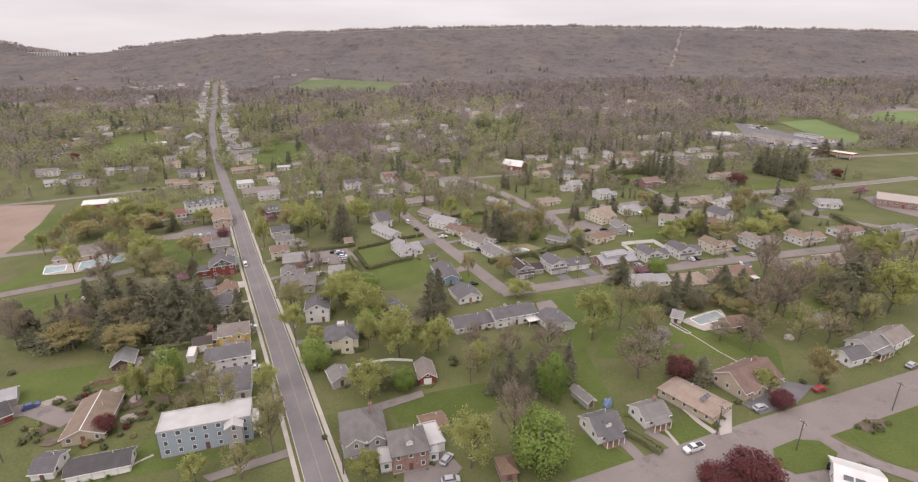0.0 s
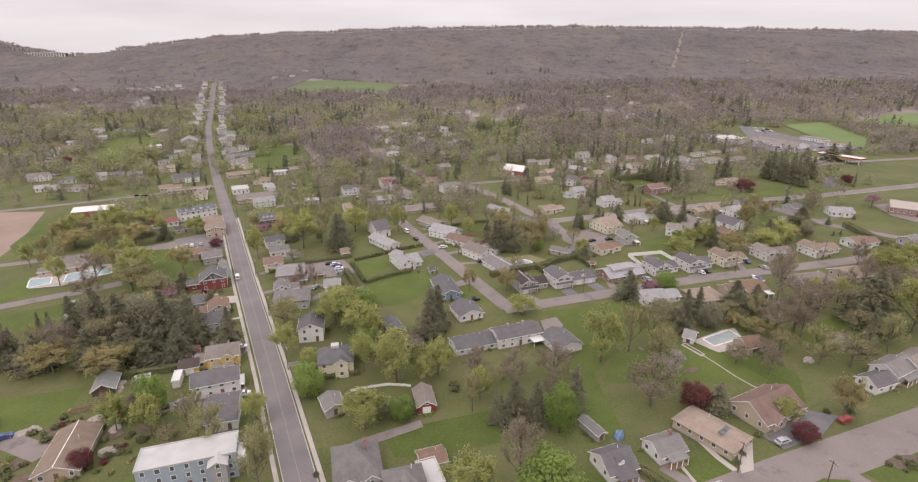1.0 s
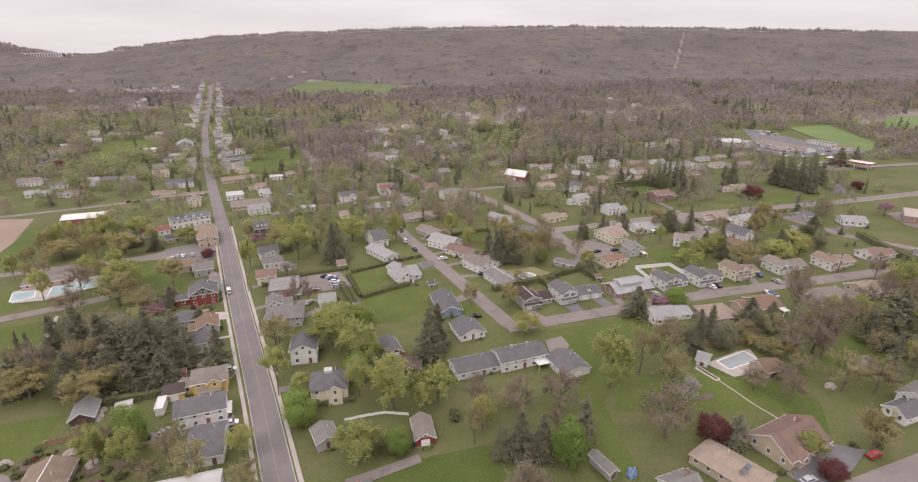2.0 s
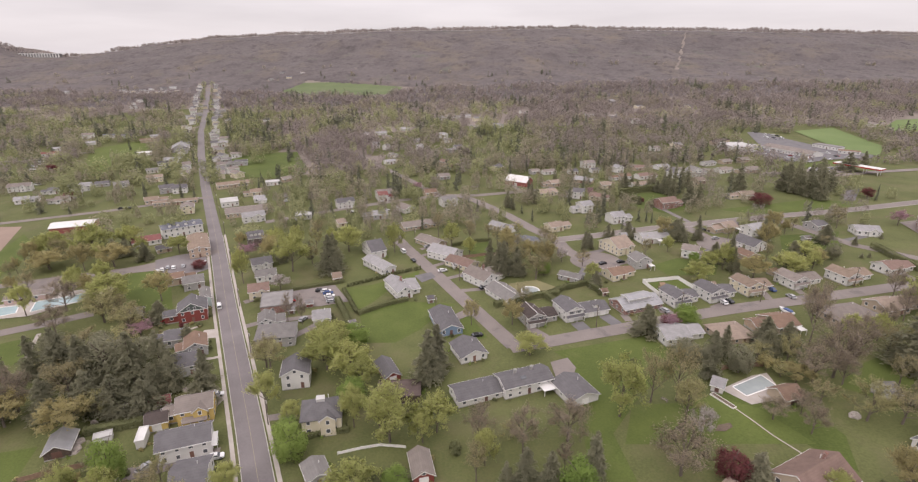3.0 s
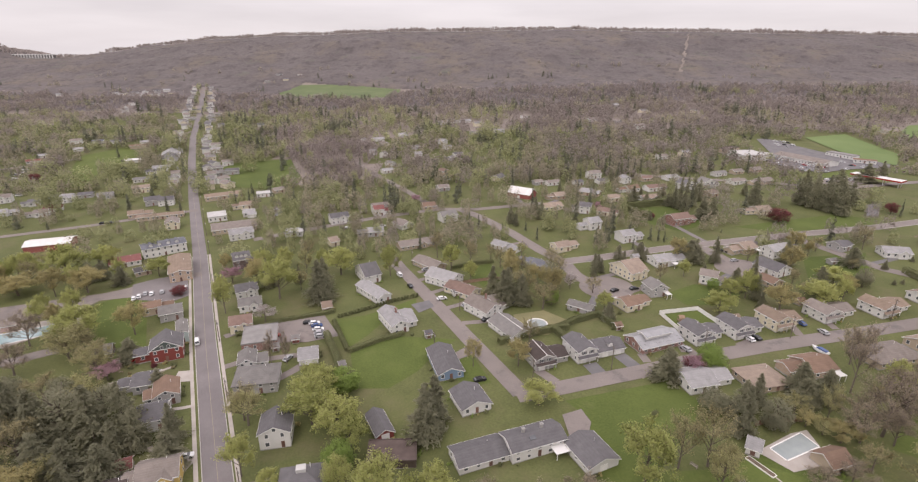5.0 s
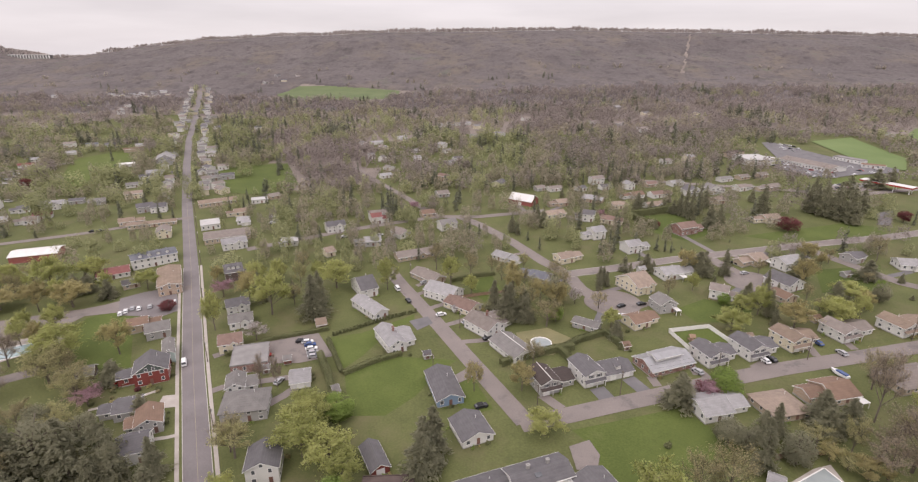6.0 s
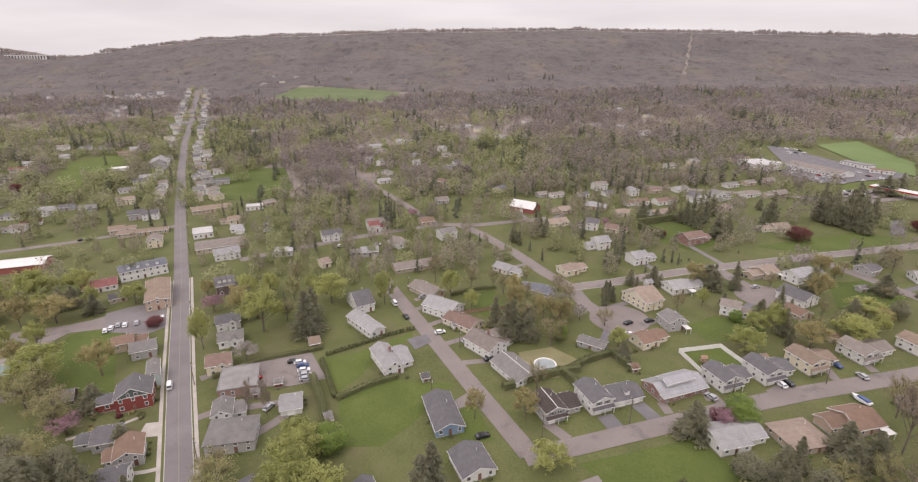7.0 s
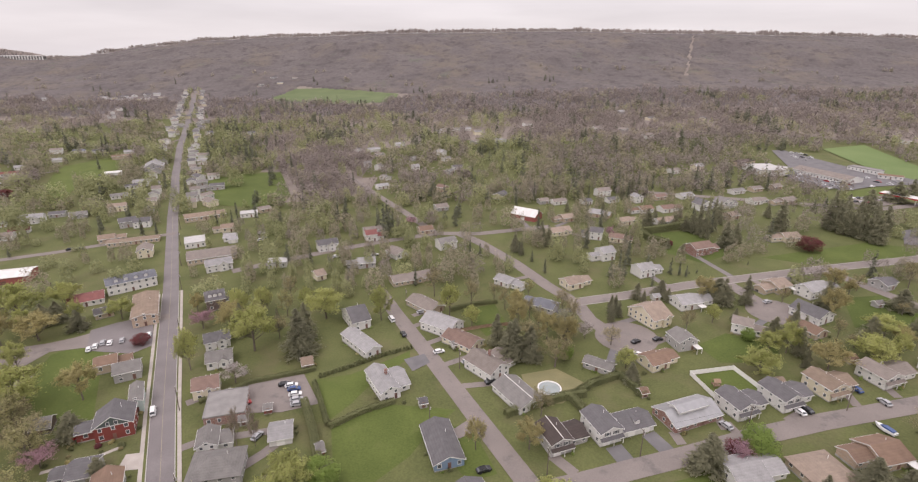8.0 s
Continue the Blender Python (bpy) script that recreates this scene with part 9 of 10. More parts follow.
tree("conifer", -186.7, 299.4, 10.3, 5.7)
tree("conifer", -167.2, 293.6, 9.7, 5.4)
tree("lime", -153.8, 303.0, 9.2, 6.3)
tree("lime", -200.4, 302.9, 17.5, 10.4)
tree("olive", -178.5, 285.2, 12.4, 9.5)
tree("lime", -175.2, 336.6, 12.1, 7.1)
tree("lime", -179.6, 359.3, 9.7, 5.7)
tree("greening", -102.5, 353.2, 17.7, 8.4)
tree("conifer", -97.9, 368.3, 11.1, 5.2)
tree("lime", -114.1, 409.5, 13.6, 7.9)
tree("budding", -95.5, 383.7, 15.4, 9.1)
tree("olive", -78.9, 421.0, 16.3, 11.9)
tree("lime", -96.1, 427.9, 16.9, 12.2)
tree("conifer", -160.0, 495.9, 10.1, 6.5)
tree("conifer", -172.1, 569.6, 17.0, 7.5)
tree("lime", -199.1, 549.1, 20.3, 11.4)
tree("red", -384.4, 525.0, 8.1, 5.2)
tree("lime", -387.7, 547.0, 16.8, 16.9)
tree("lime", -247.4, 674.7, 32.8, 17.8)
tree("green", -314.8, 641.4, 26.1, 14.3)
tree("conifer", -411.8, 709.0, 18.4, 5.8)
tree("conifer", 134.3, 494.8, 12.3, 3.9)
tree("conifer", 201.4, 501.6, 17.2, 6.8)
tree("conifer", 218.9, 509.0, 17.6, 8.0)
tree("conifer", 193.9, 511.5, 17.6, 6.3)
tree("bare", -41.9, 531.1, 21.7, 15.2)
tree("olive", 80.1, 577.2, 14.4, 11.2)
tree("lime", -8.7, 684.2, 17.1, 16.7)
tree("lime", 30.0, 671.8, 20.7, 16.4)
tree("fir", 230.5, 402.2, 18.3, 5.1)
tree("fir", 232.5, 397.5, 20.4, 5.1)
tree("fir", 233.8, 392.0, 22.3, 5.0)
tree("fir", 236.7, 388.6, 17.6, 4.9)
tree("fir", 238.2, 383.3, 19.5, 4.9)
tree("fir", 239.3, 378.1, 21.4, 4.8)
tree("fir", 241.0, 373.1, 16.8, 4.7)
tree("fir", 248.7, 425.2, 18.7, 5.9)
tree("fir", 251.9, 417.3, 18.3, 5.7)
tree("fir", 255.6, 409.7, 17.9, 5.6)
tree("fir", 259.9, 402.4, 17.6, 5.5)
tree("fir", 261.3, 395.5, 17.2, 5.4)
tree("fir", 147.6, 396.9, 23.4, 3.6)
tree("fir", 149.2, 391.4, 24.5, 3.6)
tree("fir", 158.9, 402.8, 22.2, 3.7)
tree("fir", 168.8, 416.2, 15.9, 3.8)
tree("fir", 145.9, 401.5, 15.3, 3.7)
tree("bare", 170.4, 373.0, 14.0, 9.8)
tree("bare", 180.8, 410.5, 16.4, 11.3)
tree("bare", 222.4, 405.1, 20.0, 11.5)
tree("fir", 197.9, 397.8, 21.1, 6.2)
tree("fir", 153.1, 374.1, 15.5, 6.4)
tree("fir", 163.2, 382.3, 12.3, 4.2)
tree("green", 254.2, 474.8, 11.1, 5.8)
tree("green", 258.2, 455.4, 13.2, 7.2)
tree("green", 274.9, 454.0, 12.3, 6.3)
tree("bare", 223.7, 432.5, 11.6, 7.2)
tree("fir", 135.2, 490.5, 16.3, 3.7)
tree("fir", 122.1, 414.8, 12.7, 5.0)
tree("olive", 45.4, 381.1, 13.0, 6.6)
tree("lime", 56.1, 365.5, 10.3, 4.6)
tree("fir", 52.9, 384.6, 13.1, 3.9)
tree("fir", 50.6, 395.0, 12.8, 3.2)
tree("pink", 91.9, 394.3, 7.5, 3.6)
tree("olive", 102.1, 402.3, 10.0, 6.6)
tree("fir", 139.5, 413.5, 9.5, 3.0)
tree("fir", 142.9, 405.1, 9.3, 3.7)
tree("fir", 129.7, 409.5, 8.6, 3.8)
tree("olive", 78.7, 425.4, 9.8, 4.7)
tree("fir", 102.8, 450.5, 9.6, 2.1)
tree("bare", 83.8, 405.9, 9.3, 4.8)
tree("fir", 32.4, 376.2, 12.1, 3.4)
tree("fir", 35.2, 370.4, 9.8, 2.3)
tree("bare", 212.8, 343.5, 9.6, 4.0)
tree("bare", 216.2, 337.8, 7.5, 4.5)
tree("bare", 244.1, 353.9, 14.5, 6.3)
tree("fir", 315.9, 456.6, 15.0, 9.3)
tree("fir", 282.7, 438.7, 15.2, 8.1)
tree("olive", 277.3, 406.9, 11.6, 7.4)
tree("lime", 281.7, 400.8, 12.9, 7.3)
tree("olive", 147.9, 498.2, 10.7, 4.7)
tree("fir", 124.8, 482.9, 10.3, 3.2)
tree("lime", 118.0, 467.2, 7.3, 3.1)
tree("fir", 132.5, 430.3, 7.4, 2.4)
tree("fir", 150.2, 432.9, 8.3, 2.8)
tree("fir", 77.3, 452.5, 9.6, 2.1)
tree("olive", 170.6, 462.8, 7.2, 2.6)
tree("fir", 120.7, 375.3, 6.4, 2.0)
tree("fir", 126.4, 368.3, 5.5, 2.3)
tree("lime", 188.5, 469.2, 7.3, 2.6)
tree("olive", 198.9, 438.5, 10.1, 8.1)
tree("fir", 207.5, 428.4, 10.7, 3.2)
tree("lime", 175.2, 430.9, 9.9, 4.8)
tree("budding", 297.1, 484.7, 11.3, 5.0)
tree("budding", 248.0, 510.9, 12.0, 7.2)
tree("lime", -300.0, 430.6, 18.3, 8.8)
tree("olive", -415.5, 598.8, 17.9, 14.4)
tree("olive", -401.2, 558.0, 13.8, 10.6)
tree("lime", -347.0, 513.0, 14.2, 12.2)
tree("green", -314.7, 534.8, 19.0, 10.2)
tree("green", -324.4, 530.2, 16.8, 7.6)
tree("green", -312.4, 547.6, 16.3, 9.4)
tree("lime", -277.3, 476.5, 12.1, 9.9)
tree("conifer", -416.3, 644.5, 11.6, 4.3)
tree("conifer", -366.7, 621.6, 13.7, 3.6)
tree("conifer", -394.9, 682.7, 17.9, 4.0)
tree("conifer", -457.0, 706.5, 17.1, 7.5)
tree("conifer", -445.5, 706.6, 15.7, 8.9)
tree("conifer", -397.7, 710.0, 17.2, 6.9)
tree("olive", -340.0, 621.8, 17.4, 10.8)
tree("green", -335.7, 670.3, 20.2, 13.0)
tree("lime", -251.7, 495.0, 16.5, 7.9)
tree("olive", -224.2, 453.5, 11.5, 7.6)
tree("conifer", -244.1, 463.5, 10.8, 3.5)
tree("conifer", -245.2, 432.9, 10.9, 4.0)
tree("lime", -283.5, 435.6, 10.1, 7.3)
tree("green", -257.9, 433.8, 8.4, 6.9)
tree("green", -263.3, 534.1, 15.8, 6.1)
tree("lime", -224.9, 492.8, 17.4, 7.0)
tree("conifer", -161.7, 495.8, 10.7, 5.6)
tree("conifer", -167.3, 548.4, 18.5, 5.2)
tree("green", -201.8, 588.2, 17.6, 6.8)
tree("olive", -223.7, 579.5, 15.0, 8.3)
tree("conifer", -125.5, 443.3, 10.3, 3.7)
tree("lime", -97.5, 394.5, 9.8, 5.4)
tree("olive", -111.9, 446.4, 15.6, 10.4)
tree("olive", -100.9, 452.4, 13.2, 8.4)
tree("conifer", -158.4, 584.2, 19.8, 5.6)
tree("conifer", -235.2, 531.7, 12.6, 3.5)
tree("olive", -223.9, 623.7, 15.0, 12.0)
tree("conifer", -47.8, 422.3, 19.5, 5.5)
tree("conifer", -53.0, 420.3, 15.3, 3.9)
tree("conifer", -85.3, 444.3, 13.8, 2.9)
tree("conifer", -81.6, 450.9, 12.2, 2.9)
tree("olive", -67.7, 443.0, 12.8, 8.2)
tree("lime", -100.1, 466.9, 10.9, 10.9)
tree("lime", -86.1, 419.1, 10.5, 9.7)
tree("olive", -71.2, 418.0, 10.4, 6.9)
tree("lime", -42.1, 477.6, 12.1, 9.0)
tree("lime", -35.7, 409.7, 11.0, 5.7)
tree("pink", -32.6, 427.4, 6.6, 4.7)
tree("bare", -19.3, 422.7, 13.8, 5.1)
tree("conifer", -2.6, 425.2, 12.3, 5.1)
tree("conifer", -10.0, 442.6, 6.8, 5.3)
tree("bare", 11.5, 412.2, 7.9, 5.7)
tree("olive", 37.8, 410.3, 13.3, 7.5)
tree("lime", -6.5, 491.0, 12.5, 8.3)
tree("lime", 29.6, 479.6, 7.5, 11.2)
tree("conifer", 45.5, 503.7, 8.9, 2.8)
tree("lime", 6.1, 564.9, 12.3, 8.1)
tree("lime", 37.4, 682.3, 13.7, 19.7)
tree("lime", 53.0, 593.1, 11.8, 5.1)
tree("conifer", 45.3, 617.1, 13.5, 3.0)
tree("green", -135.1, 672.4, 20.2, 16.2)
tree("conifer", -8.1, 634.4, 15.2, 3.7)
tree("lime", -38.9, 404.4, 10.0, 6.7)
tree("conifer", -58.4, 342.1, 8.3, 2.1)
tree("bare", -37.9, 337.3, 12.5, 6.0)
tree("olive", -3.3, 350.6, 13.1, 9.5)
tree("bare", -13.7, 336.0, 10.6, 6.0)
tree("conifer", 6.1, 376.0, 8.5, 2.4)
tree("conifer", 11.7, 371.0, 7.7, 2.4)
tree("conifer", 25.9, 359.5, 6.1, 1.6)
tree("conifer", 39.9, 360.4, 7.4, 2.0)
tree("conifer", 44.5, 343.9, 8.3, 2.2)
tree("conifer", 34.6, 374.2, 7.1, 2.7)
tree("bare", 8.1, 342.1, 12.7, 7.7)
tree("green", -6.9, 376.8, 7.1, 4.5)
tree("lime", -50.3, 359.0, 8.1, 4.9)
tree("bare", 1.6, 368.9, 10.4, 5.0)
tree("lime", -150.2, 239.1, 14.4, 10.7)
tree("budding", -132.3, 219.9, 10.4, 8.5)
tree("bare", -159.3, 216.1, 11.6, 7.7)
tree("olive", -211.0, 283.8, 9.9, 11.6)
tree("conifer", -145.7, 187.5, 15.3, 5.5)
tree("conifer", -97.6, 175.0, 11.6, 4.4)
tree("pine", -146.9, 199.1, 11.1, 5.0)
tree("pine", -126.6, 196.0, 11.8, 5.0)
tree("pine", -111.9, 193.1, 10.8, 4.7)
tree("greening", -108.3, 163.5, 8.7, 4.6)
tree("bare", -67.9, 217.9, 13.6, 2.6)
tree("bare", -62.6, 218.5, 12.7, 2.4)
tree("lime", -31.2, 173.4, 12.2, 5.4)
tree("lime", -44.6, 197.9, 10.6, 6.0)
tree("green", -48.8, 152.7, 7.1, 3.8)
tree("lime", -23.4, 156.6, 9.9, 4.7)
tree("lime", 45.7, 159.3, 17.5, 7.6)
tree("budding", 56.7, 165.5, 18.4, 5.9)
tree("budding", 64.6, 165.9, 17.5, 6.9)
tree("greening", 68.1, 163.4, 9.5, 3.9)
tree("bare", 28.6, 149.4, 12.3, 7.7)
tree("conifer", 79.5, 177.2, 16.5, 4.1)
tree("conifer", 85.4, 188.9, 10.4, 4.4)
tree("conifer", 90.6, 191.0, 11.0, 3.4)
tree("pine", 89.9, 179.6, 11.0, 4.7)
tree("pine", 75.5, 187.7, 8.0, 4.7)
tree("pine", 79.4, 186.0, 5.9, 2.8)
tree("greening", 98.1, 184.7, 6.9, 5.4)
tree("olive", 104.8, 173.5, 6.4, 5.0)
tree("greening", 101.9, 176.9, 5.6, 4.2)
tree("bare", 122.6, 195.5, 23.2, 5.7)
tree("bare", 109.9, 173.4, 12.1, 7.3)
tree("bare", 117.9, 175.8, 19.3, 9.8)
tree("bare", 132.8, 186.2, 15.0, 6.0)
tree("bare", 118.3, 172.0, 10.9, 5.1)
tree("bare", 95.2, 150.3, 9.8, 4.6)
tree("bare", 97.4, 158.6, 7.3, 3.9)
tree("budding", 106.0, 163.4, 7.6, 4.9)
tree("greening", 113.7, 155.1, 12.1, 7.1)
tree("bare", 88.2, 156.5, 6.6, 5.1)
tree("budding", 143.4, 187.4, 11.9, 5.6)
tree("greening", 13.5, 151.0, 4.8, 3.8)
tree("olive", 99.3, 180.5, 5.0, 3.6)
tree("lime", -492.4, 654.2, 15.7, 11.5)
tree("budding", -451.5, 648.5, 14.2, 11.4)
tree("olive", -423.3, 609.4, 14.7, 13.9)
tree("budding", -403.8, 570.8, 13.8, 10.6)
tree("lime", -466.5, 583.1, 16.0, 9.0)
tree("budding", -474.6, 609.2, 16.0, 7.6)
tree("lime", -329.9, 460.9, 13.6, 8.6)
tree("green", -379.4, 473.9, 10.4, 6.9)
tree("pine", -376.3, 483.9, 9.5, 7.0)
tree("green", -371.6, 496.1, 12.0, 8.7)
tree("lime", -350.8, 506.8, 12.2, 10.0)
tree("conifer", -295.2, 389.5, 11.9, 5.6)
tree("conifer", -270.9, 385.0, 6.7, 2.8)
tree("conifer", -451.2, 700.9, 16.9, 9.4)
tree("olive", -337.7, 549.4, 16.9, 8.0)
tree("green", -329.2, 549.4, 14.4, 6.8)
tree("budding", -299.8, 551.0, 15.7, 7.4)
tree("olive", -314.0, 587.2, 18.0, 9.1)
tree("green", -269.0, 540.7, 20.1, 10.1)
tree("conifer", -316.0, 653.5, 17.2, 5.4)
tree("conifer", -388.2, 704.5, 10.8, 5.1)
tree("conifer", -396.5, 701.2, 10.7, 4.3)
tree("conifer", -413.5, 704.4, 16.9, 3.6)
tree("lime", -234.3, 464.6, 13.2, 7.7)
tree("lime", -270.1, 468.2, 11.3, 6.8)
tree("conifer", -237.8, 420.3, 13.8, 3.0)
tree("olive", -254.8, 429.8, 11.3, 5.8)
tree("budding", -258.0, 420.6, 11.0, 5.6)
tree("budding", -262.4, 417.9, 9.1, 5.2)
tree("conifer", -242.3, 457.9, 10.0, 3.3)
tree("conifer", -199.5, 418.5, 10.0, 3.4)
tree("budding", -233.3, 482.3, 8.4, 3.5)
tree("conifer", -424.3, 826.4, 25.2, 5.1)
tree("lime", -234.4, 367.3, 8.0, 6.8)
tree("lime", -218.7, 361.4, 7.9, 6.3)
tree("lime", -201.2, 359.0, 7.0, 5.5)
tree("green", -314.2, 428.7, 4.7, 3.1)
tree("green", -269.4, 405.2, 5.3, 4.2)
tree("green", -236.6, 392.7, 3.4, 3.2)
tree("budding", -359.2, 530.9, 10.5, 7.1)
tree("green", -389.3, 530.7, 9.3, 6.0)
tree("budding", -532.3, 675.1, 13.3, 10.4)
tree("lime", -406.4, 504.4, 8.8, 5.2)
tree("conifer", -155.3, 474.2, 12.4, 4.4)
tree("budding", -130.6, 445.2, 12.6, 6.9)
tree("olive", -110.5, 421.4, 12.9, 8.7)
tree("olive", -95.4, 412.2, 10.8, 8.5)
tree("conifer", -81.6, 421.9, 16.5, 2.6)
tree("conifer", -76.3, 421.4, 16.5, 2.6)
tree("lime", -99.5, 460.6, 9.0, 5.7)
tree("conifer", -55.0, 427.6, 14.0, 3.1)
tree("conifer", -44.8, 426.6, 13.0, 2.6)
tree("lime", -66.5, 406.5, 8.0, 4.2)
tree("lime", -33.3, 403.6, 9.7, 6.2)
tree("budding", -90.3, 358.5, 10.9, 5.5)
tree("lime", -110.9, 378.4, 10.7, 6.6)
tree("lime", -81.4, 352.1, 8.4, 4.3)
tree("conifer", -71.1, 354.7, 9.2, 2.5)
tree("budding", -107.6, 410.2, 9.8, 5.1)
tree("budding", -91.2, 380.7, 9.1, 4.3)
tree("green", -133.8, 423.5, 11.1, 4.8)
tree("budding", -128.6, 373.5, 9.8, 6.5)
tree("lime", -47.8, 331.7, 5.8, 3.1)
tree("lime", -30.2, 365.6, 7.9, 4.1)
tree("conifer", -22.4, 331.9, 10.8, 2.4)
tree("budding", -17.7, 429.1, 12.1, 5.3)
tree("budding", -33.3, 499.3, 14.2, 10.3)
tree("budding", -42.9, 523.2, 12.6, 8.1)
tree("olive", -23.2, 502.7, 11.0, 6.2)
tree("conifer", -0.0, 454.2, 11.9, 4.2)
tree("greening", -2.5, 496.0, 13.0, 5.6)
tree("budding", 4.0, 403.2, 10.5, 5.4)
tree("budding", -44.8, 458.9, 8.0, 5.2)
tree("green", -14.6, 350.4, 5.3, 2.1)
tree("bare", -144.8, 511.4, 14.5, 9.0)
tree("bare", -134.5, 533.2, 19.8, 12.1)
tree("bare", -114.8, 531.1, 20.9, 12.0)
tree("bare", -94.3, 524.2, 19.5, 10.8)
tree("bare", -138.1, 596.8, 19.6, 12.3)
tree("bare", -114.5, 602.3, 19.7, 12.4)
tree("bare", -75.1, 503.9, 13.2, 8.8)
tree("bare", -162.6, 607.7, 15.9, 9.4)
tree("pine", 97.0, 340.7, 10.3, 5.2)
tree("cypress", 108.4, 338.8, 9.5, 2.4)
tree("cypress", 112.4, 337.4, 8.0, 2.1)
tree("cypress", 115.0, 335.1, 6.5, 1.9)
tree("cypress", 94.4, 325.4, 6.3, 2.0)
tree("cypress", 83.6, 305.9, 7.3, 1.7)
tree("fir", 95.9, 308.5, 6.7, 2.8)
tree("cypress", 64.6, 290.7, 8.8, 1.9)
tree("cypress", 68.8, 293.6, 8.2, 1.8)
tree("fir", 118.9, 303.5, 13.1, 5.2)
tree("fir", 117.1, 288.9, 6.2, 2.1)
tree("pine", 77.7, 336.9, 10.9, 5.2)
tree("pine", 84.2, 338.5, 9.5, 4.8)
tree("conifer", 156.3, 399.8, 14.7, 3.7)
tree("budding", 175.4, 423.8, 11.9, 5.2)
tree("bare", 176.7, 401.0, 9.5, 4.9)
tree("conifer", 184.4, 384.1, 14.1, 4.3)
tree("budding", 158.1, 361.3, 8.6, 5.5)
tree("budding", 167.6, 364.2, 7.9, 5.2)
tree("budding", 189.8, 371.4, 9.6, 5.3)
tree("olive", 210.1, 396.3, 12.9, 6.1)
tree("conifer", 270.4, 414.4, 9.9, 4.6)
tree("pine", 255.6, 442.8, 9.6, 5.0)
tree("green", 244.5, 453.7, 8.9, 4.6)
tree("pine", 248.3, 443.5, 7.7, 4.1)
tree("lime", 260.1, 384.3, 8.3, 5.5)
tree("lime", 272.1, 384.7, 7.5, 5.5)
tree("red", 273.5, 376.1, 8.1, 4.2)
tree("conifer", 274.4, 369.3, 11.2, 1.9)
tree("lime", 288.1, 374.8, 7.3, 4.6)
tree("bare", 244.2, 341.3, 11.8, 5.9)
tree("green", 233.4, 323.1, 7.6, 3.9)
tree("pink", 250.4, 319.9, 8.3, 5.8)
tree("fir", 343.0, 476.0, 12.4, 4.4)
tree("budding", 187.3, 314.9, 8.1, 3.8)
tree("budding", 204.8, 323.3, 6.3, 3.3)
tree("green", 163.8, 322.3, 6.9, 4.6)
tree("bare", 171.4, 320.8, 8.3, 2.9)
tree("conifer", 181.3, 325.0, 3.5, 1.3)
tree("olive", 170.4, 266.3, 7.4, 4.0)
tree("pine", 180.4, 271.1, 9.9, 3.8)
tree("fir", 205.0, 290.3, 5.0, 2.1)
tree("fir", 225.1, 298.8, 3.2, 1.2)
tree("fir", 196.2, 272.9, 2.6, 1.1)
tree("fir", 200.4, 273.4, 2.6, 1.1)
tree("fir", 128.0, 278.5, 6.6, 2.5)
tree("olive", 136.6, 281.7, 5.4, 2.6)
tree("conifer", 125.1, 253.2, 9.8, 2.0)
tree("conifer", 142.3, 281.3, 6.0, 1.7)
tree("lime", 156.3, 262.6, 7.3, 4.8)
tree("budding", 146.0, 304.2, 7.9, 3.7)
tree("red", 123.1, 378.5, 4.1, 1.9)
tree("conifer", 153.5, 348.6, 2.3, 1.2)
tree("conifer", 122.6, 339.8, 2.2, 1.4)
tree("conifer", 118.2, 339.1, 1.8, 1.2)
tree("budding", 189.4, 290.5, 5.6, 3.2)
tree("budding", 151.2, 265.5, 5.7, 3.2)
tree("green", 114.3, 273.0, 5.3, 3.0)

# ---- shrubs along the foundations ----
def foundation_shrubs():
    rng = random.Random(8)
    kinds = []
    for i, material in enumerate(("hedge_leaf", "leaf_green", "hedge_leaf", "leaf_olive")):
        g = np.random.default_rng(300 + i)
        lobes = [(0, 0, 0.5, 0.55)] + [(g.uniform(-0.5, 0.5), g.uniform(-0.5, 0.5), g.uniform(0.25, 0.6), 0.42) for _ in range(3)]
        v, f, nn = leaf_cloud(g, 90, lobes, 0.16)
        data = arrays_mesh("shrub", v, f, nn)
        data.materials.append(MATS[material])
        kinds.append(data)
    for hx, hy, yaw, a, b in list(FOOTPRINTS):
        if hy > 300:
            continue
        c, s = math.cos(radians(yaw)), math.sin(radians(yaw))
        for k in range(rng.randint(2, 4)):
            side = rng.choice((-1, 1))
            u, w = (rng.uniform(-a, a), -b - 0.9) if rng.random() < 0.55 else (side * (a + 0.9), rng.uniform(-b, b))
            x, y = hx + u * c - w * s, hy + u * s + w * c
            if blocked(x, y, 0.3):
                continue
            r = rng.uniform(0.6, 1.25)
            ob = new("shrub", rng.choice(kinds))
            ob.matrix_basis = pose(x, y, gz(x, y) - 0.05, 0, 0, rng.uniform(0, 360)) @ Matrix.Diagonal((r, r, r, 1))
            tagged(ob, "low rounded shrub beside a house wall", "shrub", group="shrubs by the houses")


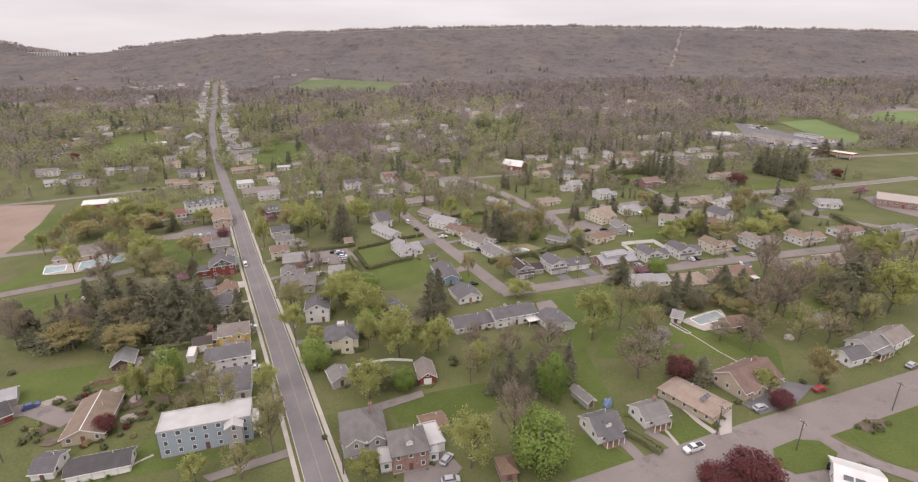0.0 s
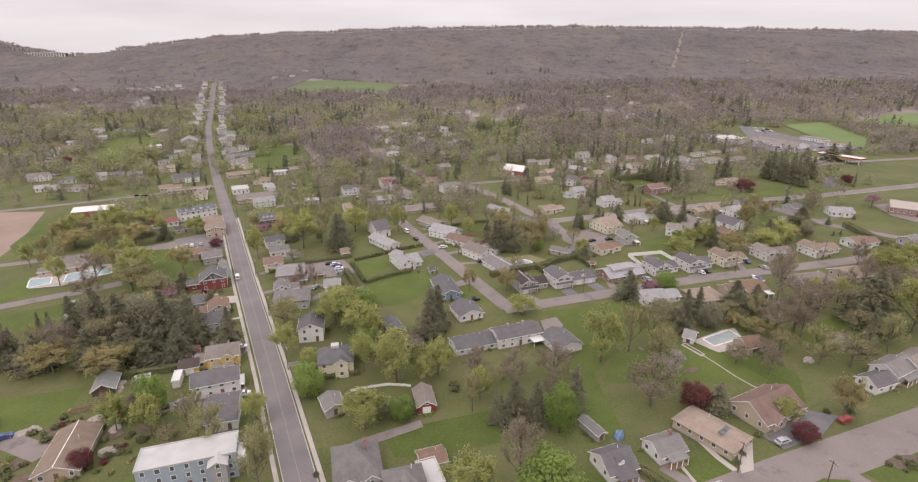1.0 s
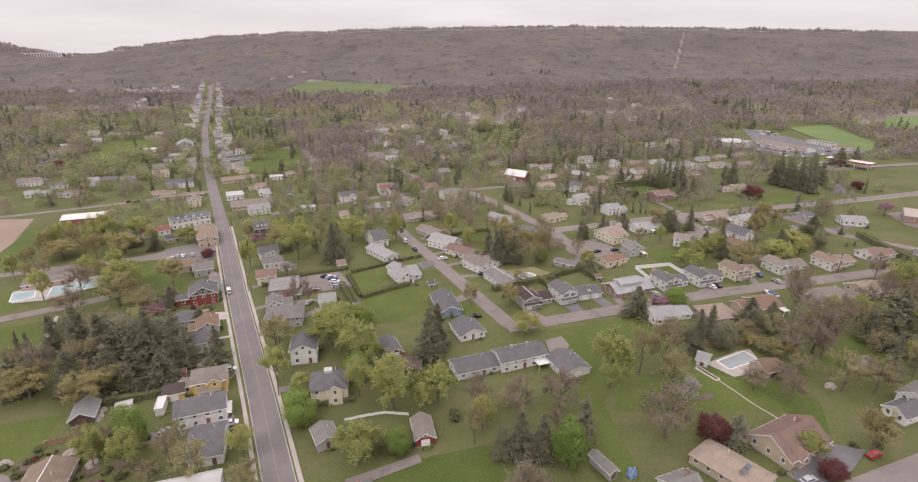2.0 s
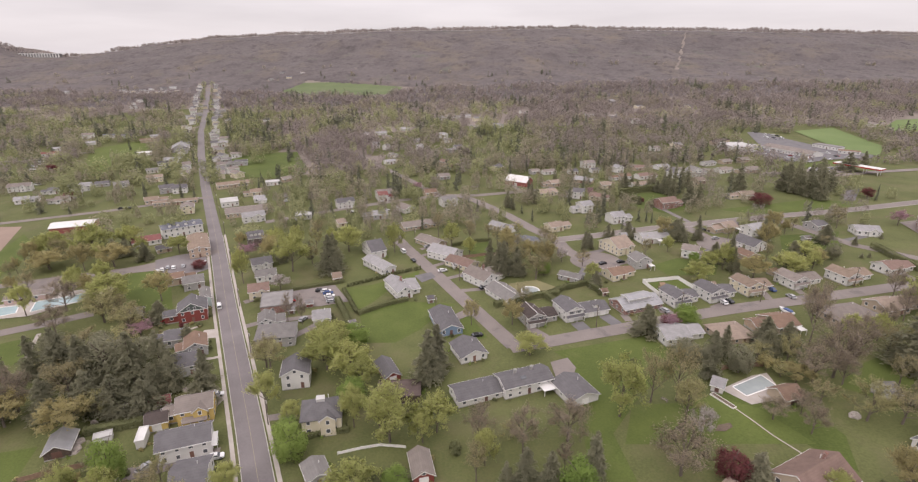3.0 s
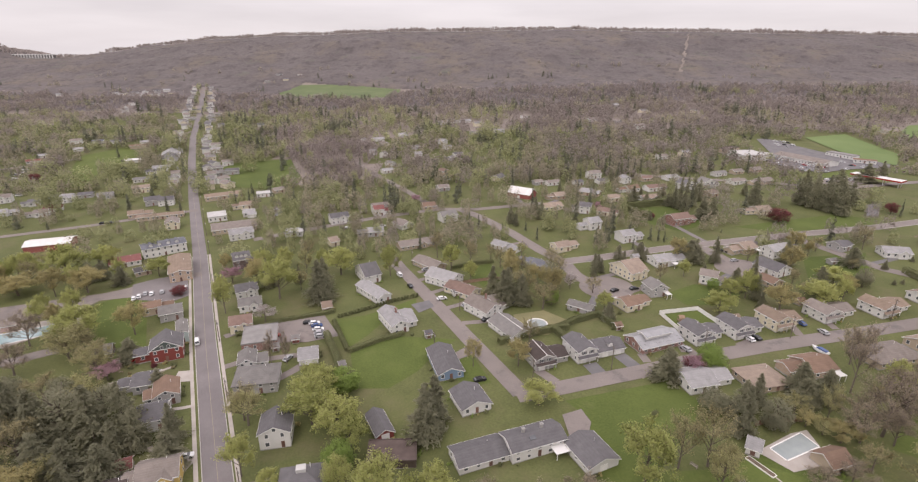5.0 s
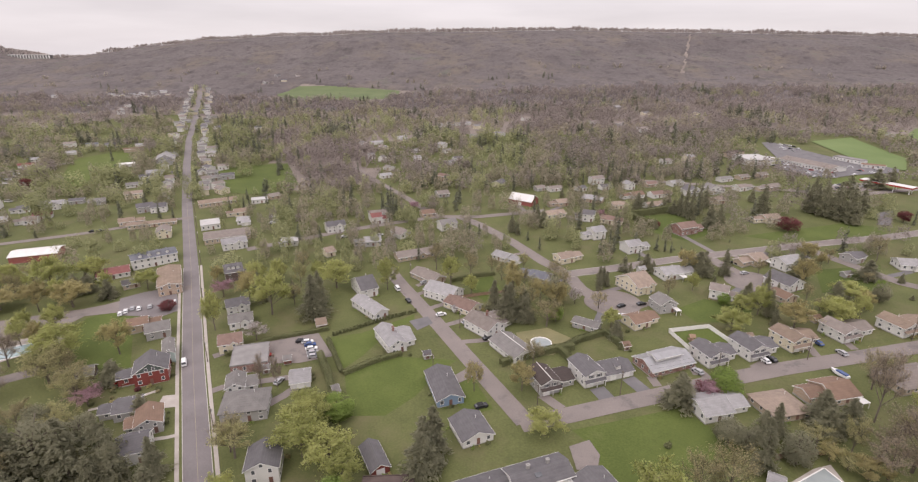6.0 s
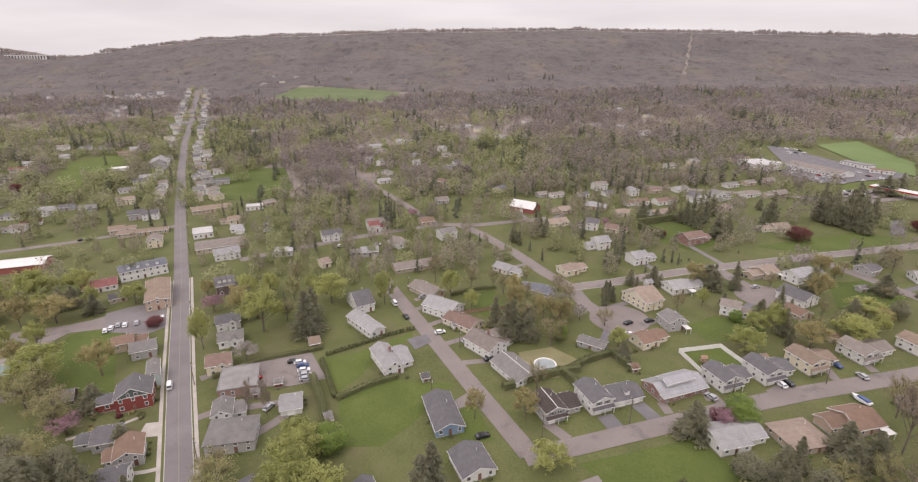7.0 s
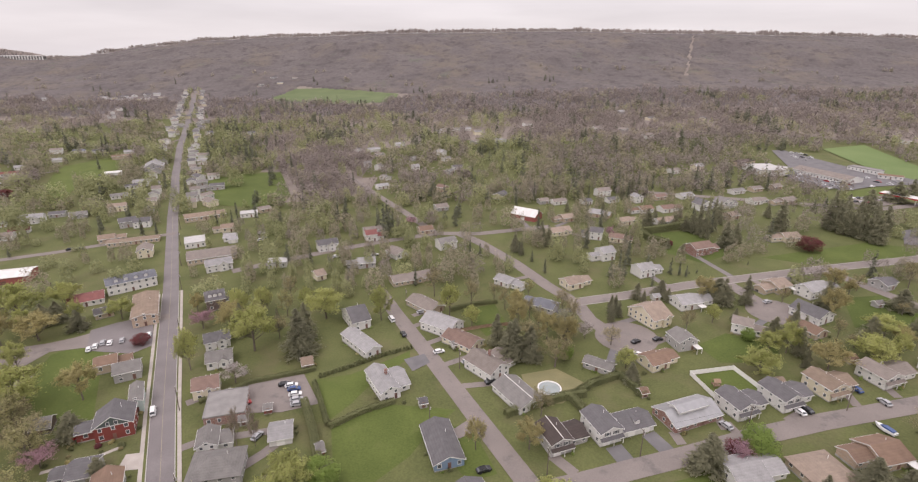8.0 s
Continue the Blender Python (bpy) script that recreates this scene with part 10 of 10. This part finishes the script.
# ---- woods ----
def in_clearing(x, y, margin=0.0):
    for hx, hy, yaw, a, b in FOOTPRINTS:
        if abs(hx - x) < 9 and (-13 if y > 470 else -26) < y - hy < 8:
            return True
    for pts, half in ROADS:
        for (x0, y0), (x1, y1) in zip(pts, pts[1:]):
            k = max(0, min(1, ((x - x0) * (x1 - x0) + (y - y0) * (y1 - y0)) / ((x1 - x0) ** 2 + (y1 - y0) ** 2)))
            if math.hypot(x0 + (x1 - x0) * k - x, y0 + (y1 - y0) * k - y) < half + 4:
                return True
    return any(x0 < x < x1 and y0 < y < y1 and abs((x - cx) * c + (y - cy) * s) < a and abs((y - cy) * c - (x - cx) * s) < b for x0, x1, y0, y1, cx, cy, c, s, a, b in GLADES)


GLADES = []


def glade(cx, cy, yaw, a, b):
    """An open field in which no woodland tree stands."""
    r = a + b
    GLADES.append((cx - r, cx + r, cy - r, cy + r, cx, cy, math.cos(radians(yaw)), math.sin(radians(yaw)), a, b))


glade(-280, 316, -53, 68, 20)
glade(-218, 1064, -19, 117, 65)
glade(401, 592, -105, 73, 27)
glade(575, 683, 36, 84, 34)
glade(-183, 538, -58, 60, 35)
glade(-360, 583, 110, 83, 27)
glade(-173, 198, 25, 16, 11)
glade(-199, 228, -89, 15, 9)
glade(-38, 255, 53, 22, 10)
glade(-24, 224, 43, 21, 14)
glade(56, 187, 5, 21, 14)
glade(43, 158, -99, 34, 8)
glade(-3, 126, 16, 16, 6)
glade(34, 105, 9, 10, 7)
glade(60, 112, 36, 9, 4)
glade(31, 246, 31, 11, 9)
glade(91, 156, -46, 18, 8)
glade(-68, 109, 8, 16, 7)
glade(-129, 140, 5, 13, 10)
glade(93, 244, 21, 8, 8)
glade(109, 268, 0, 15, 10)
glade(187, 297, 35, 27, 13)
glade(131, 380, -67, 24, 19)
glade(212, 361, 8, 43, 11)
glade(12, 295, -76, 12, 7)
glade(1, 214, -65, 11, 6)
glade(-252, 309, -64, 37, 8)
glade(-143, 287, -44, 16, 13)
glade(-64, 245, -19, 15, 11)
glade(343, 562, -97, 70, 51)
glade(328, 485, 17, 39, 9)
glade(303, 461, 18, 23, 11)
glade(263, 305, -102, 22, 11)
glade(270, 387, -130, 19, 4)
glade(83, 102, 20, 8, 5)
glade(116, 113, 34, 18, 9)
glade(108, 113, 16, 7, 3)
glade(-181, 271, 21, 27, 9)
glade(-145, 252, -56, 28, 12)


def grove(count, mix, *corners):
    """Strews trees of the kinds in mix over a patch between houses and streets: near ones as trees of their own, far ones into the woods."""
    rng = random.Random(count * 7 + int(corners[0][0]))
    xs, ys = [c[0] for c in corners], [c[1] for c in corners]
    made = 0
    for _ in range(count * 16):
        if made >= count:
            break
        x, y = rng.uniform(min(xs), max(xs)), rng.uniform(min(ys), max(ys))
        inside = False
        for (x0, y0), (x1, y1) in zip(corners, corners[1:] + corners[:1]):
            if (y0 > y) != (y1 > y) and x < (x1 - x0) * (y - y0) / (y1 - y0) + x0:
                inside = not inside
        k = 1 / math.hypot(x, y - 40)
        if not inside or blocked(x, y, 3.2) or (y > 150 and any(blocked(x + x * k * d, y + (y - 40) * k * d, 0.5, True) for d in (6, 11, 16))) or any(math.hypot(x - t[0], y - t[1]) < (t[2] + 2.2) for t in TREES):
            continue
        kind = rng.choice(mix)
        made += 1
        h = rng.uniform(8, 14)
        tree(kind, round(x, 1), round(y, 1), h * (1.2 if kind == "conifer" else 1), h * rng.uniform(0.3, 0.43) * (0.7 if kind == "conifer" else 1))


def blocked(x, y, r, houses_only=False):
    """Whether a crown of that radius would stand in a house or on a street."""
    for hx, hy, yaw, a, b in FOOTPRINTS:
        dx, dy = x - hx, y - hy
        if abs(dx) + abs(dy) < 40:
            c, s = math.cos(radians(yaw)), math.sin(radians(yaw))
            if abs(dx * c + dy * s) < a + r and abs(dy * c - dx * s) < b + r:
                return True
    if houses_only:
        return False
    for pts, half in ROADS:
        for (x0, y0), (x1, y1) in zip(pts, pts[1:]):
            k = max(0, min(1, ((x - x0) * (x1 - x0) + (y - y0) * (y1 - y0)) / ((x1 - x0) ** 2 + (y1 - y0) ** 2)))
            if math.hypot(x0 + (x1 - x0) * k - x, y0 + (y1 - y0) * k - y) < half + r * 0.8:
                return True
    return any(x0 < x < x1 and y0 < y < y1 and abs((x - cx) * c + (y - cy) * s) < a and abs((y - cy) * c - (x - cx) * s) < b for x0, x1, y0, y1, cx, cy, c, s, a, b in GLADES)


grove(12, ("lime", "olive", "conifer", "budding",), (182.2, 333.8), (229.6, 331.1), (187.7, 279.8), (164.7, 291.0))
grove(16, ("lime", "budding", "budding", "olive",), (-91.7, 501.7), (22.1, 509.3), (25.6, 376.6), (-8.8, 388.6), (-70.4, 517.4))
grove(36, ("lime", "lime", "lime", "olive", "greening", "conifer", "budding",), (-144.7, 352.3), (-110.4, 395.3), (-62.7, 372.9), (-42.1, 325.0), (-57.3, 290.8), (-83.8, 273.1), (-105.4, 274.0))
grove(24, ("lime", "budding", "bare", "olive", "budding", "bare",), (-130.0, 457.5), (-65.4, 517.0), (-8.8, 388.6), (-37.4, 312.1), (-70.5, 348.1))
grove(18, ("lime", "budding", "budding",), (-51.9, 391.5), (25.6, 376.6), (29.5, 297.4), (7.6, 269.4), (-24.1, 317.6))
grove(10, ("budding", "budding", "pine", "olive", "greening",), (21.7, 328.4), (52.6, 296.3), (43.5, 259.7), (16.5, 264.8))
grove(70, ("lime", "budding", "conifer", "conifer", "olive", "budding"), (22.6, 518.4), (250.0, 520.0), (250.0, 492.0), (60.0, 474.0), (10.0, 460.0))
grove(56, ("conifer", "budding", "olive", "lime", "budding"), (63.6, 333.2), (45.0, 440.0), (120.0, 470.0), (200.0, 470.0), (150.0, 350.0))
grove(16, ("lime", "conifer", "budding", "olive", "budding", "green",), (70.7, 330.0), (239.2, 335.0), (165.7, 254.9), (93.4, 265.8))
grove(24, ("bare", "greening", "lime", "budding", "bare", "budding", "conifer",), (131.6, 237.9), (215.9, 232.0), (159.2, 162.2), (105.8, 149.3), (105.1, 183.1))
grove(16, ("pine", "olive", "budding", "conifer", "conifer",), (-175.1, 178.4), (-144.3, 186.2), (-112.5, 166.8), (-112.1, 158.9), (-163.5, 164.3))
grove(3, ("lime", "olive", "budding",), (-109.6, 144.8), (-83.9, 150.4), (-72.7, 125.8), (-98.6, 126.8))
grove(10, ("lime", "green", "olive", "budding",), (-295.1, 407.5), (-199.5, 412.0), (-167.7, 353.6), (-201.5, 333.3), (-173.8, 301.4), (-201.7, 293.2))
grove(34, ("lime", "budding", "olive", "green", "budding",), (-485.6, 643.8), (-346.4, 710.5), (-193.8, 423.2), (-286.1, 396.5))
grove(86, ("lime", "lime", "conifer", "conifer", "budding", "olive",), (-381.6, 901.5), (-255.6, 991.8), (-124.1, 581.1), (-216.4, 589.5))
grove(7, ("lime", "greening", "greening",), (-44.3, 187.5), (-27.2, 190.2), (-22.5, 156.5), (-34.5, 152.4))
grove(8, ("greening", "greening", "lime",), (61.9, 207.7), (87.0, 194.6), (61.9, 137.9), (51.4, 151.7))
grove(8, ("lime", "greening", "budding",), (-90.3, 144.0), (-60.0, 142.8), (-40.5, 102.4), (-49.2, 102.6))
grove(13, ("lime", "budding", "bare", "budding", "greening",), (128.2, 210.3), (170.6, 212.7), (128.7, 161.2), (104.9, 167.2))
grove(14, ("greening", "budding", "olive", "budding",), (-157.4, 239.0), (-146.2, 240.2), (-130.3, 226.5), (-117.0, 205.8), (-130.6, 206.2))
grove(18, ("conifer", "lime", "budding",), (-275.7, 594.8), (-263.8, 748.4), (-125.3, 396.3), (-141.9, 360.2))
grove(14, ("budding", "lime", "bare",), (-0.9, 169.9), (41.9, 152.1), (38.9, 138.8), (1.0, 123.3))
grove(16, ("lime", "budding", "conifer",), (82.3, 194.8), (124.3, 198.0), (113.4, 177.7), (75.2, 175.0))
grove(7, ("budding", "conifer", "greening",), (112.4, 164.4), (194.6, 205.7), (165.9, 170.4), (116.8, 148.8))
grove(22, ("lime", "budding", "olive", "bare", "budding",), (-487.7, 559.6), (-395.3, 580.6), (-270.6, 382.4), (-334.6, 371.9))
grove(45, ("lime", "olive", "budding", "lime",), (-226.1, 263.1), (-235.7, 309.2), (-163.2, 309.0), (-134.4, 248.4), (-180.7, 229.0))
grove(16, ("lime", "olive", "bare", "budding",), (-436.4, 458.4), (-487.7, 559.6), (-334.6, 371.9), (-353.4, 364.1))
grove(64, ("budding", "bare", "bare", "lime", "conifer",), (-262.3, 619.5), (-99.9, 631.7), (-52.1, 368.4), (-157.5, 379.3))


# bearing, density, and shares of conifers, fresh and budding trees (the rest is bare)
WOOD_ZONES = [(-0.5, 0.62, (0.12, 0.36, 0.68)), (-0.34, 0.9, (0.2, 0.5, 0.76)), (-0.17, 1.0, (0.04, 0.1, 0.26)), (0.02, 0.8, (0.05, 0.14, 0.42)), (0.13, 0.7, (0.09, 0.36, 0.7)), (0.4, 0.95, (0.08, 0.17, 0.45)),
              (9.0, 0.75, (0.07, 0.2, 0.45)), (98.0, 0.95, (0.17, 0.46, 0.78)), (99.0, 1.0, (0.05, 0.1, 0.3))]


def plant_woods():
    rng = np.random.default_rng(5)
    crest_trees, mid, bud, lime, dark = [], [], [], [], []
    # the ridge, with a cleared strip that climbs it
    for y in np.arange(1010, 1640, 8.0):
        half = 0.93 * y + 120
        for x in np.arange(-half - 60, half, 9.5):
            px, py = x + rng.uniform(-4.5, 4.5), y + rng.uniform(-4.5, 4.5)
            cut = 438 + (py - 1150) * 0.425
            if abs(px - cut) < 4 and 1180 < py < 1565:
                continue
            if in_far_glade(px, py) or (py < 1180 and in_clearing(px, py)):
                continue
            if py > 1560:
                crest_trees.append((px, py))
            elif noise.noise((px * 0.02, py * 0.03, 2.0)) > 0.55 and py < 1200 and rng.random() < 0.5:
                dark.append((px, py))
            elif py < 1250 and noise.noise((px * 0.02, py * 0.03, 7.0)) > 0.42 and rng.random() < 0.4:
                bud.append((px, py))
            elif py < 1200 and rng.random() * 0.5 > rise(940, 1200, py):
                mid.append((px, py))
    # the valley woods
    for y in np.arange(480, 1010, 8.0):
        half = 0.93 * y + 60
        for x in np.arange(-half, half, 8.0):
            px, py = x + rng.uniform(-4, 4), y + rng.uniform(-4, 4)
            if in_clearing(px, py):
                continue
            k = noise.noise((px * 0.011, py * 0.011, 4.0))
            a = px / (py - 80)
            shares = WOOD_ZONES[-1] if py > (880 if a < 0.1 else 800) + 60 * k else WOOD_ZONES[-2] if py > 640 + 60 * k and -0.34 < a < 0.0 else next(z for z in WOOD_ZONES if a < z[0])
            if rng.random() > shares[1] or (py < 540 and rng.random() < 0.15):
                continue
            g = 0.5 + 0.62 * k + 0.5 * noise.noise((px * 0.031, py * 0.031, 8.0)) + 0.42 * (rng.random() - 0.5)
            if noise.noise((px * 0.023, py * 0.023, 12.0)) > 0.3 and rng.random() < shares[2][0] * 4:
                g = -1.0
            kinds = (dark, lime, bud, mid)
            if py > 860 and g > shares[2][2] and rng.random() < 0.45:
                continue
            kinds[sum(g > c for c in shares[2])].append((px, py))
    # street trees between the small houses of the far main street
    for (x, y), (dx, dy) in along(MAIN[5:], 12.0):
        for side in (-1, 1):
            if y > 520 and rng.random() < 0.62:
                off = side * rng.uniform(6.5, 8.5)
                (lime, bud, dark, lime)[rng.integers(0, 4)].append((x - dy * off, y + dx * off))
    for *spot, kind in GROVE:
        {"lime": lime, "bud": bud, "dark": dark, "bare": mid}[kind].append(tuple(spot))
    trng = np.random.default_rng(9)
    sky_twigs = [twig_template(trng, 26, 0.26, 0.035) for _ in range(8)]
    soft = [dome_template(trng, 74, 0.072, 0.6) for _ in range(8)]
    twiggy = [dome_template(trng, 60, 0.068, 0.9, 0.15) for _ in range(8)]
    leaf = [dome_template(trng, 84, 0.072, 0.6) for _ in range(8)]
    fir = [needle_sprays(trng, 56, 0.24, 26, 0.075) for _ in range(4)]
    fine_leaf = [dome_template(trng, 620, 0.034, 0.45) for _ in range(6)]
    fine_bud = [dome_template(trng, 560, 0.03, 0.6, 0.12) for _ in range(6)]
    fine_twig = [dome_template(trng, 520, 0.023, 1.0, 0.2) for _ in range(5)]
    fine_fir = [needle_sprays(trng, 280, 0.24, 70, 0.042) for _ in range(4)]
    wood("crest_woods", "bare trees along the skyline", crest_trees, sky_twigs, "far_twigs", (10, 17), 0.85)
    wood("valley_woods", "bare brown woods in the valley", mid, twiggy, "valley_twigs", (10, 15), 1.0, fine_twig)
    wood("budding_woods", "budding olive-brown trees", bud, soft, "wood_olive", (8, 13), 1.1, fine_bud)
    wood("spring_woods", "fresh yellow-green trees among houses", lime, leaf, "wood_lime", (8, 13), 1.1, fine_leaf)
    wood("conifer_woods", "dark conifers among the woods", dark, fir, "wood_needles", (11, 18), 0.85, fine_fir)


def in_far_glade(x, y):
    return any(x0 < x < x1 and y0 < y < y1 and abs((x - cx) * c + (y - cy) * s) < a and abs((y - cy) * c - (x - cx) * s) < b for x0, x1, y0, y1, cx, cy, c, s, a, b in GLADES)


def canopy():
    """The closed canopy of the ridge: rounded bare heads side by side, too many and too far to tell apart."""
    xs, ys = np.arange(-1720, 1720, 5.4), np.arange(830, 1640, 5.4)
    rng = np.random.default_rng(17)
    lift = rng.uniform(-1.4, 1.4, (len(ys), len(xs)))
    verts = []
    for j, y in enumerate(ys):
        for i, x in enumerate(xs):
            x += 2.7 * (j % 2)
            open_ground = in_far_glade(x, y) or (y < 1180 and in_clearing(x, y)) or (abs(x - 438 - (y - 1150) * 0.425) < 3.4 and 1180 < y < 1565)
            h = 2.4 + 0.7 * noise.noise((x * 0.03, y * 0.04, 1.0)) + 0.8 * noise.noise((x * 0.09, y * 0.09, 6.0)) + lift[j, i]
            verts.append((x + rng.uniform(-1.5, 1.5), y, gz(x, y) + (-1.5 if open_ground else h * rise(840, 1020, y) - 0.8 * (1 - rise(840, 1000, y)))))
    n = len(xs)
    faces = [(j * n + i, j * n + i + 1, (j + 1) * n + i + 1, (j + 1) * n + i) for j in range(len(ys) - 1) for i in range(n - 1)]
    data = arrays_mesh("canopy", verts, faces)
    data.materials.append(MATS["canopy_twigs"])
    tagged(new("canopy", data), "closed grey-brown canopy of the bare ridge woods", "woods", kind="stuff")


tangled_garden(70, 3, (-120.0, 110.0), (-84.0, 141.0))
tangled_garden(26, 4, (-104.0, 162.0), (-84.0, 182.0))
tangled_garden(24, 5, (-126.0, 206.0), (-102.0, 224.0))
tangled_garden(20, 6, (94.0, 98.0), (128.0, 118.0))
plant_woods()
canopy()
foundation_shrubs()

# ---- spare template trees are not kept ----
for made in KINDS.values():
    for spare in made:
        if "free" in spare:
            for o in (*spare.children_recursive, spare):
                bpy.data.objects.remove(o)
